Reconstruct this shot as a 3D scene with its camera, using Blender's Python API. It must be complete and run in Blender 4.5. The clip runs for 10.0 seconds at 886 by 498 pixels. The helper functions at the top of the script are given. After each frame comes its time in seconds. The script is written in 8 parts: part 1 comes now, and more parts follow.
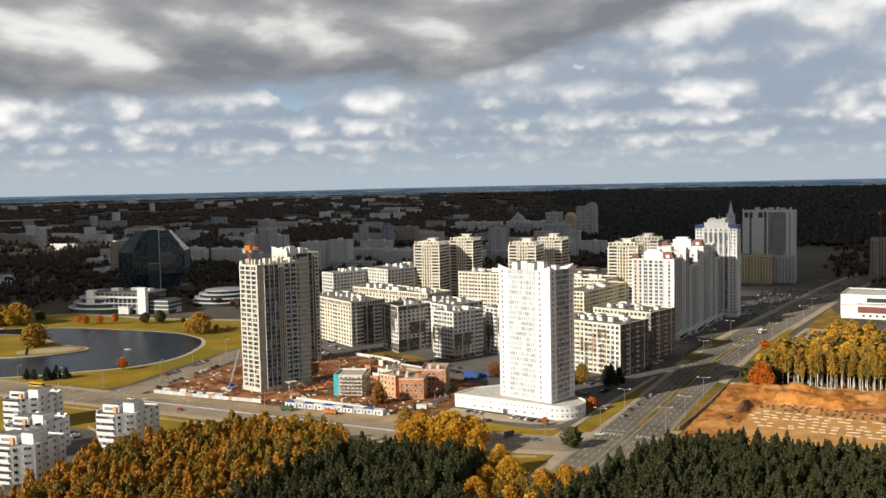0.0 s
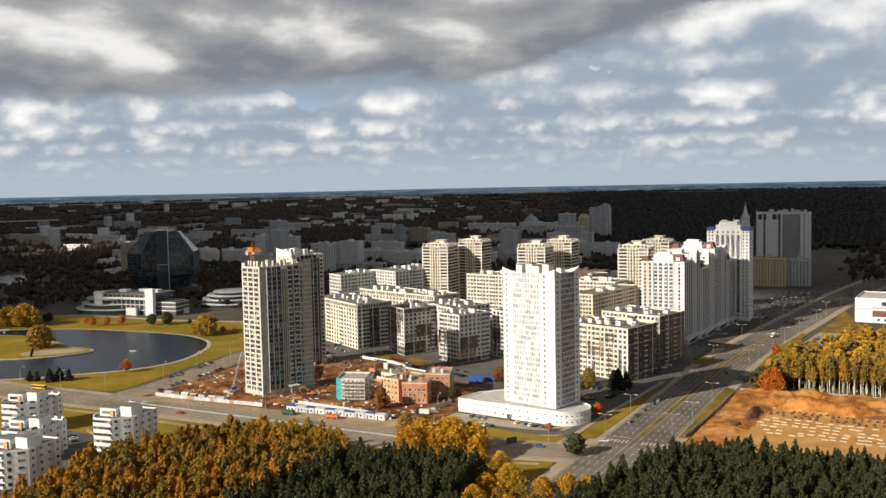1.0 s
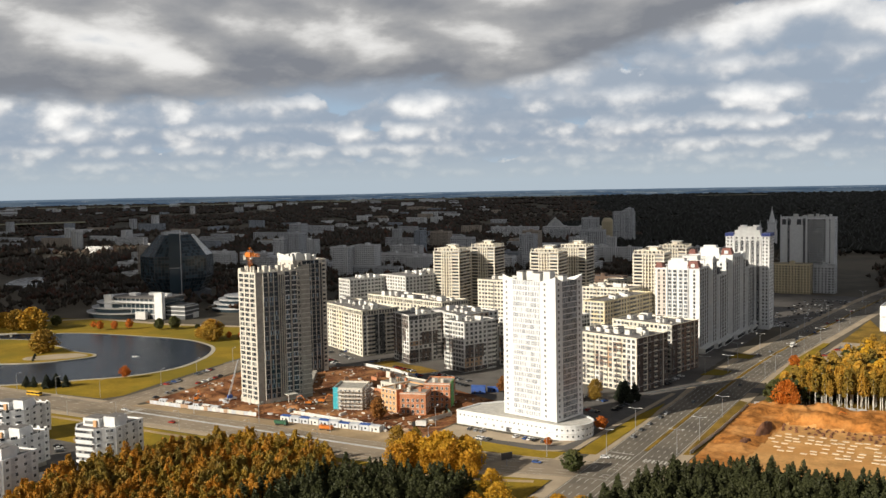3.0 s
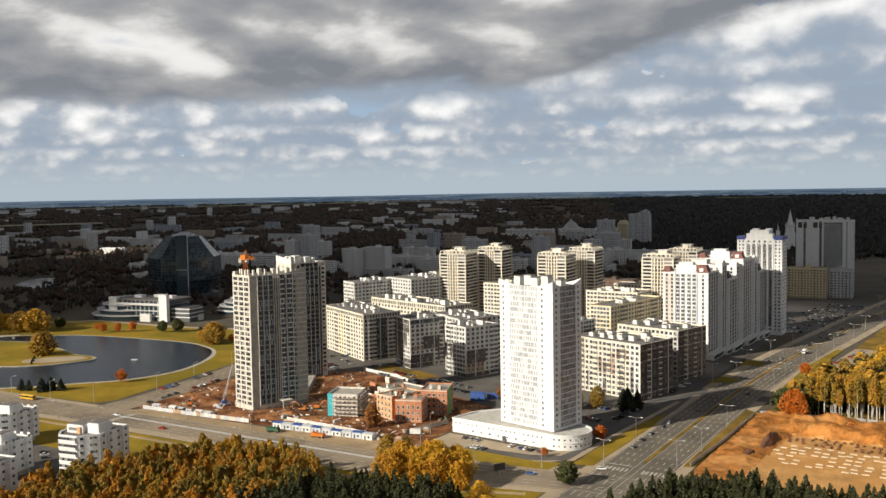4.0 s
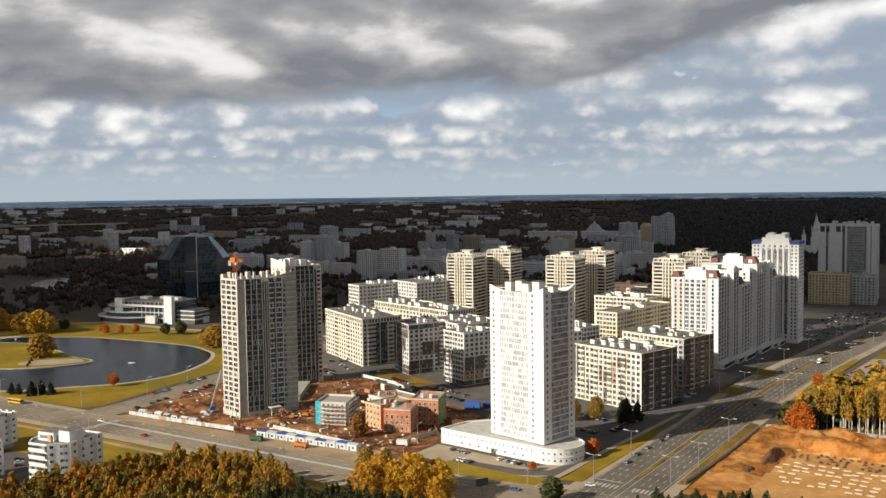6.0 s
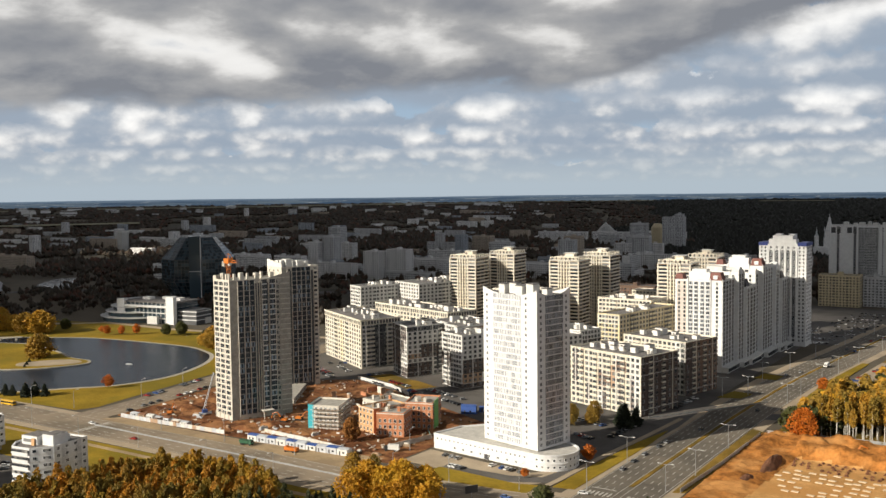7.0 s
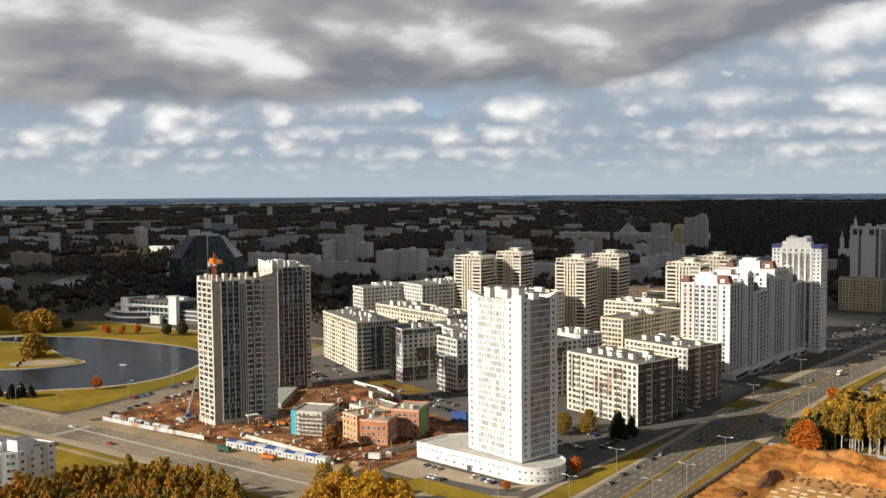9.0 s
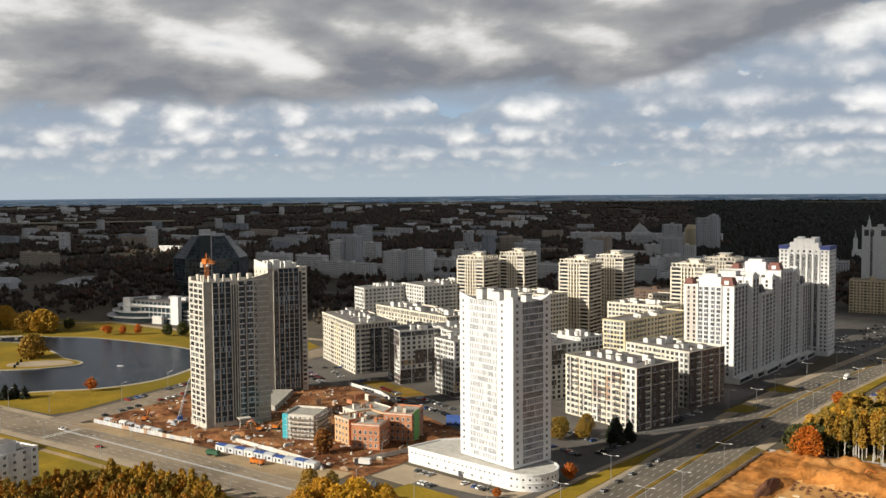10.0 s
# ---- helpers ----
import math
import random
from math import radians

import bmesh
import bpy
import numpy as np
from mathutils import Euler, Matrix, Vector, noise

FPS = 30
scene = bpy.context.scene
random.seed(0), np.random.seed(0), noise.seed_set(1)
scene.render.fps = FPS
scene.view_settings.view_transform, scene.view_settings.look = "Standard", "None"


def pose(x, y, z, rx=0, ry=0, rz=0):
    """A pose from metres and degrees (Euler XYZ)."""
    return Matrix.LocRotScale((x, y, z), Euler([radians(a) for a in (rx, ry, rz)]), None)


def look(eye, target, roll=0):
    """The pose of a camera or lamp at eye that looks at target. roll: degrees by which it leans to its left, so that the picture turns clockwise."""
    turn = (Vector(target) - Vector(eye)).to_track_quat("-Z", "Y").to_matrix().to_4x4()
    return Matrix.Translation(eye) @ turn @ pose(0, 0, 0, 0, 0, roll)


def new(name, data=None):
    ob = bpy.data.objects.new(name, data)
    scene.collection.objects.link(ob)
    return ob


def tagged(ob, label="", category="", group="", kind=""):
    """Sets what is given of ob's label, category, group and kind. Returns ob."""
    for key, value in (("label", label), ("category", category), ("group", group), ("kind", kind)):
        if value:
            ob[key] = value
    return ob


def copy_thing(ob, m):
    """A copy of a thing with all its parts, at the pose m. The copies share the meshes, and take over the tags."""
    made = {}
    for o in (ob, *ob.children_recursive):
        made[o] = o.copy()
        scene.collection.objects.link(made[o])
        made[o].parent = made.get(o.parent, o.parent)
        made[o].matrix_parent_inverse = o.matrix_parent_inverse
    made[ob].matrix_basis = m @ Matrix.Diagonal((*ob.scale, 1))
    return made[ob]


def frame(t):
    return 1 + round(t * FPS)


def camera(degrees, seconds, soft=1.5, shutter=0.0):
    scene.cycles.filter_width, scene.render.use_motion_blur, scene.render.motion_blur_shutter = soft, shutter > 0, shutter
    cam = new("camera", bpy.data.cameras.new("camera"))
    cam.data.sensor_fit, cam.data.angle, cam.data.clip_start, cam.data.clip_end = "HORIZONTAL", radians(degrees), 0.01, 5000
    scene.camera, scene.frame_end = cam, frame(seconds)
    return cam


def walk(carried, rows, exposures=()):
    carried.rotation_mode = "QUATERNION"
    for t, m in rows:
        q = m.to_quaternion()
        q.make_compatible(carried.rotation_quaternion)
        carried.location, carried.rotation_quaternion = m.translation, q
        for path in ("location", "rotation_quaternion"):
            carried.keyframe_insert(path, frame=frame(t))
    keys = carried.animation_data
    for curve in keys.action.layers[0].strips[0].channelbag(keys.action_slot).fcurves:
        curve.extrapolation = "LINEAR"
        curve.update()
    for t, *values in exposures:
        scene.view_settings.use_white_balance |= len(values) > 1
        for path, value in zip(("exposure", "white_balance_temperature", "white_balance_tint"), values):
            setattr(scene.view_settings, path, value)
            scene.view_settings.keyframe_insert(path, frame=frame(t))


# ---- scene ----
cam = camera(49.8, 10.0)
METRES, EYE, TILT, LEAN, TURN = 144.4, 134.0, -1.2, 0.0, 27.0
ROWS = [
    (0.0, 0.0, 0.0, 0.0, -0.06, -3.0, 1.22),
    (0.5, 0.0215, 0.0266, 0.0007, 0.38, -2.97, 1.16),
    (1.0, 0.0475, 0.0586, 0.0015, 0.87, -2.92, 1.13),
    (1.5, 0.0723, 0.0882, 0.0024, 1.25, -2.87, 1.09),
    (2.0, 0.1006, 0.1205, 0.0032, 1.69, -2.82, 1.05),
    (2.5, 0.1279, 0.1513, 0.0041, 2.11, -2.77, 1.03),
    (4.0, 0.2522, 0.2953, 0.0055, 3.86, -2.59, 0.86),
    (4.5, 0.2888, 0.3339, 0.006, 4.36, -2.55, 0.81),
    (5.0, 0.3236, 0.3707, 0.0059, 4.8, -2.52, 0.75),
    (5.5, 0.3561, 0.405, 0.006, 5.22, -2.49, 0.68),
    (7.0, 0.4594, 0.5178, 0.0068, 6.55, -2.46, 0.55),
    (7.5, 0.4926, 0.5539, 0.0067, 6.96, -2.45, 0.5),
    (8.0, 0.5278, 0.5935, 0.0063, 7.41, -2.46, 0.42),
    (8.5, 0.5601, 0.6308, 0.0064, 7.84, -2.47, 0.35),
    (9.0, 0.5942, 0.6718, 0.0065, 8.29, -2.48, 0.29),
    (9.5, 0.6259, 0.7101, 0.0067, 8.72, -2.47, 0.25),
    (10.0, 0.6591, 0.7513, 0.0065, 9.18, -2.48, 0.24),
]
walk(cam, [(t, pose(0, 0, EYE, TILT, LEAN, TURN) @ pose(METRES * x, METRES * y, METRES * z, 90 + pitch, roll, yaw)) for t, x, y, z, yaw, pitch, roll in ROWS])

# ---- world, sun, clouds ----
SUN_DIR = Vector((-0.465, -0.885, 0.0)).normalized()
SUN_EL = radians(25.5)
SUN_VEC = Vector((SUN_DIR.x * math.cos(SUN_EL), SUN_DIR.y * math.cos(SUN_EL), math.sin(SUN_EL)))
scene.view_settings.exposure = 0.25


class Nodes:
    """A short way to write node trees."""

    def __init__(self, tree):
        self.tree = tree
        tree.nodes.clear()

    def add(self, kind, inputs=None, **props):
        n = self.tree.nodes.new(kind)
        if "operation" in props:
            n.operation = props["operation"]
        if "use_clamp" in props:
            n.use_clamp = props["use_clamp"]
        if "interpolation_type" in props:
            n.interpolation_type = props["interpolation_type"]
        if "data_type" in props:
            n.data_type, n.blend_type = props["data_type"], props["blend_type"]
        for k, v in (inputs or {}).items():
            if isinstance(v, bpy.types.NodeSocket):
                self.tree.links.new(v, n.inputs[k])
            else:
                n.inputs[k].default_value = v
        return n

    def math(self, op, a, b=0.0, c=0.0, clamp=False):
        return self.add("ShaderNodeMath", {0: a, 1: b, 2: c}, operation=op, use_clamp=clamp).outputs[0]

    def step(self, value, lo, hi, out_lo=0.0, out_hi=1.0):
        n = self.add("ShaderNodeMapRange", {0: value, 1: lo, 2: hi, 3: out_lo, 4: out_hi}, interpolation_type="SMOOTHSTEP")
        return n.outputs[0]

    def mix(self, fac, a, b, blend="MIX"):
        n = self.add("ShaderNodeMix", data_type="RGBA", blend_type=blend)
        for i, v in ((0, fac), (6, a), (7, b)):
            if isinstance(v, bpy.types.NodeSocket):
                self.tree.links.new(v, n.inputs[i])
            else:
                n.inputs[i].default_value = v
        return n.outputs[2]

    def noise(self, vector, scale, detail=4.0, rough=0.5, w=None, distortion=0.0):
        ins = {"Vector": vector, "Scale": scale, "Detail": detail, "Roughness": rough, "Distortion": distortion}
        return self.add("ShaderNodeTexNoise", ins).outputs["Fac"]

    def xyz(self, x, y, z):
        return self.add("ShaderNodeCombineXYZ", {0: x, 1: y, 2: z}).outputs[0]


def build_world():
    world = bpy.data.worlds.new("sky")
    scene.world = world
    world.use_nodes = True
    n = Nodes(world.node_tree)
    sky = n.add("ShaderNodeTexSky")
    sky.sky_type, sky.sun_disc, sky.altitude, sky.dust_density = "NISHITA", False, 200.0, 1.5
    sky.sun_elevation, sky.sun_rotation = SUN_EL, math.atan2(SUN_DIR.x, SUN_DIR.y)
    d = n.add("ShaderNodeTexCoord").outputs["Generated"]
    sep = n.add("ShaderNodeSeparateXYZ", {0: d})
    x, y, z = sep.outputs
    az = n.math("ARCTAN2", x, y)                      # to the right of +y
    el = n.math("MAXIMUM", z, 0.0)

    up = n.math("SUBTRACT", 0.62, n.math("MULTIPLY", n.step(el, 0.0, 0.16), 0.42))
    blue = n.mix(up, n.mix(0.10, (0, 0, 0, 1), sky.outputs[0]), (0.36, 0.48, 0.62, 1))
    col = n.mix(0.55, blue, (0.30, 0.42, 0.60, 1))

    def cumulus(col, base, high, wide, seed, gaps, white):
        """One row of puffs on a flat base; the rows come nearer one after another."""
        p = n.xyz(n.math("DIVIDE", az, wide), n.math("DIVIDE", el, wide * 0.72), seed)
        vor = n.add("ShaderNodeTexVoronoi", {"Vector": p, "Scale": 1.0, "Randomness": 1.0, "Detail": 2.6, "Roughness": 0.42, "Lacunarity": 2.3})
        vor.feature = "SMOOTH_F1"
        vor.inputs["Smoothness"].default_value = 0.6
        puff = n.math("SUBTRACT", 0.85, vor.outputs["Distance"])
        wisp = n.math("SUBTRACT", n.noise(p, 1.7, 7.0, 0.58), 0.5)
        line = n.noise(n.xyz(n.math("DIVIDE", az, wide * 2.6), seed, 0.0), 1.0, 3.0, 0.6)
        tall = n.math("MULTIPLY", n.math("SUBTRACT", line, gaps), 2.6)
        rise = n.math("DIVIDE", n.math("SUBTRACT", el, base), high)
        f = n.math("SUBTRACT", tall, rise)
        f = n.math("ADD", f, n.math("ADD", n.math("MULTIPLY", puff, 0.95), n.math("MULTIPLY", wisp, 1.25)))
        a_top = n.step(f, 0.02, 0.17)
        low = n.math("ADD", rise, n.math("ADD", n.math("MULTIPLY", wisp, 0.55), n.math("MULTIPLY", puff, 0.12)))
        alpha = n.math("MULTIPLY", a_top, n.step(low, -0.30, 0.16))
        lit = n.math("ADD", n.math("MULTIPLY", rise, 0.62), n.math("ADD", n.math("MULTIPLY", puff, 0.95), n.math("MULTIPLY", wisp, 0.9)))
        lit = n.step(lit, 0.06, 0.84)
        c = n.mix(lit, (0.285, 0.320, 0.375, 1), (white, white * 0.985, white * 0.955, 1))
        c = n.mix(n.step(lit, 0.55, 0.0, 0.0, 0.5), c, (0.32, 0.40, 0.50, 1))
        return n.mix(n.math("MULTIPLY", alpha, 0.96), col, c)

    for base, high, wide, seed, gaps, white in ((0.006, 0.012, 0.022, 3.1, 0.02, 0.66), (0.015, 0.015, 0.030, 8.7, 0.02, 0.74), (0.026, 0.020, 0.040, 5.3, 0.05, 0.84), (0.041, 0.027, 0.050, 12.9, 0.08, 0.92), (0.062, 0.036, 0.064, 21.4, 0.10, 0.97), (0.090, 0.046, 0.085, 33.4, 0.08, 0.97), (0.122, 0.050, 0.105, 41.2, 0.10, 0.97)):
        col = cumulus(col, base, high, wide, seed, gaps, white)
    haze = n.step(el, 0.050, 0.002)
    col = n.mix(n.math("MULTIPLY", haze, 0.88), col, (0.42, 0.485, 0.535, 1))
    # the long grey deck overhead, darkest along its lower edge, thinning out towards the east
    p2 = n.xyz(n.math("MULTIPLY", az, 7.0), n.math("MULTIPLY", el, 17.0), 4.7)
    deck_n = n.noise(p2, 1.0, 7.0, 0.55, distortion=0.10)
    deck_w = n.noise(p2, 0.50, 3.0, 0.5)
    edge = n.math("ADD", el, n.math("MULTIPLY", n.math("SUBTRACT", deck_n, 0.5), 0.060))
    thr = n.math("ADD", n.step(az, -0.95, -0.55, 0.080, 0.098), n.step(az, -0.50, -0.10, 0.0, 0.072))
    over = n.math("SUBTRACT", edge, thr)
    tear = n.step(n.math("ADD", deck_w, n.math("MULTIPLY", deck_n, 0.5)), 0.93, 1.02, 1.0, 0.25)
    deck = n.math("MULTIPLY", n.step(over, -0.008, 0.014), tear)
    body = n.math("ADD", n.math("MULTIPLY", deck_n, 0.85), n.math("MULTIPLY", deck_w, 0.55))
    light = n.step(body, 0.42, 0.92)
    light = n.math("SUBTRACT", light, n.step(over, 0.045, 0.0, 0.0, 0.42), clamp=True)
    deck_col = n.mix(light, (0.205, 0.218, 0.245, 1), (0.50, 0.49, 0.475, 1))
    deck_col = n.mix(n.step(light, 0.50, 1.15), deck_col, (0.86, 0.85, 0.83, 1))
    col = n.mix(deck, col, deck_col)
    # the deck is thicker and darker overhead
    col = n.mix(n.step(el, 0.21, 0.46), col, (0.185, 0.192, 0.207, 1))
    # below the horizon: ground haze
    col = n.mix(n.step(z, -0.02, -0.06), col, (0.06, 0.06, 0.06, 1))
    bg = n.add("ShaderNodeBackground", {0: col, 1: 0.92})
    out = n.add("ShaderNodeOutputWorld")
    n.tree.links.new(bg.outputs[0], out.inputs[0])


build_world()
sun = new("sun", bpy.data.lights.new("sun", "SUN"))
sun.data.energy, sun.data.angle, sun.data.color = 5.4, radians(0.53), (1.0, 0.915, 0.772)
sun.matrix_world = look(SUN_VEC * 3000, (0, 0, 0))


def shading_cloud():
    """The broad cumulus field behind the viewpoint whose shadow lies on the far city."""
    alt = 2750.0
    shift = SUN_DIR * (alt / math.tan(SUN_EL))
    verts, faces = [], []

    def inside(x, y):
        # where its shadow falls on the land
        sx, sy = x - shift.x, y - shift.y
        knots = [(-9000, 600), (-850, 610), (-800, 690), (-745, 800), (-600, 935), (-460, 1075), (-300, 1150), (-175, 1100), (-160, 1035), (-115, 1035), (-108, 1070), (-85, 1070), (-80, 1040), (9000, 1040)]
        edge = 690.0
        for (xa, ya), (xb, yb) in zip(knots[:-1], knots[1:]):
            if xa <= sx <= xb:
                edge = ya + (yb - ya) * (sx - xa) / (xb - xa)
        edge += (55.0 if sx < -250 else 10.0) * noise.noise((sx * 0.005, sy * 0.005, 2.0))
        gap = noise.fractal((sx * 0.0011, sy * 0.0011, 7.0), 1.0, 2.0, 4)
        return sy > edge and sy < 5200 and (gap < 0.80 or sy < edge + 700)

    idx = {}
    x_lo, y_lo = -5200 + shift.x, 500 + shift.y
    fine = 65.0
    ny, nx = int(4900 / fine), int(8400 / fine)
    cells = {(i, j) for j in range(ny) for i in range(nx) if inside(x_lo + i * fine, y_lo + j * fine)}

    def vert(i, j, top):
        key = (i, j, top)
        if key not in idx:
            x, y = x_lo + (i - 0.5) * fine, y_lo + (j - 0.5) * fine
            w = noise.noise((x * 0.01, y * 0.01, 4)) * 25
            bump = 22 + 10 * noise.noise((x * 0.003, y * 0.003, 9)) if top else 12 * noise.noise((x * 0.004, y * 0.004, 5))
            idx[key] = len(verts)
            verts.append((x + w, y - w, alt + bump))
        return idx[key]

    for i, j in cells:
        faces.append((vert(i, j, True), vert(i + 1, j, True), vert(i + 1, j + 1, True), vert(i, j + 1, True)))
        faces.append((vert(i, j, False), vert(i, j + 1, False), vert(i + 1, j + 1, False), vert(i + 1, j, False)))
        for di, dj, a, b in ((-1, 0, (i, j + 1), (i, j)), (1, 0, (i + 1, j), (i + 1, j + 1)), (0, -1, (i, j), (i + 1, j)), (0, 1, (i + 1, j + 1), (i, j + 1))):
            if (i + di, j + dj) not in cells:
                faces.append((vert(*a, False), vert(*b, False), vert(*b, True), vert(*a, True)))
    me = bpy.data.meshes.new("cloud")
    me.from_pydata(verts, [], faces)
    m = bpy.data.materials.new("cloud_vapour")
    m.use_nodes = True
    n = Nodes(m.node_tree)
    pos = n.add("ShaderNodeNewGeometry").outputs["Position"]
    col = n.mix(n.noise(pos, 0.004, 5.0), (0.62, 0.63, 0.65, 1), (0.85, 0.85, 0.85, 1))
    bs = n.add("ShaderNodeBsdfPrincipled", {"Base Color": col, "Roughness": 1.0, "Specular IOR Level": 0.0})
    o = n.add("ShaderNodeOutputMaterial")
    n.tree.links.new(bs.outputs[0], o.inputs[0])
    me.materials.append(m)
    tagged(new("cloud_field", me), "broad grey-white cumulus cloud shading the far city", "cloud", "", "structure")


shading_cloud()

# ---- materials ----
MATS = {}


def mat(name, color, rough=0.8, vary=0.12, scale=0.35, fine=3.0, metal=0.0, random_by=None, spread=0.0, bump=0.0, second=None, mix_at=(0.45, 0.6), spec=0.5):
    """A surface with stains at two scales; second: another colour that takes over in patches."""
    if name in MATS:
        return MATS[name]
    m = bpy.data.materials.new(name)
    m.use_nodes = True
    n = Nodes(m.node_tree)
    pos = n.add("ShaderNodeNewGeometry").outputs["Position"]
    c = (*color, 1)
    n1, n2 = n.noise(pos, scale, 5.0, 0.6), n.noise(pos, fine, 3.0, 0.6)
    f = n.math("ADD", n.math("MULTIPLY", n1, 0.65), n.math("MULTIPLY", n2, 0.35))
    lo = tuple(max(0, v * (1 - vary * 1.6)) for v in color)
    hi = tuple(min(1, v * (1 + vary * 1.2)) for v in color)
    col = n.mix(n.step(f, 0.3, 0.7), (*lo, 1), (*hi, 1))
    if second:
        col = n.mix(n.step(n.noise(pos, scale * 0.37, 6.0, 0.65), *mix_at), col, (*second, 1))
    if random_by:
        r = n.add("ShaderNodeObjectInfo").outputs["Random"] if random_by == "object" else n.add("ShaderNodeNewGeometry").outputs["Random Per Island"]
        hsv = n.add("ShaderNodeHueSaturation", {"Hue": n.math("ADD", 0.5, n.math("MULTIPLY", n.math("SUBTRACT", r, 0.5), spread * 0.12)),
                                                "Value": n.math("ADD", 1.0, n.math("MULTIPLY", n.math("SUBTRACT", r, 0.5), spread * 1.5)), "Color": col})
        col = hsv.outputs[0]
    b = n.add("ShaderNodeBsdfPrincipled", {"Base Color": col, "Roughness": rough, "Metallic": metal, "Specular IOR Level": spec})
    if bump:
        bn = n.add("ShaderNodeBump", {"Height": n2, "Strength": bump, "Distance": 0.3})
        n.tree.links.new(bn.outputs[0], b.inputs["Normal"])
    out = n.add("ShaderNodeOutputMaterial")
    n.tree.links.new(b.outputs[0], out.inputs[0])
    MATS[name] = m
    return m


def glass_mat(name, dark, light, share=0.25, random_by="object", rough=0.08, spec=0.5):
    """Window glass in front of dark rooms; lighter panes for curtains, in places for painted sky reflections."""
    m = bpy.data.materials.new(name)
    m.use_nodes = True
    n = Nodes(m.node_tree)
    isl = n.add("ShaderNodeNewGeometry").outputs["Random Per Island"]
    r2 = isl
    if random_by == "object":
        r2 = n.math("FRACT", n.math("ADD", n.math("MULTIPLY", n.add("ShaderNodeObjectInfo").outputs["Random"], 17.31), isl))
    col = n.mix(n.step(r2, 0.9 - share, 1.02 - share * 0.5), (*dark, 1), (*light, 1))
    b = n.add("ShaderNodeBsdfPrincipled", {"Base Color": col, "Roughness": rough, "IOR": 1.5, "Specular IOR Level": spec})
    out = n.add("ShaderNodeOutputMaterial")
    n.tree.links.new(b.outputs[0], out.inputs[0])
    MATS[name] = m
    return m


def leaf_mat(name, colors, gloss=0.6):
    """Foliage: each tree has its tone, each clump its own shade of it."""
    m = bpy.data.materials.new(name)
    m.use_nodes = True
    n = Nodes(m.node_tree)
    ro = n.add("ShaderNodeObjectInfo").outputs["Random"]
    ri = n.add("ShaderNodeNewGeometry").outputs["Random Per Island"]
    pos = n.add("ShaderNodeNewGeometry").outputs["Position"]
    tone = n.math("FRACT", n.math("ADD", ro, n.math("MULTIPLY", n.noise(pos, 0.045, 2.0), 0.9)))
    ramp = n.add("ShaderNodeValToRGB", {0: tone})
    els = ramp.color_ramp.elements
    while len(els) < len(colors):
        els.new(0.5)
    for i, c in enumerate(colors):
        els[i].position = i / max(1, len(colors) - 1)
        els[i].color = (*c, 1)
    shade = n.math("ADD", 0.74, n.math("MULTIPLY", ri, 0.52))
    col = n.mix(1.0, ramp.outputs[0], n.add("ShaderNodeCombineColor", {0: shade, 1: shade, 2: shade}).outputs[0], "MULTIPLY")
    b = n.add("ShaderNodeBsdfPrincipled", {"Base Color": col, "Roughness": gloss, "Specular IOR Level": 0.25})
    t = n.add("ShaderNodeBsdfTranslucent", {0: col})
    mixs = n.add("ShaderNodeMixShader", {0: 0.25, 1: b.outputs[0], 2: t.outputs[0]})
    out = n.add("ShaderNodeOutputMaterial")
    n.tree.links.new(mixs.outputs[0], out.inputs[0])
    MATS[name] = m
    return m


WHITE = mat("white_render", (0.70, 0.70, 0.695), 0.75, 0.07)
OFFWHITE = mat("offwhite_render", (0.66, 0.65, 0.62), 0.8, 0.09)
CREAM = mat("cream_render", (0.68, 0.63, 0.52), 0.8, 0.08)
BEIGE = mat("beige_tower_render", (0.72, 0.66, 0.55), 0.8, 0.08)
OCHRE = mat("ochre_render", (0.60, 0.50, 0.32), 0.85, 0.10)
YELLOW = mat("pale_yellow_render", (0.72, 0.62, 0.40), 0.85, 0.08)
BROWN = mat("dark_brown_panel", (0.085, 0.060, 0.050), 0.7, 0.2)
TAN = mat("tan_panel", (0.42, 0.28, 0.18), 0.7, 0.15)
UMBER = mat("umber_panel", (0.19, 0.12, 0.085), 0.75, 0.15)
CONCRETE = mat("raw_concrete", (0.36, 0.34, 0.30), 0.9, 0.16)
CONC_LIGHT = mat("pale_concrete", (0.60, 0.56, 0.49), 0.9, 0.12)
PANEL = mat("panel_concrete", (0.74, 0.73, 0.72), 0.9, 0.15)
PANEL_DARK = mat("weathered_panel_concrete", (0.54, 0.54, 0.545), 0.9, 0.18)
ROOF = mat("roof_felt", (0.16, 0.15, 0.145), 0.95, 0.25)
ROOF_PALE = mat("pale_roof_membrane", (0.50, 0.48, 0.44), 0.9, 0.15)
RED_TILE = mat("red_brown_mansard", (0.17, 0.060, 0.045), 0.7, 0.2)
DARK_MANSARD = mat("dark_mansard", (0.05, 0.045, 0.05), 0.6, 0.2)
BLUE_TRIM = mat("blue_roof_trim", (0.03, 0.05, 0.22), 0.5, 0.15)
BRICK = mat("orange_brick", (0.47, 0.20, 0.10), 0.9, 0.2, fine=6.0)
BRICK_PALE = mat("pale_orange_brick", (0.58, 0.34, 0.17), 0.9, 0.15)
FRAME = mat("white_window_frame", (0.78, 0.78, 0.77), 0.5, 0.04)
FRAME_GREY = mat("grey_window_frame", (0.24, 0.225, 0.205), 0.5, 0.06)
FRAME_DARK = mat("dark_window_frame", (0.06, 0.06, 0.065), 0.5, 0.1)
METAL = mat("galvanised_metal", (0.45, 0.46, 0.47), 0.45, 0.1, metal=0.7)
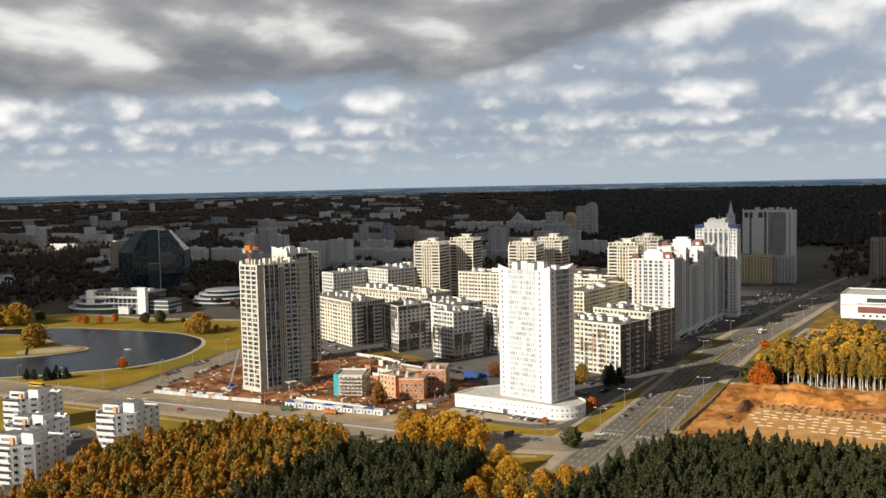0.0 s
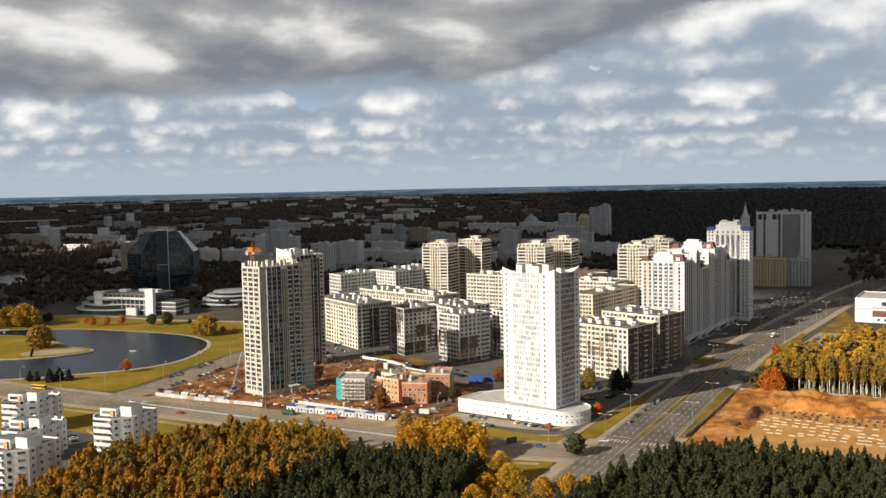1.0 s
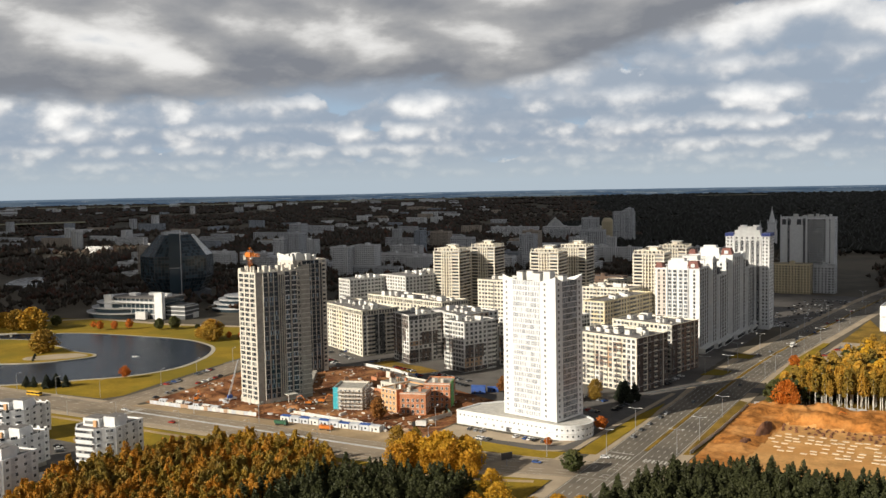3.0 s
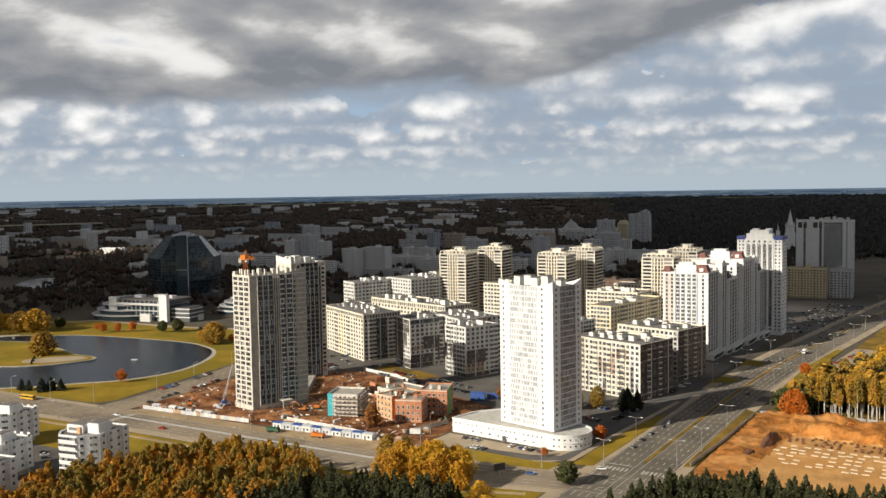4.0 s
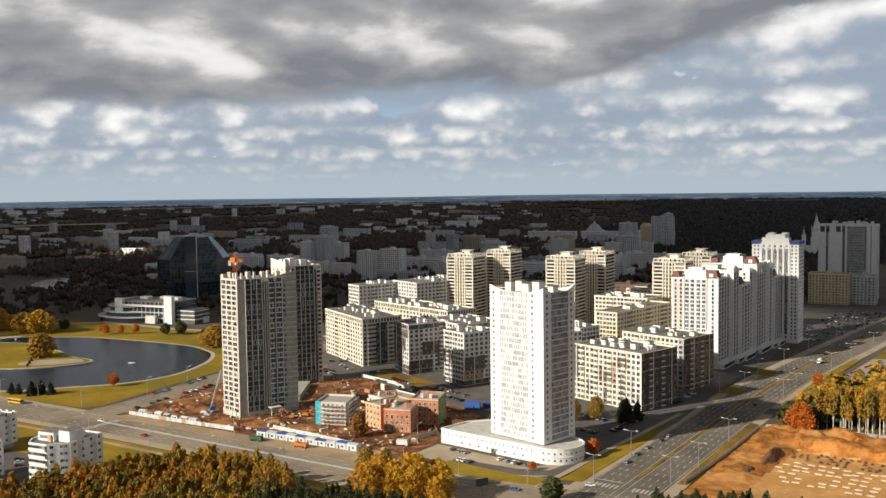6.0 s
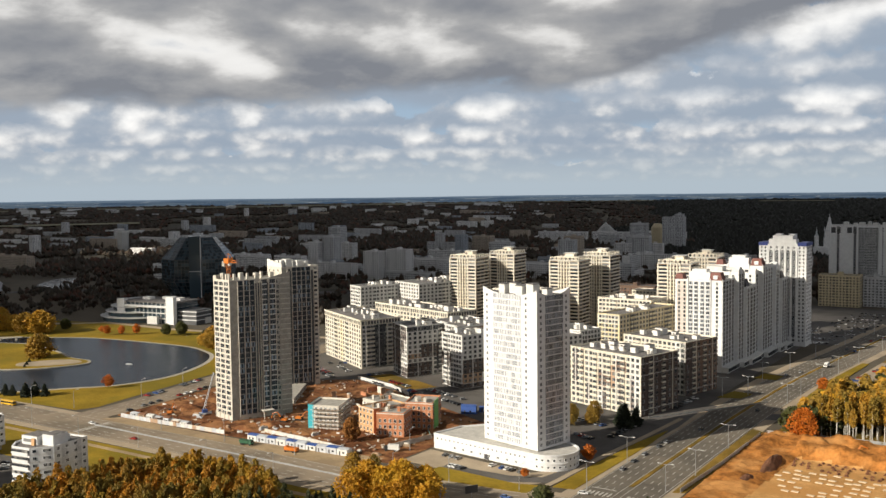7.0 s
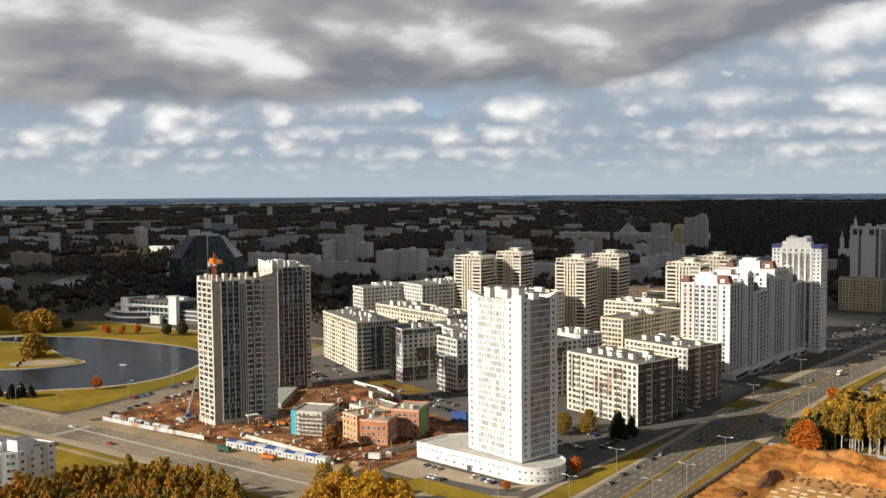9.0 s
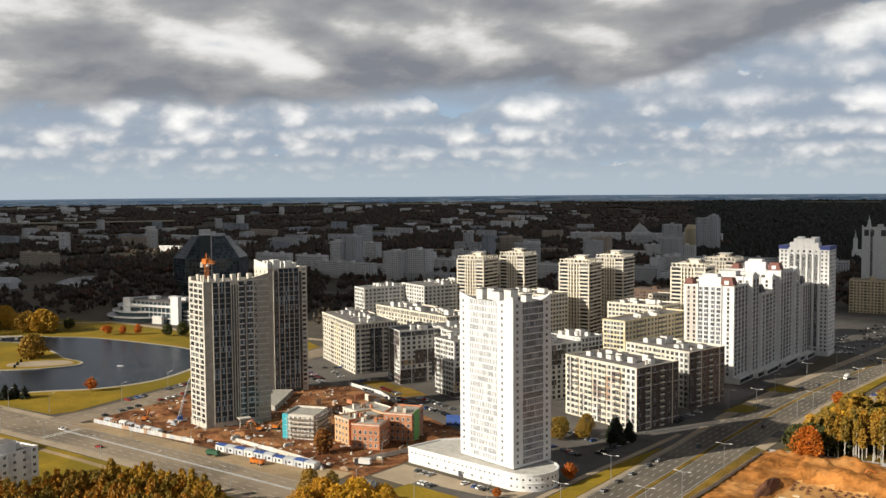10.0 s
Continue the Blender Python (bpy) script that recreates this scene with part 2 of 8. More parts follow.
BLACK = mat("black_rubber", (0.02, 0.02, 0.02), 0.8, 0.1)
GLASS = glass_mat("window_glass", (0.030, 0.036, 0.045), (0.30, 0.30, 0.29), 0.22)
GLASS_J = glass_mat("window_glass_far", (0.030, 0.036, 0.045), (0.26, 0.26, 0.26), 0.22, "island")
# pale colour holds painted sky reflection besides the curtains
GLASS_PALE = glass_mat("loggia_glass", (0.26, 0.275, 0.305), (0.58, 0.59, 0.61), 0.55)
GLASS_GREY = glass_mat("grey_loggia_glass", (0.050, 0.060, 0.078), (0.30, 0.33, 0.38), 0.35)
# the few lighter panes are highlights put into the colour
GLASS_TEAL = glass_mat("teal_glass", (0.028, 0.038, 0.050), (0.26, 0.33, 0.40), 0.14, spec=0.22)
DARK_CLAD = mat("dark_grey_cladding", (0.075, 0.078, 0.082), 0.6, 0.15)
GLASS_TOWER = glass_mat("dark_blue_curtain_glass", (0.020, 0.032, 0.042), (0.06, 0.09, 0.11), 0.5, "island")
ASPHALT = mat("asphalt", (0.085, 0.076, 0.068), 0.92, 0.22, scale=0.05, fine=0.9, second=(0.115, 0.105, 0.095))
ROAD_PALE = mat("worn_road_asphalt", (0.205, 0.168, 0.125), 0.92, 0.18, scale=0.04, fine=0.7, second=(0.285, 0.228, 0.165), spec=0.2)
AVENUE_ASPHALT = mat("avenue_asphalt", (0.135, 0.118, 0.096), 0.92, 0.2, scale=0.04, fine=0.7, second=(0.185, 0.158, 0.125), spec=0.2)
ROOF_CAP = mat("dark_roof_capping", (0.13, 0.115, 0.10), 0.8, 0.25)
BAY_GREY = mat("grey_bay_facing", (0.30, 0.30, 0.305), 0.85, 0.15)
PAVING = mat("concrete_paving", (0.37, 0.295, 0.205), 0.9, 0.15, scale=0.06, fine=1.5)
LINE = mat("road_paint", (0.48, 0.46, 0.41), 0.8, 0.15)
LAWN = mat("autumn_lawn", (0.285, 0.190, 0.020), 0.95, 0.22, scale=0.03, fine=0.6, second=(0.185, 0.142, 0.018), mix_at=(0.42, 0.62), spec=0.1)
ROUGH_GRASS = mat("dry_rough_grass", (0.235, 0.145, 0.028), 0.95, 0.3, scale=0.05, fine=0.8, second=(0.125, 0.088, 0.02), spec=0.1)
DIRT = mat("red_brown_soil", (0.15, 0.062, 0.028), 0.95, 0.45, scale=0.16, fine=0.9, second=(0.33, 0.16, 0.07), bump=0.6, spec=0.1)
SAND = mat("orange_sand", (0.36, 0.145, 0.036), 0.95, 0.40, scale=0.12, fine=0.7, second=(0.52, 0.255, 0.085), mix_at=(0.44, 0.66), bump=0.8, spec=0.1)
SAND_DARK = mat("dark_damp_soil", (0.15, 0.062, 0.028), 0.95, 0.3, scale=0.2, fine=1.2, bump=0.6)
SAND_VERGE = mat("sandy_verge", (0.40, 0.295, 0.175), 0.95, 0.2, scale=0.06, fine=0.8, second=(0.29, 0.215, 0.135), spec=0.1)
GROUND_FAR = mat("far_ground", (0.072, 0.060, 0.040), 0.98, 0.35, scale=0.006, fine=0.05, second=(0.105, 0.082, 0.052))
SAND_PALE = mat("pale_trodden_sand", (0.52, 0.285, 0.105), 0.95, 0.22, scale=0.08, fine=0.9, second=(0.50, 0.255, 0.085), bump=0.3, spec=0.1)
STONE = mat("pale_stone", (0.42, 0.38, 0.31), 0.9, 0.15)
BARK = mat("bark", (0.10, 0.075, 0.055), 0.95, 0.3)
BIRCH_BARK = mat("birch_bark", (0.55, 0.52, 0.46), 0.9, 0.25, fine=2.0)
LEAF_AUTUMN = leaf_mat("autumn_leaves", [(0.21, 0.145, 0.022), (0.43, 0.250, 0.024), (0.25, 0.165, 0.024), (0.50, 0.265, 0.022), (0.17, 0.130, 0.024), (0.47, 0.205, 0.018)])
LEAF_YELLOW = leaf_mat("yellow_leaves", [(0.50, 0.285, 0.024), (0.58, 0.33, 0.024), (0.46, 0.225, 0.018)])
LEAF_BIRCH = leaf_mat("birch_leaves", [(0.35, 0.215, 0.030), (0.24, 0.165, 0.030), (0.46, 0.245, 0.028), (0.19, 0.140, 0.028)])
LEAF_GOLD = leaf_mat("golden_leaves", [(0.42, 0.245, 0.028), (0.50, 0.28, 0.028), (0.31, 0.190, 0.028), (0.46, 0.225, 0.022)])
LEAF_ORANGE = leaf_mat("orange_leaves", [(0.52, 0.15, 0.016), (0.44, 0.12, 0.016)])
LEAF_RUST = leaf_mat("rust_leaves", [(0.30, 0.13, 0.03), (0.24, 0.10, 0.028)])
LEAF_GREEN = leaf_mat("green_leaves", [(0.055, 0.065, 0.020), (0.075, 0.075, 0.022)])
LEAF_OLIVE = leaf_mat("olive_leaves", [(0.31, 0.19, 0.030), (0.20, 0.14, 0.028), (0.37, 0.21, 0.026)])
NEEDLE = leaf_mat("pine_needles", [(0.036, 0.043, 0.018), (0.052, 0.057, 0.022), (0.043, 0.048, 0.018), (0.066, 0.066, 0.024)])
NEEDLE_DARK = leaf_mat("spruce_needles", [(0.018, 0.024, 0.014), (0.024, 0.03, 0.016)])
WOODS = leaf_mat("far_woods", [(0.056, 0.046, 0.036), (0.088, 0.054, 0.038), (0.062, 0.054, 0.040), (0.150, 0.056, 0.034), (0.056, 0.050, 0.038)])
WOODS_DARK = leaf_mat("far_pine_woods", [(0.026, 0.027, 0.022), (0.034, 0.034, 0.026)])


def water_mat():
    m = bpy.data.materials.new("pond_water")
    m.use_nodes = True
    n = Nodes(m.node_tree)
    pos = n.add("ShaderNodeNewGeometry").outputs["Position"]
    w1 = n.noise(pos, 0.55, 3.0, 0.6)
    w2 = n.noise(pos, 0.05, 3.0, 0.5)
    bn = n.add("ShaderNodeBump", {"Height": w1, "Strength": 0.9, "Distance": 0.5})
    col = n.mix(w2, (0.006, 0.013, 0.024, 1), (0.012, 0.022, 0.036, 1))
    b = n.add("ShaderNodeBsdfPrincipled", {"Base Color": col, "Roughness": 0.22, "IOR": 1.33, "Specular IOR Level": 0.13, "Normal": bn.outputs[0]})
    out = n.add("ShaderNodeOutputMaterial")
    n.tree.links.new(b.outputs[0], out.inputs[0])
    return m


WATER = water_mat()

# brown of shaded loggias, as a paint for flat facings
RECESS_SHADE = mat("painted_recess_shade", (0.40, 0.285, 0.175), 0.85, 0.2)
ROSE = mat("pale_rose_render", (0.60, 0.53, 0.48), 0.85, 0.08)

# ---- mesh helpers ----
class MB:
    """Gathers boxes, prisms and panels into one mesh."""

    def __init__(self):
        self.v, self.f, self.m = [], [], []

    def add(self, verts, faces, mi=0):
        o = len(self.v)
        self.v.extend(verts)
        self.f.extend([tuple(i + o for i in f) for f in faces])
        self.m.extend([mi] * len(faces))
        return self

    def box(self, x0, x1, y0, y1, z0, z1, mi=0, bottom=False):
        vs = [(x0, y0, z0), (x1, y0, z0), (x1, y1, z0), (x0, y1, z0), (x0, y0, z1), (x1, y0, z1), (x1, y1, z1), (x0, y1, z1)]
        fs = [(0, 1, 5, 4), (1, 2, 6, 5), (2, 3, 7, 6), (3, 0, 4, 7), (4, 5, 6, 7)]
        if bottom:
            fs.append((3, 2, 1, 0))
        return self.add(vs, fs, mi)

    def prism(self, pts, z0, z1, mi=0, cap=True, taper=None):
        n = len(pts)
        top = pts if taper is None else taper
        vs = [(p[0], p[1], z0) for p in pts] + [(p[0], p[1], z1) for p in top]
        fs = [(i, (i + 1) % n, n + (i + 1) % n, n + i) for i in range(n)]
        if cap:
            fs.append(tuple(range(n, 2 * n)))
        return self.add(vs, fs, mi)

    def cyl(self, x, y, z0, z1, r, seg=8, r1=None, mi=0):
        r1 = r if r1 is None else r1
        a = [2 * math.pi * i / seg for i in range(seg)]
        return self.prism([(x + r * math.cos(t), y + r * math.sin(t)) for t in a], z0, z1, mi,
                          taper=[(x + r1 * math.cos(t), y + r1 * math.sin(t)) for t in a])

    def rod(self, a, b, r, seg=5, mi=0, r1=None):
        a, b = Vector(a), Vector(b)
        q = (b - a).to_track_quat("Z", "Y")
        r1 = r if r1 is None else r1
        vs = []
        for p, rr in ((a, r), (b, r1)):
            for i in range(seg):
                t = 2 * math.pi * i / seg
                vs.append(tuple(p + q @ Vector((rr * math.cos(t), rr * math.sin(t), 0))))
        fs = [(i, (i + 1) % seg, seg + (i + 1) % seg, seg + i) for i in range(seg)]
        fs.append(tuple(range(seg, 2 * seg)))
        return self.add(vs, fs, mi)

    def quad(self, a, b, c, d, mi=0):
        return self.add([a, b, c, d], [(0, 1, 2, 3)], mi)

    def put(self, other, M):
        o = len(self.v)
        self.v.extend([tuple(M @ Vector(p)) for p in other.v])
        self.f.extend([tuple(i + o for i in f) for f in other.f])
        self.m.extend(other.m)
        return self

    def mesh(self, name, mats):
        me = bpy.data.meshes.new(name)
        me.from_pydata(self.v, [], self.f)
        for m in (mats if isinstance(mats, (list, tuple)) else [mats]):
            me.materials.append(m)
        if any(self.m):
            me.polygons.foreach_set("material_index", self.m)
        me.update()
        return me


def thing(name, label, category, M=None, group="", kind=""):
    ob = new(name)
    ob.empty_display_size = 0.5
    ob.matrix_basis = M if M is not None else Matrix()
    return tagged(ob, label, category, group, kind)


def part(name, mb, mats, parent=None, label="", M=None):
    me = mb if isinstance(mb, bpy.types.Mesh) else mb.mesh(name, mats)
    ob = new(name, me)
    if parent is not None:
        ob.parent = parent
    if M is not None:
        ob.matrix_basis = M
    return tagged(ob, label)


def structure(name, mb, mats, label, category=""):
    ob = new(name, mb.mesh(name, mats))
    return tagged(ob, label, category or name.split("_")[0], "", "structure")


def sheet(name, pts, z, m, label, category="", depth=0.12):
    """A flat piece of ground with a low edge all round."""
    mb = MB()
    bm = bmesh.new()
    vs = [bm.verts.new((p[0], p[1], z)) for p in pts]
    fc = bm.faces.new(vs)
    if fc.normal.z < 0 or sum((pts[i][0] * pts[(i + 1) % len(pts)][1] - pts[(i + 1) % len(pts)][0] * pts[i][1]) for i in range(len(pts))) < 0:
        fc.normal_flip()
    ext = bmesh.ops.extrude_face_region(bm, geom=[fc])
    bmesh.ops.translate(bm, verts=[g for g in ext["geom"] if isinstance(g, bmesh.types.BMVert)], vec=(0, 0, 0.0))
    for v in vs:
        v.co.z = z - depth
    bmesh.ops.triangulate(bm, faces=[f for f in bm.faces if len(f.verts) > 4])
    bmesh.ops.recalc_face_normals(bm, faces=bm.faces)
    me = bpy.data.meshes.new(name)
    bm.to_mesh(me)
    bm.free()
    me.materials.append(m)
    ob = new(name, me)
    return tagged(ob, label, category or "ground", "", "structure")


def smooth_line(pts, n=6, closed=False):
    """Catmull-Rom through the points."""
    out, k = [], len(pts)
    P = [Vector(p) for p in pts]
    for i in range(k if closed else k - 1):
        g = (lambda j: P[j % k]) if closed else (lambda j: P[min(max(j, 0), k - 1)])
        a, b, c, d = g(i - 1), g(i), g(i + 1), g(i + 2)
        for s in range(n):
            t = s / n
            out.append(0.5 * ((2 * b) + (c - a) * t + (2 * a - 5 * b + 4 * c - d) * t * t + (3 * b - a - 3 * c + d) * t ** 3))
    if not closed:
        out.append(P[-1])
    return [(p.x, p.y) for p in out]


def ribbon(pts, width, side=0.0):
    """The outline of a strip along a line."""
    L, R = [], []
    for i, p in enumerate(pts):
        a, b = Vector(pts[max(i - 1, 0)]), Vector(pts[min(i + 1, len(pts) - 1)])
        t = (b - a).normalized()
        nrm = Vector((-t.y, t.x))
        c = Vector(p) + nrm * side
        L.append(tuple(c + nrm * width / 2))
        R.append(tuple(c - nrm * width / 2))
    return R + L[::-1]


def point_in(poly, x, y):
    c = False
    for (x0, y0), (x1, y1) in zip(poly, poly[1:] + poly[:1]):
        if (y0 > y) != (y1 > y) and x < (x1 - x0) * (y - y0) / (y1 - y0) + x0:
            c = not c
    return c


# ---- facades ----
def t_window(ww=1.5, hh=1.6, panes=2):
    mb = MB()
    mb.box(-ww / 2, ww / 2, -0.10, 0, 0, hh, 0, True)
    step = (ww - 0.12) / panes
    for i in range(panes):
        x0 = -ww / 2 + 0.06 + i * step
        mb.quad((x0 + 0.05, -0.115, 0.1), (x0 + step - 0.05, -0.115, 0.1), (x0 + step - 0.05, -0.115, hh - 0.1), (x0 + 0.05, -0.115, hh - 0.1), 1)
    mb.box(-ww / 2 - 0.1, ww / 2 + 0.1, -0.25, 0, -0.08, 0, 0, True)
    return mb


def t_loggia(ww=3.0, hh=2.6, panes=4, deep=0.55, sp=0.95):
    mb = MB()
    mb.box(-ww / 2, ww / 2, -deep, 0, 0, sp, 2, True)
    mb.box(-ww / 2 + 0.03, ww / 2 - 0.03, -deep + 0.10, 0, sp, hh, 0, True)
    step = ww / panes
    for i in range(panes):
        x0 = -ww / 2 + i * step
        mb.quad((x0 + 0.09, -deep + 0.085, sp + 0.08), (x0 + step - 0.09, -deep + 0.085, sp + 0.08), (x0 + step - 0.09, -deep + 0.085, hh - 0.10), (x0 + 0.09, -deep + 0.085, hh - 0.10), 1)
    return mb


def t_balcony(ww=3.4, deep=1.2):
    mb = MB()
    mb.box(-ww / 2, ww / 2, -deep, 0, -0.12, 0.10, 2, True)
    mb.box(-ww / 2, ww / 2, -deep, -deep + 0.12, 0.10, 1.05, 2)
    mb.box(-ww / 2, -ww / 2 + 0.12, -deep + 0.12, 0, 0.10, 1.05, 2)
    mb.box(ww / 2 - 0.12, ww / 2, -deep + 0.12, 0, 0.10, 1.05, 2)
    mb.quad((-ww / 2 + 0.3, -0.03, 0.15), (ww / 2 - 0.3, -0.03, 0.15), (ww / 2 - 0.3, -0.03, 2.45), (-ww / 2 + 0.3, -0.03, 2.45), 1)
    return mb


TEMPLATES = {}


def template(kind, args, mats):
    key = (kind, args, tuple(m.name for m in mats))
    if key not in TEMPLATES:
        mb = {"window": t_window, "loggia": t_loggia, "balcony": t_balcony}[kind](*args)
        TEMPLATES[key] = (mb, mb.mesh(kind, list(mats)))
    return TEMPLATES[key]


def rect(x, y, rot, w, d):
    c, s = math.cos(radians(rot)), math.sin(radians(rot))
    return [(x, y), (x + w * c, y + w * s), (x + w * c - d * s, y + w * s + d * c), (x - d * s, y + d * c)]


def cols(length, n, margin=2.0):
    if n == 1:
        return [length / 2]
    return [margin + (length - 2 * margin) * i / (n - 1) for i in range(n)]


class Building:
    """A house on a plan of corners (the first edge is its front), with a wall part, a roof part and parts set on its faces."""

    def __init__(self, name, label, pts, h, wall, z0=0.0, roof=ROOF, parapet=0.9, category="building", group="", body="wall", base=0.0):
        a = math.atan2(pts[1][1] - pts[0][1], pts[1][0] - pts[0][0])
        self.M = Matrix.Translation((pts[0][0], pts[0][1], base)) @ Matrix.Rotation(a, 4, "Z")
        inv = self.M.inverted()
        self.th = thing(name, label, category, self.M, group)
        self.pts = [(inv @ Vector((p[0], p[1], base))).to_2d() for p in pts]
        self.h, self.z0, self.wall = h, z0, wall
        self.joined = {}
        mb = MB()
        P = [tuple(p) for p in self.pts]
        c = sum((Vector(p) for p in P), Vector((0, 0))) / len(P)
        inner = [tuple(Vector(p) + (c - Vector(p)).normalized() * 0.6) for p in P]
        mb.prism(P, z0, h, 0, cap=False)
        n = len(P)
        vs = [(p[0], p[1], h) for p in P] + [(p[0], p[1], h) for p in inner] + [(p[0], p[1], h - parapet) for p in inner]
        fs = []
        for i in range(n):
            j = (i + 1) % n
            fs += [(i, j, n + j, n + i), (n + i, n + j, 2 * n + j, 2 * n + i)]
        mb.add(vs, fs)
        part(body, mb, wall, self.th)
        part("roof", MB().add([(p[0], p[1], h - parapet) for p in inner], [tuple(range(n))]), roof, self.th)

    def face(self, i):
        a, b = self.pts[i], self.pts[(i + 1) % len(self.pts)]
        ang = math.atan2(b.y - a.y, b.x - a.x)
        return Matrix.Translation((a.x, a.y, 0)) @ Matrix.Rotation(ang, 4, "Z"), (b - a).length

    def grid(self, i, xs, zs, kind="window", args=(), mats=None, apart=True, skip=0.0, name=None):
        """Windows on face i at the places xs along it and the heights zs; apart: objects of their own."""
        mats = mats or (FRAME, GLASS if apart else GLASS_J, self.wall)
        F, length = self.face(i)
        mb, me = template(kind, args, mats)
        for z in zs:
            for x in xs:
                if skip and random.random() < skip:
                    continue
                M = F @ Matrix.Translation((x, 0, z))
                if apart:
                    part(name or kind, me, None, self.th, M=M)
                else:
                    key = (name or kind, mats)
                    self.joined.setdefault(key, MB()).put(mb, M)

    def panel(self, i, x0, x1, z0, z1, m, out=0.06, name="panel"):
        F, length = self.face(i)
        part(name, MB().box(x0, x1, -out, 0, z0, z1, 0, True), m, self.th, M=F)

    def box(self, name, x0, x1, y0, y1, z0, z1, m, label=""):
        part(name, MB().box(x0, x1, y0, y1, z0, z1, 0, True), m, self.th, label)

    def done(self):
        rest = {"window": "glazing", "loggia": "loggia_glazing", "balcony": "balcony_front", "glazed_bay": "bay_glazing"}
        for (name, mats), mb in self.joined.items():
            tagged(part(rest.get(name, name), mb, list(mats), self.th), kind="stuff")
        return self.th


def floors(z0, n, fh, sill=0.9):
    return [z0 + fh * k + sill for k in range(n)]


def roof_boxes(b, rng, n, size=(2.5, 4.0), height=(2.0, 4.0), m=None, margin=4.0, name="roof_vent"):
    xs = [p.x for p in b.pts]
    ys = [p.y for p in b.pts]
    c = sum(b.pts, Vector((0, 0))) / len(b.pts)
    for k in range(n):
        t = (k + 0.5) / n
        x = min(xs) + margin + (max(xs) - min(xs) - 2 * margin) * t + rng.uniform(-1, 1)
        y = c.y + (x - c.x) * 0.0 + rng.uniform(-0.22, 0.22) * (max(ys) - min(ys))
        w, d, hh = rng.uniform(*size), rng.uniform(*size), rng.uniform(*height)
        part(name, MB().box(x - w / 2, x + w / 2, y - d / 2, y + d / 2, b.h - 1.2, b.h - 0.9 + hh, 0).box(
            x - w / 2 - 0.15, x + w / 2 + 0.15, y - d / 2 - 0.15, y + d / 2 + 0.15, b.h - 0.9 + hh, b.h - 0.75 + hh, 1, True), [m or b.wall, ROOF_CAP], b.th)

# ---- ground, roads, water ----
def ground_height(r):
    """Level near the quarter, rising to low wooded hills far off."""
    if r < 2600:
        return 0.0
    t = min(1.0, (r - 2600) / 2100.0)
    return 56.0 * (t * t * (3 - 2 * t)) ** 0.8


def build_ground():
    verts, faces = [], []
    rings = [0, 150, 300, 450, 600, 800, 1000, 1300, 1600, 2000, 2400, 2600, 2800, 3000, 3200, 3400, 3600, 3800, 4000, 4200, 4400, 4550, 4700, 4800, 4860]
    seg = 144
    cx, cy = 10.0, 70.0
    for r in rings[1:]:
        for k in range(seg):
            a = 2 * math.pi * k / seg
            z = ground_height(r)
            if r > 3000:
                z += (noise.noise((math.cos(a) * 9, math.sin(a) * 9, r * 0.002)) * 5.0) * min(1, (r - 3000) / 1200)
            verts.append((cx + r * math.cos(a), cy + r * math.sin(a), z))
    verts.append((cx, cy, 0))
    ctr = len(verts) - 1
    for k in range(seg):
        faces.append((ctr, k, (k + 1) % seg))
    for i in range(len(rings) - 2):
        for k in range(seg):
            j = (k + 1) % seg
            faces.append((i * seg + k, (i + 1) * seg + k, (i + 1) * seg + j, i * seg + j))
    mb = MB().add(verts, faces)
    ob = structure("ground", mb, GROUND_FAR, "dark autumn land rising to wooded hills at the horizon", "ground")
    ob.data.polygons.foreach_set("use_smooth", [True] * len(ob.data.polygons))


build_ground()


def distance():
    """Blue hills and fields beyond the city, a plain glowing backdrop behind all the rest, haze painted in."""
    seg, R = 240, 4790.0
    vs, fs = [], []
    for k in range(seg + 1):
        a = 2 * math.pi * k / seg
        c, s = math.cos(a), math.sin(a)
        top = 92.0 + 3.0 * noise.fractal((c * 4, s * 4, 0), 1.0, 2.0, 4)
        for z in (-10.0, 20.0, top):
            vs.append((10 + R * c, 70 + R * s, z))
    for k in range(seg):
        for j in range(2):
            a = k * 3 + j
            fs.append((a, a + 1, a + 4, a + 3))
    m = bpy.data.materials.new("painted_haze_distance")
    m.use_nodes = True
    n = Nodes(m.node_tree)
    pos = n.add("ShaderNodeNewGeometry").outputs["Position"]
    sep = n.add("ShaderNodeSeparateXYZ", {0: pos})
    flat = n.xyz(n.math("MULTIPLY", sep.outputs[0], 0.0035), n.math("MULTIPLY", sep.outputs[1], 0.0035), n.math("MULTIPLY", sep.outputs[2], 0.13))
    f = n.noise(flat, 1.0, 6.0, 0.6)
    g = n.noise(flat, 2.7, 5.0, 0.6)
    # haze and sunlit pale patches are put into these colours, which glow by themselves
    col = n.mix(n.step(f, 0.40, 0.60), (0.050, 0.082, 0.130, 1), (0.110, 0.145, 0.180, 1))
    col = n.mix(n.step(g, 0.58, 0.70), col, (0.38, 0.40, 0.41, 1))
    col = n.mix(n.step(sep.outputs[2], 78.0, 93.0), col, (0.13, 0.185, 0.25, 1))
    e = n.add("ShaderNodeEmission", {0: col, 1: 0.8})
    o = n.add("ShaderNodeOutputMaterial")
    n.tree.links.new(e.outputs[0], o.inputs[0])
    structure("backdrop_hills", MB().add(vs, fs), m, "glowing backdrop of wooded hills and pale fields with painted blue haze", "backdrop")


distance()

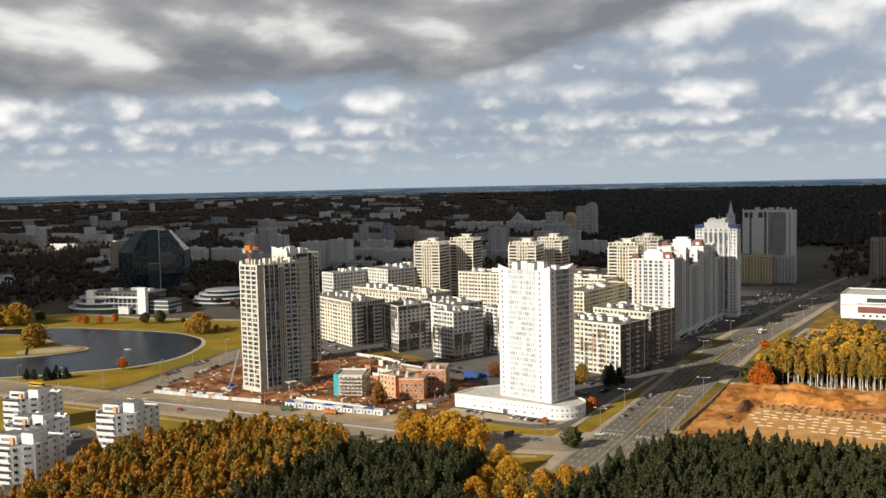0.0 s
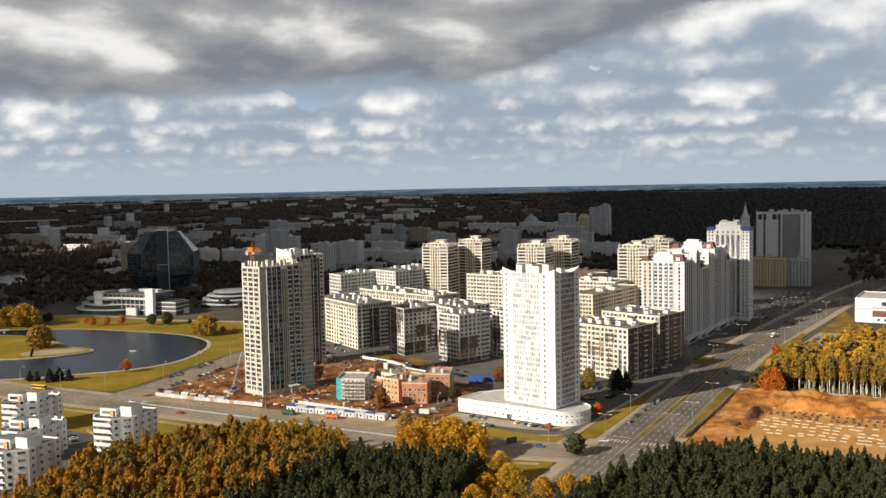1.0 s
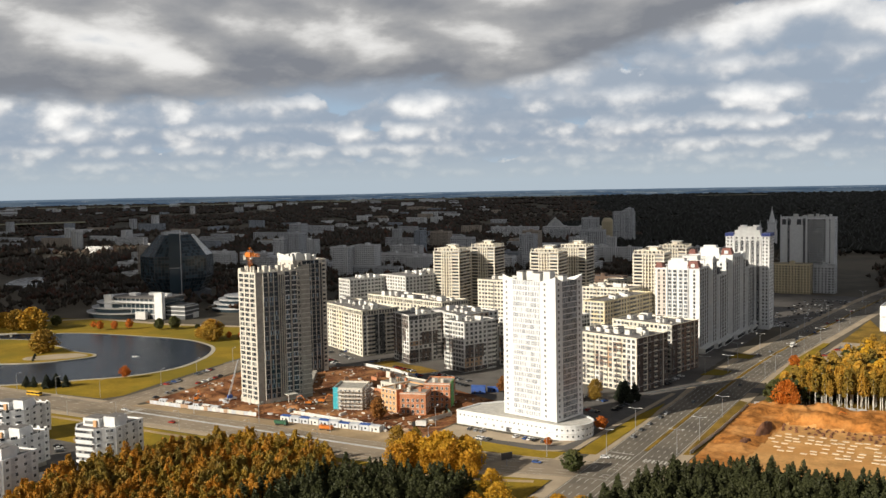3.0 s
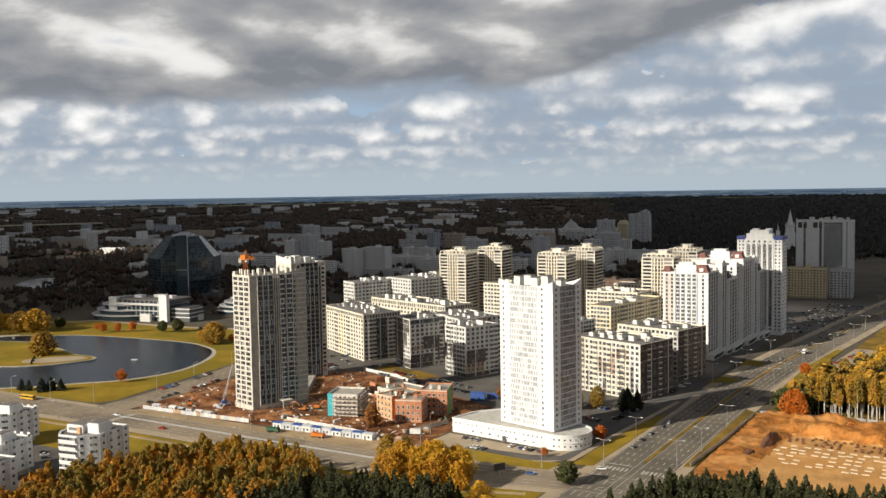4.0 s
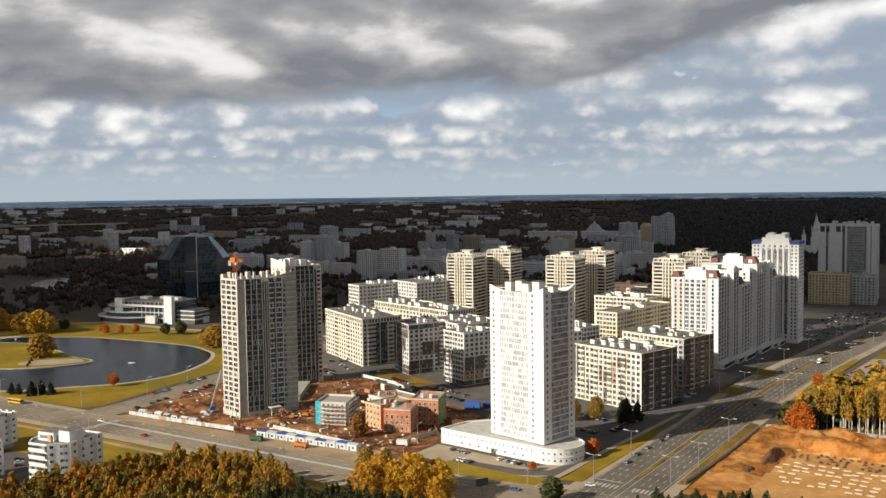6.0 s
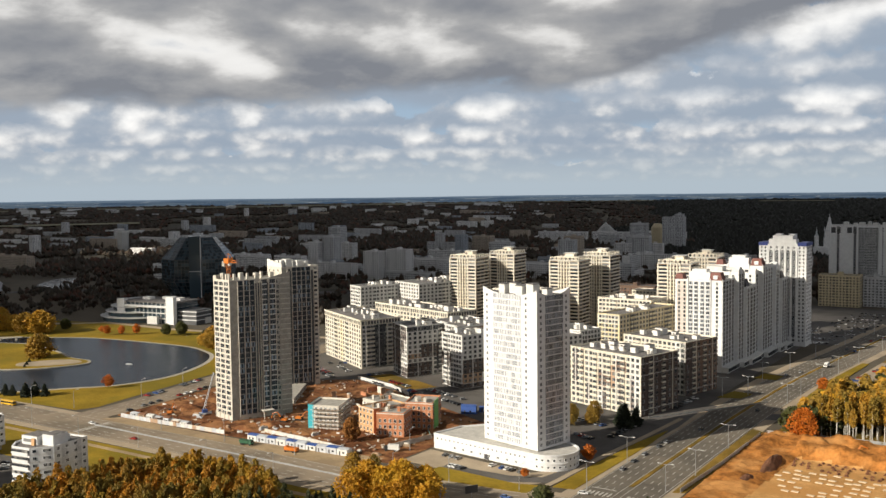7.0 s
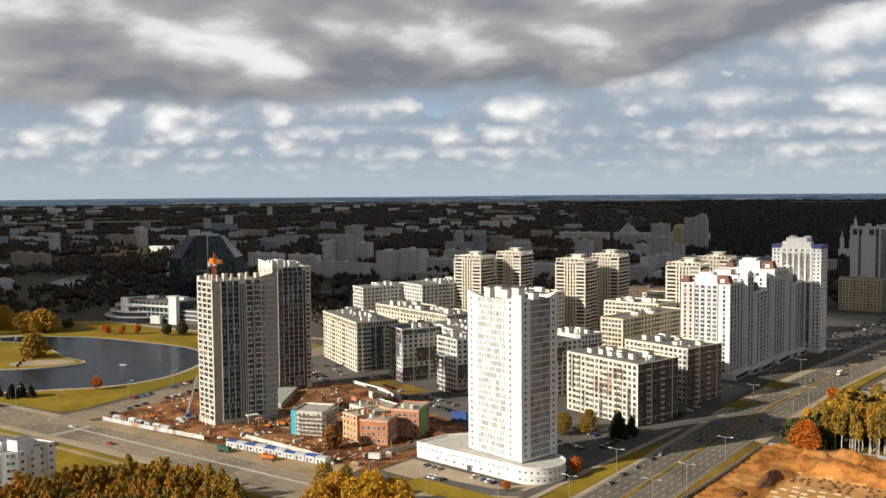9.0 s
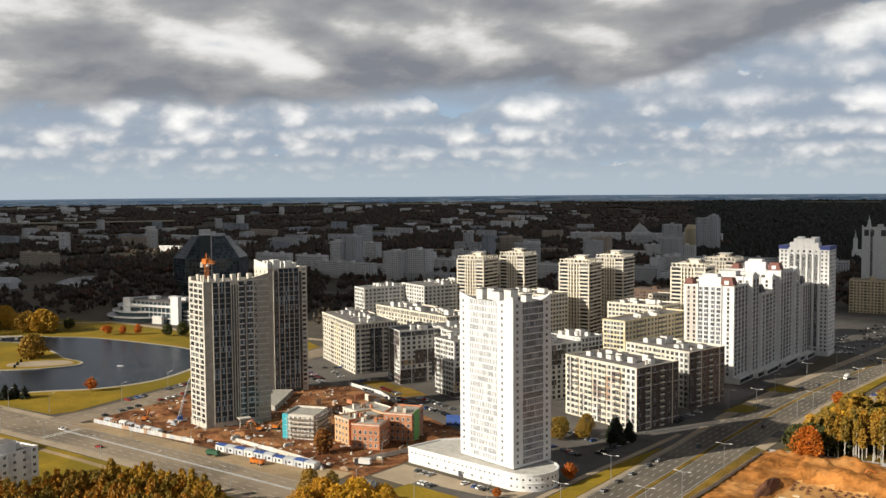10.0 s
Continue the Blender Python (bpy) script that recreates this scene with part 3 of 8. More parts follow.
# pond, its banks and the lawn round it
POND = smooth_line([(-640, 405), (-600, 440), (-564, 471), (-547, 491), (-529, 511), (-519, 537), (-520, 565), (-535, 602), (-555, 628), (-577, 641), (-608, 650),
                    (-662, 648), (-722, 640), (-752, 626), (-790, 600), (-790, 520), (-720, 430)], 5, True)
LAWN_EDGE = [(-900, 452), (-560, 446), (-520, 451), (-484, 454), (-479, 466), (-484, 493), (-491, 539), (-498, 585), (-505, 640), (-518, 720), (-560, 742),
             (-700, 722), (-790, 715), (-860, 700), (-900, 660)]
sheet("lawn", LAWN_EDGE, 0.10, LAWN, "yellow-green mown autumn lawn round the pond", "lawn")
sheet("pond_rim", [tuple(Vector(p) + (Vector(p) - Vector((-640, 540))).normalized() * 3.5) for p in POND], 0.22, STONE, "pale stone path along the pond bank", "path")
sheet("water", POND, 0.34, WATER, "dark blue rippled pond water", "water")
SPIT = smooth_line([(-780, 496), (-715, 490), (-654, 504), (-628, 524), (-616, 545), (-615, 556), (-624, 563), (-648, 564), (-670, 572), (-700, 580), (-740, 588), (-790, 560)], 4, True)
sheet("spit_wall", [tuple(Vector(p) + (Vector(p) - Vector((-690, 525))).normalized() * 2.5) for p in SPIT], 0.95, STONE, "stone-edged spit of land in the pond", "path", 0.7)
sheet("spit_lawn", SPIT, 1.05, LAWN, "grass and bushes on the spit in the pond", "lawn", 0.2)

# the quarter's yards
sheet("yard", [(-520, 590), (-455, 560), (-440, 560), (-392, 616), (-315, 585), (-247, 553), (-246, 520), (-160, 520), (-160, 1010), (-520, 1010)], 0.08, ASPHALT, "grey asphalt yards and car parks between the blocks", "yard")
sheet("site_soil", [(-452, 459), (-442, 456), (-250, 462), (-247, 552), (-314, 584), (-392, 615), (-430, 590), (-462, 565)], 0.14, DIRT, "red-brown churned soil of the building site", "soil")
sheet("yard_lawn", [(-392, 628), (-340, 606), (-330, 622), (-352, 632), (-366, 634), (-384, 643)], 0.16, ROUGH_GRASS, "yellowish grass plot among parked cars", "lawn")
sheet("verge_sand", [(-452, 445.5), (-250, 437), (-205, 440), (-205, 449), (-256, 452), (-258, 468), (-340, 457), (-444, 455.5)], 0.18, SAND_VERGE, "sandy beaten verge along the site fence", "verge")

sheet("car_park_avenue", [(-200, 926), (-140, 922), (-124, 1010), (-106, 1180), (-212, 1186), (-240, 1090)], 0.11, ASPHALT, "dark asphalt car park below the shaded towers", "car park")

# roads
AVENUE = [(-136, 380), (-136, 470), (-136, 560), (-135.5, 650), (-132, 750), (-124, 845), (-115, 930), (-103, 1050), (-84, 1200), (-52, 1400), (-10, 1650)]
AV = smooth_line(AVENUE, 5)
FRONT = [(-900, 431), (-700, 431), (-560, 430), (-469, 432), (-400, 433), (-330, 433), (-260, 431), (-200, 437), (-152, 447), (-120, 447)]
FR = smooth_line(FRONT, 4)
SIDE = [(-463, 446), (-465, 493), (-478, 560), (-490, 640), (-505, 740), (-520, 860), (-560, 1010)]
SD = smooth_line(SIDE, 4)
sheet("pavement_front", ribbon(FR, 38), 0.13, PAVING, "pale pavement along the front road", "pavement")
sheet("road_front", ribbon(FR, 27), 0.24, ROAD_PALE, "wide worn grey road with faded lines", "road")
sheet("pavement_avenue", ribbon(AV, 46), 0.12, PAVING, "pale pavement along the avenue", "pavement")
sheet("road_avenue", ribbon(AV, 33), 0.26, AVENUE_ASPHALT, "six-lane avenue of worn asphalt", "road")
sheet("road_side", ribbon(SD, 24), 0.25, ROAD_PALE, "side street beside the lawn", "road")
sheet("road_cross", ribbon([(-260, 668), (-215, 668), (-160, 655), (-132, 648), (-90, 655)], 16), 0.20, ASPHALT, "side road joining the avenue", "road")
sheet("road_courtyard", ribbon([(-225, 470), (-190, 470), (-172, 478), (-163, 520), (-160, 600), (-164, 690), (-168, 740)], 10), 0.21, ASPHALT, "access road round the white tower", "road")
sheet("car_park", [(-248, 470), (-180, 463), (-168, 480), (-168, 505), (-184, 484), (-247, 493)], 0.17, PAVING, "paved car park in front of the podium", "car park")
sheet("verge_tower", [(-228, 452), (-172, 456), (-168, 470), (-183, 466), (-226, 470)], 0.30, LAWN, "strip of grass beside the car park", "verge")
sheet("verge_avenue_left", [(-166, 470), (-156, 472), (-155, 560), (-157, 592), (-162, 560), (-165, 510)], 0.30, LAWN, "grass strip between avenue and footpath", "verge")
sheet("footpath", ribbon([(-170, 455), (-168, 480), (-167, 520), (-163, 570), (-160, 620)], 3.0), 0.36, PAVING, "pale footpath beside the avenue", "path")
sheet("verge_avenue_right", [(-118, 490), (-113, 492), (-111, 540), (-111, 612), (-119, 618), (-119, 560)], 0.30, ROUGH_GRASS, "rough dry grass strip beside the avenue", "verge")
sheet("verge_front", [(-520, 411.4), (-330, 413.6), (-260, 411.6), (-200, 417), (-160, 425), (-160, 350), (-330, 340), (-520, 340)], 0.12, LAWN, "grass verge below the front road", "verge")
sheet("verge_houses", [(-900, 300), (-520, 300), (-520, 411), (-900, 412)], 0.10, LAWN, "grass round the apartment houses", "lawn")
sheet("house_yard", [(-470, 270), (-345, 270), (-349, 330), (-372, 372), (-440, 372), (-470, 340)], 0.16, ASPHALT, "asphalt yard between the apartment houses", "yard")
for k, pts in enumerate([[(-157, 756), (-142, 756), (-141, 772), (-155, 776)], [(-160, 684), (-146, 688), (-143, 704), (-156, 708)], [(-113, 690), (-110, 690), (-104, 770), (-99, 850), (-104, 850), (-112, 770)],
                         [(-106, 634), (-96, 634), (-96, 682), (-112, 684)]]):
    sheet("verge_island", pts, 0.42, LAWN, "small green island beside the avenue", "verge")
sheet("park_right", [(-98, 500), (60, 500), (60, 700), (-60, 900), (-84, 1000), (-90, 900), (-98, 760), (-106, 640), (-110, 520)], 0.10, ROUGH_GRASS, "rough autumn grass under the birches", "lawn")
sheet("car_park_right", [(-100, 760), (-84, 760), (-72, 860), (-92, 860)], 0.28, PAVING, "small car park beside the avenue", "car park")


def road_lines():
    """Lane lines, stop lines and crossings."""
    mb = MB()

    def dashes(line, side, on, off, w=0.18, z=0.30):
        acc, draw = 0.0, True
        for a, b in zip(line[:-1], line[1:]):
            a, b = Vector(a), Vector(b)
            L = (b - a).length
            t = (b - a) / L
            nrm = Vector((-t.y, t.x))
            s = 0.0
            while s < L - 0.01:
                step = min(on + off, L - s)
                q0, q1 = a + t * s + nrm * side, a + t * (s + min(on, step)) + nrm * side
                mb.quad(*[(p.x, p.y, z) for p in (q0 - nrm * w, q1 - nrm * w, q1 + nrm * w, q0 + nrm * w)])
                s += on + off

    av = AV[1:]
    for s in (-12.5, -9, -5.5, 5.5, 9, 12.5):
        dashes(av[:38], s, 4.0, 5.0, z=0.31)
    for s in (-1.6, 1.6, -15.8, 15.8):
        dashes(av[:44], s, 40, 0.0, 0.14, 0.31)
    for s in (-8.5, -4.5, 4.5, 8.5):
        dashes(FR, s, 4.0, 6.0)
    for s in (-12.6, 12.6):
        dashes(FR, s, 40, 0.0, 0.14)
    for s in (-5.5, 0.0, 5.5):
        dashes(SD, s, 3.5, 5.0)
    for x in range(-152, -121, 2):
        if abs(x + 136) > 2:
            mb.quad((x, 470, 0.31), (x + 1.0, 470, 0.31), (x + 1.0, 475, 0.31), (x, 475, 0.31))
    mb.quad((-151, 479, 0.31), (-139, 479, 0.31), (-139, 479.8, 0.31), (-151, 479.8, 0.31))
    for y in range(420, 444, 2):
        mb.quad((-440, y, 0.29), (-435, y, 0.29), (-435, y + 1.0, 0.29), (-440, y + 1.0, 0.29))
    ob = structure("road_markings", mb, LINE, "faded white lane lines and crossings", "road marking")


road_lines()
sheet("median", ribbon(AV[6:44], 2.2), 0.42, ROUGH_GRASS, "narrow dry grass median of the avenue", "median")


def sand_site():
    """The dug-out orange pit beyond the avenue: heaped ridges round a pale trodden floor."""
    n, m = 110, 96
    x0, x1, y0, y1 = -112.0, 42.0, 478.0, 613.0
    vs, fs, mi = [], [], []

    def inner(x, y):
        """Above 0 on the pit floor."""
        return min((572 - 0.10 * (x + 90)) - y, x - (-90 + (y - 505) * 0.06))

    for j in range(m + 1):
        for i in range(n + 1):
            x, y = x0 + (x1 - x0) * i / n, y0 + (y1 - y0) * j / m
            q = inner(x, y)
            rough = noise.fractal((x * 0.07, y * 0.07, 1.5), 1.0, 2.0, 4)
            ridge = max(0.0, min(1.0, -q / 3.5)) * max(0.0, min(1.0, (x - x0) / 9.0)) * max(0.0, min(1.0, (y1 - y) / 8.0))
            z = 0.30 + ridge * (4.2 + 3.6 * rough + 2.2 * noise.noise((x * 0.035, y * 0.035, 8)) + 1.6 * abs(noise.noise((x * 0.11, y * 0.16, 5))))
            if x < -88:
                z = 0.30 + (z - 0.30) * (0.30 if y < 575 else 0.30 + 0.7 * (y - 575) / 37.0)
            if y < 520:
                z = 0.30 + (z - 0.30) * max(0.15, 1 - (520 - y) / 22.0)
            z = max(0.28, z + 0.9 * noise.noise((x * 0.3, y * 0.3, 3)) * (1.0 if q < 0 else 0.35))
            vs.append((x, y, z))
    for j in range(m):
        for i in range(n):
            a = j * (n + 1) + i
            fs.append((a, a + 1, a + n + 2, a + n + 1))
            mi.append(1 if inner(vs[a][0], vs[a][1]) > 0.5 else 0)
    mb = MB().add(vs, fs)
    mb.m = mi
    ob = structure("sand_pit", mb, [SAND, SAND_PALE], "orange sand ridges round a pale trodden pit floor", "sand")
    ob.data.polygons.foreach_set("use_smooth", [True] * len(ob.data.polygons))


sand_site()

sheet("spit_paving", smooth_line([(-650, 520), (-632, 530), (-620, 548), (-621, 557), (-636, 559), (-650, 548), (-660, 530)], 4, True), 1.12, PAVING, "pale paved landing at the tip of the spit", "path")
sheet("footpath_front", ribbon(smooth_line([(-520, 405), (-440, 407), (-340, 407), (-262, 404), (-205, 408), (-166, 420)], 4), 3.2), 0.2, SAND_VERGE, "pale beaten footpath across the grass", "path")

# ---- the white tower with its podium ----
rng = random.Random(7)


def white_tower():
    pts = [(-220.6, 502.8), (-186.0, 494.3), (-180.6, 518.2), (-215.2, 526.7)]
    b = Building("apartment_tower", "tall white rendered apartment tower rising from a round-ended podium", pts, 81.5, WHITE, 7.6, parapet=0.6, category="tower block")
    fh, z = 2.93, 8.4
    zs = floors(z, 25, fh, 0.9)
    zl = floors(z, 25, fh, 0.12)
    win = (FRAME, GLASS, WHITE)
    log = (FRAME, GLASS_PALE, WHITE)
    F0, L0 = b.face(0)
    F1, L1 = b.face(1)
    b.grid(0, [2.6, 28.6], zs, "window", (1.3, 1.5, 2), win)
    b.grid(0, [8.6 + 3.05 * k for k in range(6)], zl, "loggia", (3.05, 2.86, 4, 0.30, 0.45), log)
    b.grid(1, [2.6, 21.6], zs, "window", (1.5, 1.6, 2), win)
    b.grid(1, [7.2 + 2.65 * k for k in range(5)], zl, "loggia", (2.65, 2.92, 4, 0.30, 0.25), (OFFWHITE, GLASS_GREY, WHITE))
    b.grid(2, [4 + 4.5 * k for k in range(7)], zs, "window", (1.5, 1.6, 2), (FRAME, GLASS_J, WHITE), apart=False)
    b.grid(3, [4 + 4.0 * k for k in range(5)], zs, "window", (1.5, 1.6, 2), (FRAME, GLASS_J, WHITE), apart=False)
    # parapet that sweeps up to the corners
    for i in range(4):
        F, L = b.face(i)
        n = 14
        vs = []
        for k in range(n + 1):
            top = 81.3 + 3.2 * abs(2 * k / n - 1) ** 2.2
            vs += [(L * k / n, y, z) for y, z in ((-0.12, 81.0), (-0.12, top), (0.4, top), (0.4, 81.0))]
        mb = MB().add(vs, [(4 * k + j, 4 * k + 4 + j, 4 * k + 5 + j, 4 * k + 1 + j) for k in range(n) for j in range(3)])
        part("parapet", mb, WHITE, b.th, M=F)
    # lift houses and vents
    for x, y, w, d, hh in [(7, 8, 4, 4, 4.4), (12.5, 10, 4.5, 4, 5.0), (19, 8, 4.4, 5, 4.2), (24, 10, 4.6, 4.4, 5.2), (30, 14, 3.4, 4, 3.0), (15, 17, 6, 4, 3.6)]:
        b.box("lift_house", x - w / 2, x + w / 2, y - d / 2, y + d / 2, 80.8, 81 + hh, OFFWHITE)
        b.box("roof_cap", x - w / 2 - 0.25, x + w / 2 + 0.25, y - d / 2 - 0.25, y + d / 2 + 0.25, 81.05 + hh, 81.4 + hh, ROOF)
    b.done()
    # podium: two storeys, round at the avenue end
    arc = [(-183 + 13.5 * math.cos(t), 502 + 13.5 * math.sin(t)) for t in [radians(-98 + 12 * k) for k in range(15)]]
    outline = [(-247.5, 497.0)] + arc + [(-208, 534), (-232, 528), (-243, 516)]
    p = Building("podium", "long white two-storey podium with a rounded end and small square windows", outline, 7.9, WHITE, 0.0, ROOF_PALE, 0.7, "podium")
    F, L = p.face(0)
    p.grid(0, [2.5 + 2.75 * k for k in range(int((L - 4) / 2.75))], [4.9], "window", (1.0, 1.0, 1), win)
    p.grid(0, [14 + 5.5 * k for k in range(int((L - 16) / 5.5))], [1.6], "window", (1.5, 1.2, 2), win)
    p.panel(0, 33, 36, 0.1, 2.6, FRAME_DARK, 0.1, "entrance")
    for k in range(1, 14):
        Fk, Lk = p.face(k)
        p.grid(k, [Lk / 2], [4.9, 1.6], "window", (1.1, 1.1, 1), win)
    mb = MB()
    for i in range(len(p.pts)):
        Fi, Li = p.face(i)
        mb.put(MB().box(-0.05, Li + 0.05, -0.35, 0, 3.55, 3.95, 0, True).box(-0.05, Li + 0.05, -0.3, 0, 7.3, 7.95, 0, True), Fi)
    part("cornice", mb, WHITE, p.th)
    p.done()


white_tower()


# ---- the unfinished tower ----
def unfinished_tower():
    pts = [(-396.0, 486.8), (-378.8, 482.9), (-364.0, 517.6), (-381.2, 521.5)]
    b = Building("unfinished_tower", "tall unfinished concrete apartment tower with glazed strips", pts, 82.0, CONC_LIGHT, 0.0, CONCRETE, 1.0, "tower block")
    fh = 3.02
    zs = floors(2.6, 26, fh, 0.5)
    b.grid(0, [3.3, 8.8, 14.3], zs, "window", (4.4, 2.25, 3), (CONC_LIGHT, GLASS, CONC_LIGHT))
    F1, L1 = b.face(1)
    zl = floors(2.6, 26, fh, 0.25)
    # the wide shaded side: facings and spandrels darkened for its shade and dark glazing, glazed bays, fins, open
    # floors
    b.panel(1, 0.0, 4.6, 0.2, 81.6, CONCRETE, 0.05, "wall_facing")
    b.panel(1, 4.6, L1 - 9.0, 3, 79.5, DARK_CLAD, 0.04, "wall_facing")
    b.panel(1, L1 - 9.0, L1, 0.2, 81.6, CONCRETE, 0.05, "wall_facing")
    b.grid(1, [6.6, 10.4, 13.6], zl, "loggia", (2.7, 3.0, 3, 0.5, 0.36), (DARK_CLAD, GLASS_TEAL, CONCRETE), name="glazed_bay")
    b.grid(1, [21.2, 26.4], zl, "loggia", (3.4, 3.0, 3, 0.5, 0.55), (FRAME_GREY, GLASS_TEAL, OFFWHITE), name="glazed_bay")
    b.grid(1, [29.6], zs, "window", (1.8, 2.0, 2), (CONC_LIGHT, GLASS, CONC_LIGHT))
    for x in (4.9, 8.5, 12.0, 15.4, 16.9, 18.4, 19.6, 23.9, 28.2):
        F, L = b.face(1)
        part("fin", MB().box(x - 0.20, x + 0.20, -0.85, 0, 2, 80.5, 0, True), CONC_LIGHT, b.th, M=F)
    for k, zz in enumerate(floors(2.6, 26, fh, 0.0)):
        F, L = b.face(1)
        part("floor_slab", MB().box(L - 6.5, L - 0.6, -1.1, 0, zz, zz + 0.35, 0, True), CONC_LIGHT, b.th, M=F)
    b.grid(2, [4, 9, 13], zs, "window", (2.2, 1.9, 2), (CONC_LIGHT, GLASS_J, CONC_LIGHT), apart=False)
    b.grid(3, [4 + 4.2 * k for k in range(8)], zs, "window", (2.2, 1.9, 2), (CONC_LIGHT, GLASS_J, CONC_LIGHT), apart=False)
    # raised corner, columns and concrete shafts on the roof
    F, L = b.face(0)
    part("corner_wall", MB().box(0, 3.0, 0, 0.5, 82, 84.0).box(0, 0.5, 0, 4, 82, 84.0), CONC_LIGHT, b.th)
    for x, y, w, hh in [(3, 4, 1.2, 3.2), (6, 3.2, 1.1, 3.4), (9, 3.6, 1.3, 3.0), (12, 3.4, 1.1, 3.3), (15, 5, 1.3, 3.1), (14, 10, 2.4, 3.6), (13, 15, 1.2, 3.0), (14.5, 20, 2.6, 3.0), (12.5, 25, 1.4, 3.2), (15, 30, 2.6, 2.8)]:
        b.box("roof_shaft", x - w / 2, x + w / 2, y - w / 2, y + w / 2, 80.9, 82.0 + hh, CONC_LIGHT)
    F, L = b.face(1)
    mb = MB()
    mb.add([(L - 14, -0.05, 82), (L, -0.05, 82), (L, -0.05, 85.2), (L - 14, -0.05, 82.1), (L - 14, 0.4, 82), (L, 0.4, 82), (L, 0.4, 85.2), (L - 14, 0.4, 82.1)], [(0, 1, 2, 3), (5, 4, 7, 6), (3, 2, 6, 7), (1, 5, 6, 2)])
    part("sloping_parapet", mb, CONCRETE, b.th, M=F)
    part("entrance_canopy", MB().box(17, 24, -6, 0, 4.4, 4.9, 0, True).cyl(17.5, -5.5, 0, 4.4, 0.3).cyl(23.5, -5.5, 0, 4.4, 0.3), CONC_LIGHT, b.th, M=F)
    part("ground_columns", MB().box(-0.3, 0.3, -0.4, 0, 0, 4).box(4, 4.6, -0.4, 0, 0, 4).box(8.8, 9.4, -0.4, 0, 0, 4).box(13.2, 13.8, -0.4, 0, 0, 4), CONC_LIGHT, b.th)
    b.done()
    # its twin set back behind
    A = Vector((-416.0, 566.0))
    u, v = Vector((0.385, 0.923)), Vector((-0.975, 0.22))
    q = [A + v * 17, A, A + u * 27, A + v * 17 + u * 27]
    c = Building("unfinished_tower", "second unfinished concrete tower with a sunlit bare side", [tuple(p) for p in q], 82.0, CONC_LIGHT, 0.0, CONCRETE, 1.0, "tower block")
    # shade of this side and its dark glazing put into darker facings
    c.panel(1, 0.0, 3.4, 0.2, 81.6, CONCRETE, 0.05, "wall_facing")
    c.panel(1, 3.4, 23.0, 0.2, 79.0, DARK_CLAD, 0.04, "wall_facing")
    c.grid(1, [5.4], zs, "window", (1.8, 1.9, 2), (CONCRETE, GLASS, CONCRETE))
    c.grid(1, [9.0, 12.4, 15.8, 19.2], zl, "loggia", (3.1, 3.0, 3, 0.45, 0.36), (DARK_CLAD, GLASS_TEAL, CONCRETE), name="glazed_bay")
    c.grid(1, [24.8], zl, "balcony", (3.0, 1.2), (CONC_LIGHT, GLASS, CONC_LIGHT))
    c.grid(0, [3, 8, 13], zs, "window", (1.2, 1.6, 1), (CONC_LIGHT, GLASS_J, CONC_LIGHT), apart=False)
    for x in (3.6, 7.2, 10.7, 14.1, 17.5, 21.0, 23.2):
        Fc, Lc = c.face(1)
        part("fin", MB().box(x - 0.18, x + 0.18, -0.75, 0, 2, 79.5, 0, True), CONC_LIGHT, c.th, M=Fc)
    for x, y, w, hh in [(3, 3, 2.5, 3.0), (8, 4, 3.4, 4.2), (13, 3, 2.2, 4.5), (9, 10, 5, 4.6), (6, 17, 2.5, 3.0), (13, 16, 3, 3.6), (14, 22, 2, 2.6), (6, 23, 3, 3.0)]:
        c.box("roof_shaft", x - w / 2, x + w / 2, y - w / 2, y + w / 2, 80.9, 82 + hh, OFFWHITE)
    part("raised_wall", MB().add([(0, -0.05, 82), (17, -0.05, 82), (17, -0.05, 84.5), (0, -0.05, 87.0), (0, 0.4, 82), (17, 0.4, 82), (17, 0.4, 84.5), (0, 0.4, 87.0)],
                                 [(0, 1, 2, 3), (5, 4, 7, 6), (3, 2, 6, 7), (0, 3, 7, 4)]), OFFWHITE, c.th)
    c.done()
    link = Building("link_block", "low bare concrete block behind the unfinished tower", [(-392, 538), (-378, 534), (-404, 575), (-415, 566)], 3.4, CONCRETE, 0, CONCRETE, 0.8)
    F, L = link.face(1)
    link.grid(1, cols(L, 8), [0.8], "window", (2.4, 1.6, 2), (CONC_LIGHT, GLASS_J, CONCRETE), apart=False)
    link.done()


unfinished_tower()


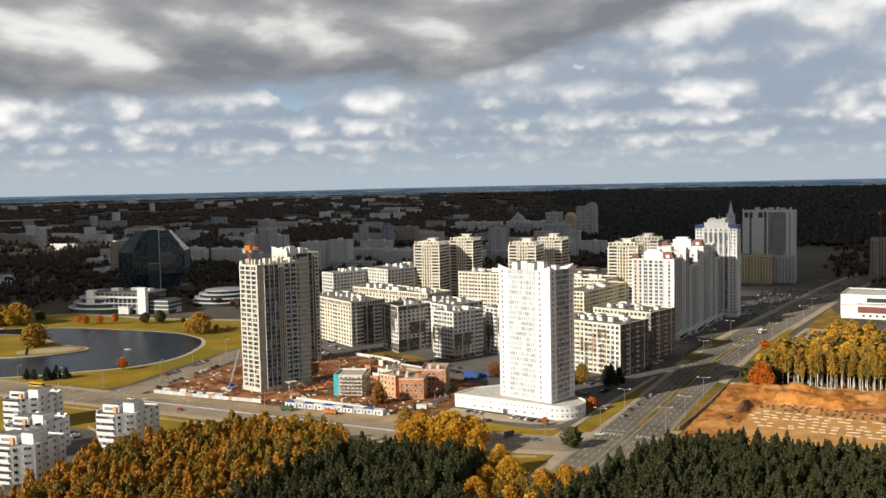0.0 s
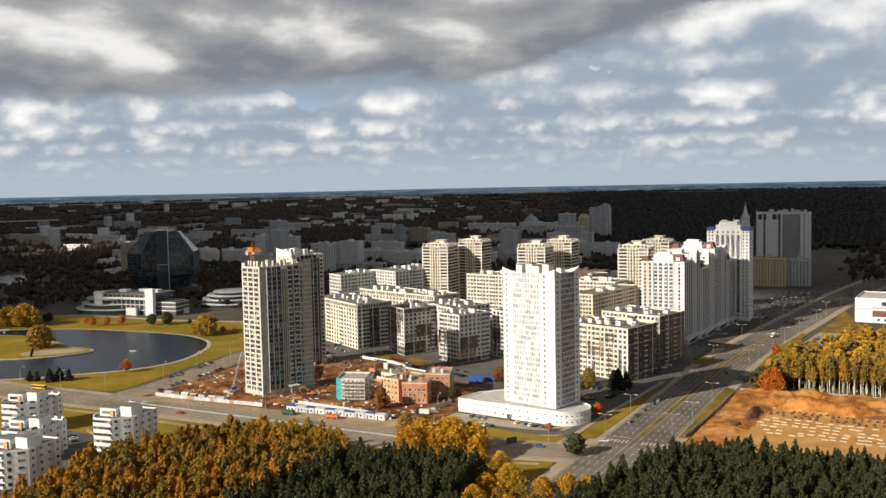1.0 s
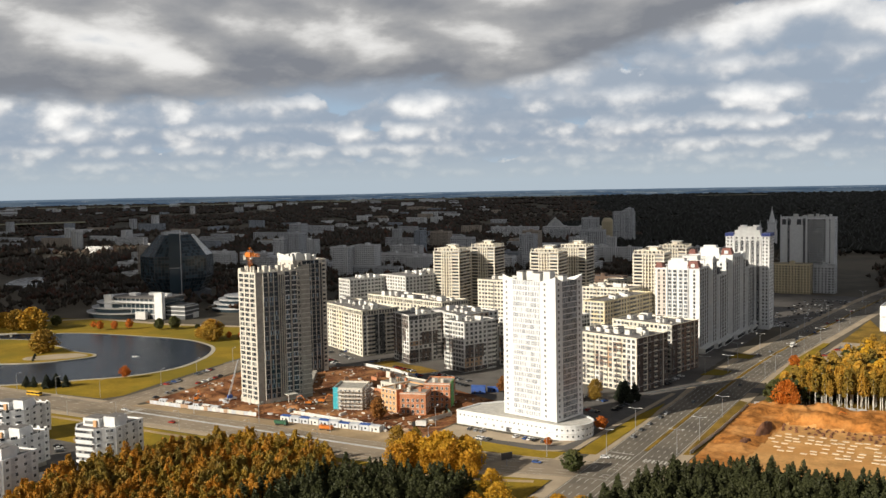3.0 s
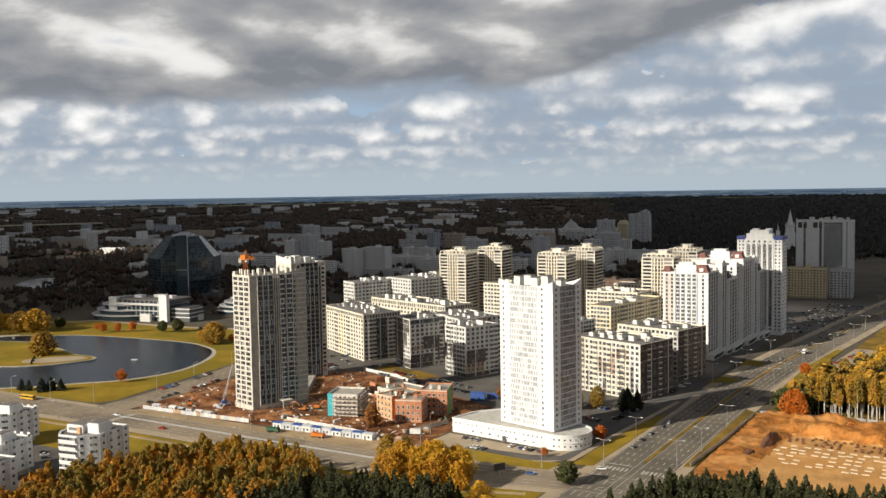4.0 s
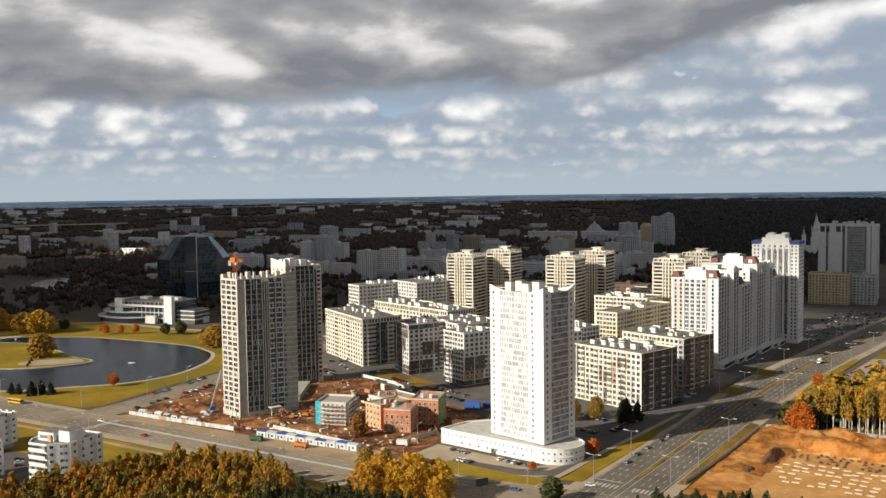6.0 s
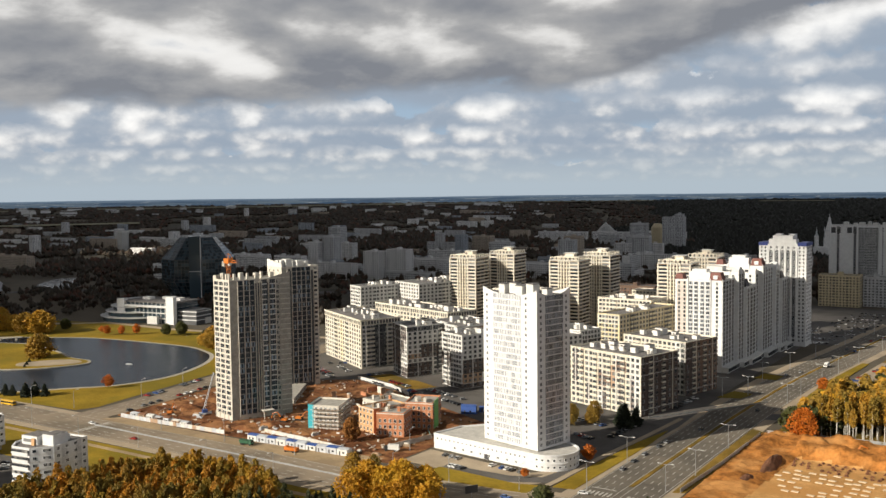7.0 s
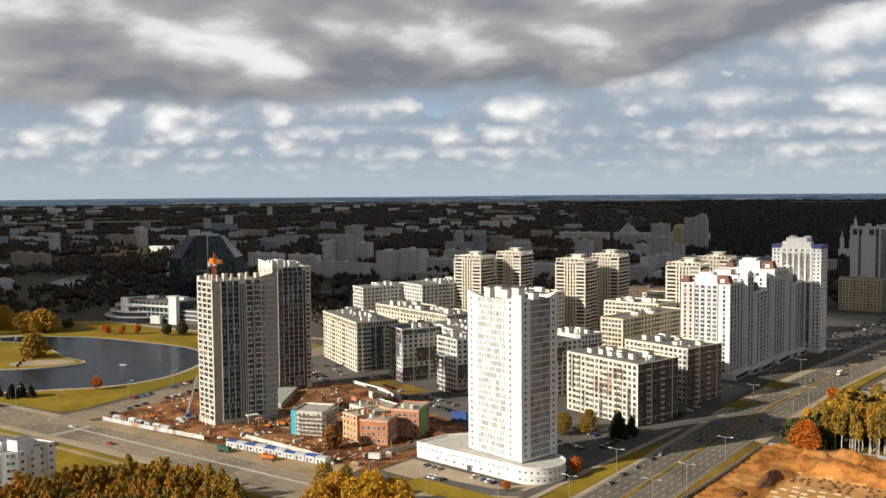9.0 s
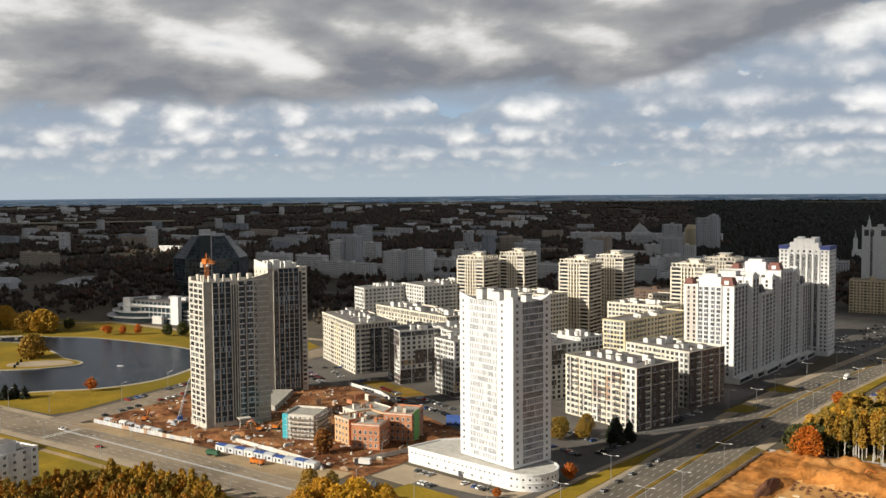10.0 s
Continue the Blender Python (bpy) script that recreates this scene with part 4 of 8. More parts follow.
# ---- blocks of the quarter ----
def apartment_block(name, label, pts, h, n, wall, side_wall, rows0, rows1, patches=(), group="blocks of the quarter", apart=True, top_colonnade=False, vents=6, roofmat=ROOF, extra=None, seed=1, vent_mat=None, bal0=(), bal1=()):
    r = random.Random(seed)
    b = Building(name, label, pts, h, wall, 0.0, roofmat, 1.0, "apartment block", group)
    fh = (h - 1.2) / n
    top = n - 1 if top_colonnade else n
    zs = floors(0.4, top, fh, 0.85)
    zl = floors(0.4, top, fh, 0.1)
    F0, L0 = b.face(0)
    F1, L1 = b.face(1)
    if side_wall is not wall:
        b.panel(1, 0.02, L1 - 0.02, 0.1, h - 0.3, side_wall, 0.06, "facing")
    for i, x0, x1, f0, f1, m in patches:
        L = (L0, L1)[i]
        b.panel(i, x0 * L, x1 * L, 0.4 + f0 * fh, 0.4 + f1 * fh, m, 0.09, "facing")
    x0s = cols(L0, rows0, 2.4)
    x1s = cols(L1, rows1, 2.4)
    w0 = [x for k, x in enumerate(x0s) if k not in bal0]
    w1 = [x for k, x in enumerate(x1s) if k not in bal1]
    g = GLASS if apart else GLASS_J
    b.grid(0, w0, zs, "window", (2.3, 2.0, 2), (FRAME_GREY, g, wall), apart)
    b.grid(1, w1, zs, "window", (2.2, 1.9, 2), (FRAME_GREY, g, wall), apart)
    if bal0:
        b.grid(0, [x0s[k] for k in bal0], zl, "loggia", (3.0, 2.5, 3, 0.9), (FRAME_GREY, g, wall), apart)
    if bal1:
        b.grid(1, [x1s[k] for k in bal1], zl, "loggia", (3.2, 2.5, 3, 0.9), (FRAME_GREY, g, wall), apart)
    b.grid(2, cols(L0, max(3, rows0 - 2), 3), zs, "window", (1.7, 1.65, 2), (FRAME, GLASS_J, wall), False)
    b.grid(3, cols(L1, max(2, rows1 - 2), 3), zs, "window", (1.7, 1.65, 2), (FRAME, GLASS_J, wall), False)
    if top_colonnade:
        zt = 0.4 + top * fh
        for i, L in ((0, L0), (1, L1)):
            k = int(L / 2.6)
            b.panel(i, 0.3, L - 0.3, zt + 0.5, zt + fh - 0.2, FRAME_DARK, 0.03, "top_glazing")
            F, _ = b.face(i)
            mb = MB()
            for q in range(k + 1):
                x = 0.4 + (L - 0.8) * q / k
                mb.box(x - 0.35, x + 0.35, -0.4, 0, zt + 0.2, zt + fh - 0.1, 0, True)
            mb.box(0, L, -0.6, 0, zt + fh - 0.1, h + 0.25, 0, True).box(0, L, -0.5, 0, zt - 0.1, zt + 0.35, 0, True)
            part("top_colonnade", mb, wall, b.th, M=F)
    # floor courses, piers between the window bays and a projecting roof cornice
    for i, L, xs in ((0, L0, x0s), (1, L1, x1s)):
        F, _ = b.face(i)
        for f in (1, n - 3, n - 1):
            part("floor_course", MB().box(-0.1, L + 0.1, -0.22, 0, 0.28 + f * fh, 0.50 + f * fh, 0, True), wall if i == 0 else OFFWHITE, b.th, M=F)
        for a, c in list(zip(xs[:-1], xs[1:]))[r.randrange(2)::3]:
            part("pier", MB().box((a + c) / 2 - 0.28, (a + c) / 2 + 0.28, -0.34, 0, 0.3, h - 0.4, 0, True), OFFWHITE if side_wall is wall or i == 0 else wall, b.th, M=F)
        part("cornice", MB().box(-0.2, L + 0.2, -0.35, 0, h - 0.35, h + 0.12, 0, True), wall, b.th, M=F)
    roof_boxes(b, r, vents, m=vent_mat or OFFWHITE)
    roof_boxes(b, r, max(2, vents // 2), (4.0, 6.0), (2.6, 4.4), OFFWHITE, 7.0, "lift_house")
    roof_boxes(b, r, vents, (0.8, 1.5), (1.0, 2.2), CONC_LIGHT, 3.0, "chimney")
    return b


def dark_patches(seed, i, ncol, nfl, count, mats):
    r = random.Random(seed)
    out = []
    for k in range(count):
        c, f = r.randrange(ncol), r.randrange(nfl)
        w, hgt = r.choice((1, 1, 2)), r.choice((1, 2, 2, 3))
        out.append((i, c / ncol, min(1, (c + w) / ncol), f, min(nfl, f + hgt), r.choice(mats)))
    return out


def strips(seed, i, ncol, nfl, count, mats):
    """Tall narrow bands of facing panels."""
    r = random.Random(seed)
    out = []
    for k in range(count):
        c, f = (k + r.uniform(0.1, 0.7)) / count, r.choice((0, 0, 1, 2, 4))
        w = r.uniform(0.55, 1.0) / ncol
        out.append((i, c, min(1, c + w), f, min(nfl, f + r.choice((3, 4, 6, 8))), r.choice(mats)))
    return out


# cream block with a colonnaded top floor
b = apartment_block("apartment_block", "cream apartment block with a colonnaded top floor", [(-480, 684), (-414, 647), (-401, 679), (-467, 716)], 36.3, 11, CREAM, CREAM, 16, 9,
                    [(1, 0.04, 0.30, 1, 10, OFFWHITE), (1, 0.34, 0.62, 0, 10, FRAME_DARK), (1, 0.66, 0.97, 1, 9, PANEL), (0, 0.42, 0.50, 0, 10, YELLOW), (0, 0.60, 0.68, 0, 10, OFFWHITE)],
                    top_colonnade=True, vents=9, seed=3, bal1=(1, 2, 6, 7), bal0=(5, 10), apart=False)
b.done()
b = apartment_block("apartment_block", "white apartment block with dark brown facing panels", [(-388, 652), (-365, 637.2), (-351, 668), (-374, 683)], 36.5, 11, OFFWHITE, OFFWHITE, 7, 8,
                    [(0, 0.0, 0.96, 8, 11, BROWN), (0, 0.0, 0.80, 5, 8, BROWN), (0, 0.0, 0.55, 2, 5, UMBER), (0, 0.3, 1.0, 0, 2, BROWN), (1, 0.0, 0.60, 0, 3, BROWN), (1, 0.34, 0.80, 4, 7, BROWN), (1, 0.80, 1.0, 7, 10, UMBER), (1, 0.02, 0.34, 4, 5, TAN), (1, 0.0, 1.0, 10, 11, DARK_CLAD), (1, 0.72, 1.0, 1, 4, DARK_CLAD)], vents=3, seed=4, bal1=(6,))
b.done()
b = apartment_block("apartment_block", "pale apartment block with scattered brown panels, set back", [(-372, 676), (-331, 654), (-317, 690), (-358, 708)], 36.5, 11, OFFWHITE, OFFWHITE, 11, 8,
                    strips(5, 0, 11, 11, 6, [BROWN, UMBER]) + dark_patches(5, 0, 11, 11, 8, [BROWN, UMBER, BROWN, TAN]) + dark_patches(6, 1, 8, 11, 6, [BROWN, TAN]), vents=5, seed=5, bal0=(3, 7), apart=False)
b.done()
b = apartment_block("apartment_block", "white and brown apartment block with a dark corner", [(-333, 633.5), (-311, 624.5), (-300, 652), (-322, 661)], 36.0, 11, OFFWHITE, OFFWHITE, 7, 7,
                    [(0, 0.55, 1.0, 5, 8, PANEL), (0, 0.0, 0.45, 4, 7, BROWN), (0, 0.0, 1.0, 0, 1, BROWN), (1, 0.02, 0.6, 3, 6, BROWN), (1, 0.0, 0.55, 1, 3, TAN), (1, 0.0, 1.0, 0, 1, BROWN), (1, 0.65, 0.98, 6, 9, PANEL)], vents=3, seed=6, bal0=(1,), bal1=(5, 6))
b.done()
b = apartment_block("apartment_block", "pale apartment block with brown panels beside the tower", [(-302, 662), (-258, 647), (-248, 676), (-292, 692)], 35.5, 11, OFFWHITE, OFFWHITE, 11, 7,
                    strips(8, 0, 11, 11, 6, [BROWN, UMBER]) + dark_patches(8, 0, 11, 11, 6, [BROWN, UMBER, TAN]) + dark_patches(9, 1, 7, 11, 5, [BROWN, UMBER]), vents=5, seed=7, bal0=(2, 6, 9), apart=False)
b.done()
b = apartment_block("apartment_block", "cream ten-storey block with brown panels and dark end wall", [(-234, 629), (-181, 611.5), (-171.5, 646), (-224, 663)], 35.0, 10, CREAM, BROWN, 15, 6,
                    strips(11, 0, 15, 10, 9, [UMBER, UMBER, TAN, BROWN]) + dark_patches(12, 0, 15, 10, 5, [UMBER, OFFWHITE]) + [(0, 0.86, 0.99, 0, 10, OFFWHITE)], vents=6, seed=8, bal0=(2, 5, 8, 11), bal1=(1, 3))
b.done()
b = apartment_block("apartment_block", "cream block with pale panels and a dark end wall", [(-226, 693), (-177.8, 677.8), (-168.5, 711), (-217, 726)], 34.5, 10, CREAM, UMBER, 14, 6,
                    strips(13, 0, 14, 10, 6, [OFFWHITE, TAN, OFFWHITE, UMBER]) + dark_patches(13, 0, 14, 10, 4, [OFFWHITE, YELLOW]) + [(0, 0.80, 1.0, 0, 10, OFFWHITE), (0, 0.92, 1.0, 0, 10, BROWN), (1, 0.0, 0.25, 0, 10, BROWN)], vents=5, seed=9, bal0=(3, 7), bal1=(1, 3))
b.done()
b = apartment_block("apartment_block", "white block with black and white panels between the towers", [(-281, 690), (-253, 683), (-247, 703), (-275, 710)], 36.0, 11, OFFWHITE, OFFWHITE, 8, 6,
                    [(1, 0.0, 1.0, 8, 9, BROWN), (1, 0.0, 1.0, 5, 6, BROWN), (0, 0.1, 0.5, 7, 9, PANEL)], vents=4, seed=10, bal0=(2, 5), apart=False)
b.done()
b = apartment_block("apartment_block", "pale yellow block with a long ochre side", [(-268, 744), (-249.5, 741), (-236, 820), (-254.5, 823)], 40.0, 12, YELLOW, OCHRE, 6, 18, [(0, 0.0, 1.0, 10, 12, CREAM)],
                    vents=4, seed=11, bal1=(3, 4, 9, 10, 14, 15), apart=False)
b.done()
b = apartment_block("apartment_block", "long cream block with a colonnaded top floor", [(-467, 734), (-375, 704.5), (-366, 733), (-458, 763)], 38.0, 11, CREAM, CREAM, 22, 7, top_colonnade=True, vents=14, seed=12, bal1=(2, 4), apart=False)
b.done()
b = apartment_block("apartment_block", "white apartment block with rows of dark windows", [(-534, 783), (-515, 774), (-499, 822), (-518, 831)], 45.0, 13, OFFWHITE, OFFWHITE, 6, 12, vents=5, seed=13, bal1=(3, 7), apart=False, vent_mat=WHITE)
b.done()
b = apartment_block("apartment_block", "white apartment block stepping up beside the cream tower", [(-506, 816), (-470, 802), (-446, 872), (-482, 886)], 47.0, 14, OFFWHITE, OFFWHITE, 9, 17, vents=7, seed=14, bal1=(5, 6, 11, 12), apart=False, vent_mat=WHITE)
b.done()
b = apartment_block("apartment_block", "cream low block in front of the far tower", [(-303, 822), (-256, 820), (-254, 850), (-301, 852)], 42.0, 12, BEIGE, BEIGE, 14, 8, vents=4, seed=15, bal0=(4, 9), apart=False)
b.done()
b = apartment_block("apartment_block", "cream block between the towers with a stepped roof", [(-398, 812), (-352, 806), (-346, 836), (-392, 842)], 46.0, 13, BEIGE, BEIGE, 13, 8, vents=4, seed=16, bal0=(4, 8), apart=False)
b.done()


def beige_tower(x, y, rot, w, d, h, n, seed):
    """Cream tower: balcony bands at the sides, ochre strip in front, set-back crown."""
    r = random.Random(seed)
    b = Building("apartment_tower", "tall cream apartment tower with bands of balconies and a set-back crown", rect(x, y, rot, w, d), h, BEIGE, 0, ROOF, 1.0, "tower block", "cream towers")
    fh = (h - 1) / n
    zs, zl = floors(0.3, n, fh, 0.9), floors(0.3, n, fh, 0.05)
    # flat facings behind the balconies, loggia shade put into their brown
    b.panel(0, 0.1, 0.32 * w, 0.3, h - 0.6, RECESS_SHADE, 0.012, "facing")
    b.panel(0, 0.68 * w, w - 0.1, 0.3, h - 0.6, RECESS_SHADE, 0.012, "facing")
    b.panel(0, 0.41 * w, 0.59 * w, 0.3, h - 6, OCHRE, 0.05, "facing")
    b.panel(1, 0.1, d - 0.1, 0.3, h - 0.6, RECESS_SHADE, 0.012, "facing")
    for x in (0.16, 0.84):
        b.grid(0, [w * x], zl, "balcony", (round(w * 0.31, 2), 1.0), (FRAME, GLASS_J, BEIGE), False)
    b.grid(0, [w * 0.36, w * 0.64], floors(0.3, n, fh, 0.6), "window", (1.7, 2.1, 2), (BEIGE, GLASS_J, BEIGE), False)
    b.grid(0, [w * 0.45, w * 0.55], floors(0.3, n, fh, 0.4), "window", (2.0, 2.3, 2), (OCHRE, GLASS_J, BEIGE), False)
    for x in (0.0, 0.31, 0.40, 0.50, 0.60, 0.69, 1.0):
        part("front_pier", MB().box(w * x - 0.45, w * x + 0.45, -1.15, 0, 0.3, h - 0.2, 0, True), BEIGE, b.th)
    for i, L in ((1, d), (3, d)):
        b.grid(i, [L * 0.2, L * 0.5, L * 0.8], zl, "balcony", (round(L * 0.29, 2), 1.5), (FRAME, GLASS_J, BEIGE), False)
    b.grid(2, cols(w, 6, 2.5), zs, "window", (1.9, 1.7, 2), (FRAME, GLASS_J, BEIGE), False)
    F0, _ = b.face(0)
    mb = MB()
    for q in range(9):
        xx = 0.4 + (w - 0.8) * q / 8
        mb.box(xx - 0.3, xx + 0.3, 0.1, 0.7, h, h + 2.4)
    mb.box(0, w, 0, 0.9, h + 2.4, h + 2.9, 0, True).box(w - 0.9, w, 0.9, d, h + 2.4, h + 2.9, 0, True)
    for q in range(7):
        yy = 0.6 + (d - 1.2) * q / 6
        mb.box(w - 0.7, w - 0.1, yy - 0.3, yy + 0.3, h, h + 2.4)
    part("crown_frame", mb, BEIGE, b.th)
    b.box("penthouse", 3, w - 3, 3, d - 3, h - 0.8, h + 3.0, BEIGE)
    for q in range(5):
        xx = 4.2 + (w - 10.4) * q / 4
        b.box("penthouse_window", xx, xx + 2.0, 2.9, 3.0, h + 0.3, h + 2.2, FRAME_DARK)
    for q in range(4):
        yy = 4.4 + (d - 10.8) * q / 3
        b.box("penthouse_window", w - 3.0, w - 2.9, yy, yy + 2.0, h + 0.3, h + 2.2, FRAME_DARK)
    for q in range(6):
        xx, yy = r.uniform(4, w - 5), r.uniform(4, d - 5)
        b.box("roof_vent", xx, xx + r.uniform(0.8, 1.6), yy, yy + r.uniform(0.8, 1.6), h + 3.0, h + r.uniform(3.8, 5.0), ROOF_CAP)
    for i, L in ((0, w), (1, d)):
        F, _ = b.face(i)
        part("belt_course", MB().box(-0.3, L + 0.3, -1.35, 0, h - 6.5, h - 6.1, 0, True).box(-0.3, L + 0.3, -1.35, 0, h - 0.4, h + 0.1, 0, True), OFFWHITE, b.th, M=F)
    b.box("lift_house", w * 0.4, w * 0.7, d * 0.35, d * 0.65, h + 3.0, h + 5.6, BEIGE)
    b.box("roof_plate", w * 0.35, w * 0.75, d * 0.3, d * 0.7, h + 5.6, h + 5.9, OFFWHITE)
    b.done()


for k, (x, y) in enumerate([(-459, 838), (-361, 849), (-264, 856)]):
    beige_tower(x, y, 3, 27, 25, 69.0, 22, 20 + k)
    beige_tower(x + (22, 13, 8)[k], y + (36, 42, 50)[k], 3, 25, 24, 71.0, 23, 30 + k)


# ---- white ensemble along the avenue ----
def white_ensemble():
    spec = [  # x0, x1, y0, y1, height, crown
        (-216, -182, 764, 792, 66, "red"), (-211, -179, 792, 806, 70, "white"), (-209, -177, 806, 832, 58, "dark"), (-212, -178, 832, 842, 66, "white"),
        (-211, -175, 842, 872, 71, "red"), (-208, -173, 872, 884, 68, "white"), (-205, -171, 884, 904, 58, "dark")]
    for k, (x0, x1, y0, y1, h, crown) in enumerate(spec):
        w, d = x1 - x0, y1 - y0
        b = Building("apartment_block", {"red": "white apartment block with a red-brown mansard corner", "dark": "white apartment block with a dark mansard roof", "white": "white apartment block with tall narrow bays and a pale crown"}[crown],
                     rect(x0, y0, 0, w, d), h, WHITE, 0, ROOF, 0.8, "apartment block", "white avenue blocks")
        n = int(h / 3.0)
        zs, zl = floors(4.5, n - 2, 3.0, 0.9), floors(4.5, n - 2, 3.0, 0.1)
        apart = k == 0
        g = GLASS if apart else GLASS_J
        b.grid(0, [3.0, 7.0, w - 3.4], zs, "window", (1.6, 2.0, 1), (FRAME_GREY, g, WHITE), apart)
        b.grid(0, [11.5, 15.5, 20.0, 24.0], zl, "loggia", (2.6, 2.75, 3, 0.5, 0.75), (FRAME_GREY, GLASS_GREY if apart else g, WHITE), apart)
        m = max(3, int(d / 3.3))
        xs = cols(d, m, 2.2)
        for xx in xs[1::2]:
            b.panel(1, xx - 1.35, xx + 1.35, 4.6, h - 2.0, BAY_GREY, 0.05, "bay_facing")
        b.panel(0, 1.2, 8.8, 4.6, h - 1.5, ROSE, 0.04, "bay_facing")
        b.grid(1, xs[::2], zs, "window", (1.7, 2.0, 1), (FRAME_GREY, g, WHITE), apart)
        b.grid(1, xs[1::2], zl, "loggia", (2.3, 2.85, 2, 0.5, 0.62), (FRAME_GREY, g, PANEL_DARK), apart)
        F1, _ = b.face(1)
        for q in range(m // 2 + 1):
            xx = min(max(0.5, d * q / (m // 2)), d - 0.5)
            part("pilaster", MB().box(xx - 0.4, xx + 0.4, -0.62, 0, 4, h + 0.6, 0, True), WHITE, b.th, M=F1)
        F0, _ = b.face(0)
        part("pilaster", MB().box(9.2, 9.9, -0.8, 0, 4, h + 1, 0, True), WHITE, b.th, M=F0)
        part("pilaster", MB().box(25.6, 26.3, -0.8, 0, 4, h + 1, 0, True), WHITE, b.th, M=F0)
        if crown in ("red", "dark"):
            mt = RED_TILE if crown == "red" else DARK_MANSARD
            P = [(w - 9, -0.3), (w + 0.3, -0.3), (w + 0.3, min(d, 9)), (w - 9, min(d, 9))]
            T = [(w - 8, 1), (w - 1.4, 1), (w - 1.4, min(d, 9) - 1.2), (w - 8, min(d, 9) - 1.2)]
            part("mansard", MB().prism(P, h - 0.2, h + 5.2, taper=T), mt, b.th)
            P2 = [(-0.3, -0.3), (6, -0.3), (6, 8), (-0.3, 8)]
            T2 = [(0.9, 1), (5, 1), (5, 7), (0.9, 7)]
            part("mansard", MB().prism(P2, h - 0.2, h + 3.6, taper=T2), mt, b.th)
            part("dormer", MB().box(w - 6, w - 3, -0.5, 1.2, h + 0.6, h + 3.2, 0, True), WHITE, b.th)
            b.box("crown_wall", 10, 25.5, 0.2, 6, h - 0.3, h + 5.5, WHITE)
            b.box("crown_wall", 12.5, 23, 0.0, 7, h + 5.5, h + 7.4, WHITE)
        else:
            part("gable", MB().add([(w + 0.1, 0, h), (w + 0.1, d, h), (w + 0.1, d / 2, h + 3.4), (w - 5, 0, h), (w - 5, d, h), (w - 5, d / 2, h + 3.4)], [(0, 1, 2), (4, 3, 5), (0, 2, 5, 3), (1, 4, 5, 2)]), WHITE, b.th)
            b.box("lift_house", 8, 20, 2, d - 2, h - 0.3, h + 3.2, OFFWHITE)
        b.box("shop_plinth", w, w + 5.0, 0.0, d, 0, 4.2, OFFWHITE)
        b.box("shop_window", w + 5.0, w + 5.08, 0.8, d - 0.8, 0.7, 3.3, GLASS_J)
        b.done()


white_ensemble()


def blue_tower():
    b = Building("apartment_tower", "tall white apartment tower with dark blue roof corners", rect(-195, 906, 0, 38, 20), 84.0, WHITE, 0, ROOF, 0.8, "tower block")
    zs = floors(3, 26, 3.05, 0.9)
    b.grid(0, [2.2, 5.2, 32.8, 35.8], zs, "window", (1.5, 1.8, 1), (FRAME, GLASS_J, WHITE), False)
    for x in (9.8, 14.4, 19.0, 23.6, 28.2):
        b.panel(0, x - 1.3, x + 1.3, 8, 78, FRAME_DARK, 0.03, "dark_strip")
        b.grid(0, [x], zs, "window", (1.9, 2.0, 2), (FRAME, GLASS_J, WHITE), False)
    for x in (7.6, 12.1, 16.7, 21.3, 25.9, 30.4):
        part("pilaster", MB().box(x - 0.7, x + 0.7, -1.0, 0, 3, 80, 0, True), WHITE, b.th)
    b.grid(1, [2.5, 6.2, 10, 13.8, 17.5], zs, "window", (1.6, 1.9, 2), (FRAME, GLASS_J, WHITE), False)
    for x0, x1 in ((-0.4, 7), (31, 38.4)):
        b.box("blue_parapet", x0, x1, -0.4, 20.4, 82.6, 85.4, BLUE_TRIM)
    b.box("pediment", 8, 30, -0.3, 8, 83.6, 88.0, WHITE)
    b.box("pediment", 11, 27, 0.0, 8, 88.0, 91.0, WHITE)
    b.box("lift_house", 11, 16, 9, 15, 83.2, 92.0, WHITE)
    b.box("lift_house", 22, 27, 9, 15, 83.2, 92.0, WHITE)
    b.done()


blue_tower()

# ---- street lamps, vehicles, site ----
def street_lamp(double=True, h=12.0):
    th = thing("street_lamp", "tall grey street lamp with two arms beside the road" if double else "grey street lamp with a single arm beside the road", "street lamp", group="street lamps")
    part("pole", MB().cyl(0, 0, 0, h, 0.17, 7, 0.09).cyl(0, 0, 0, 0.9, 0.26, 7, 0.22), METAL, th)
    for s in ((-1, 1) if double else (1,)):
        arm = part("arm", MB().rod((0, 0, h - 0.05), (s * 2.6, 0, h + 0.30), 0.10, 5), METAL, th)
        part("lamp_head", MB().box(s * 3.1 - 0.7, s * 3.1 + 0.7, -0.26, 0.26, h + 0.22, h + 0.44, 0, True), OFFWHITE, arm)
    return th


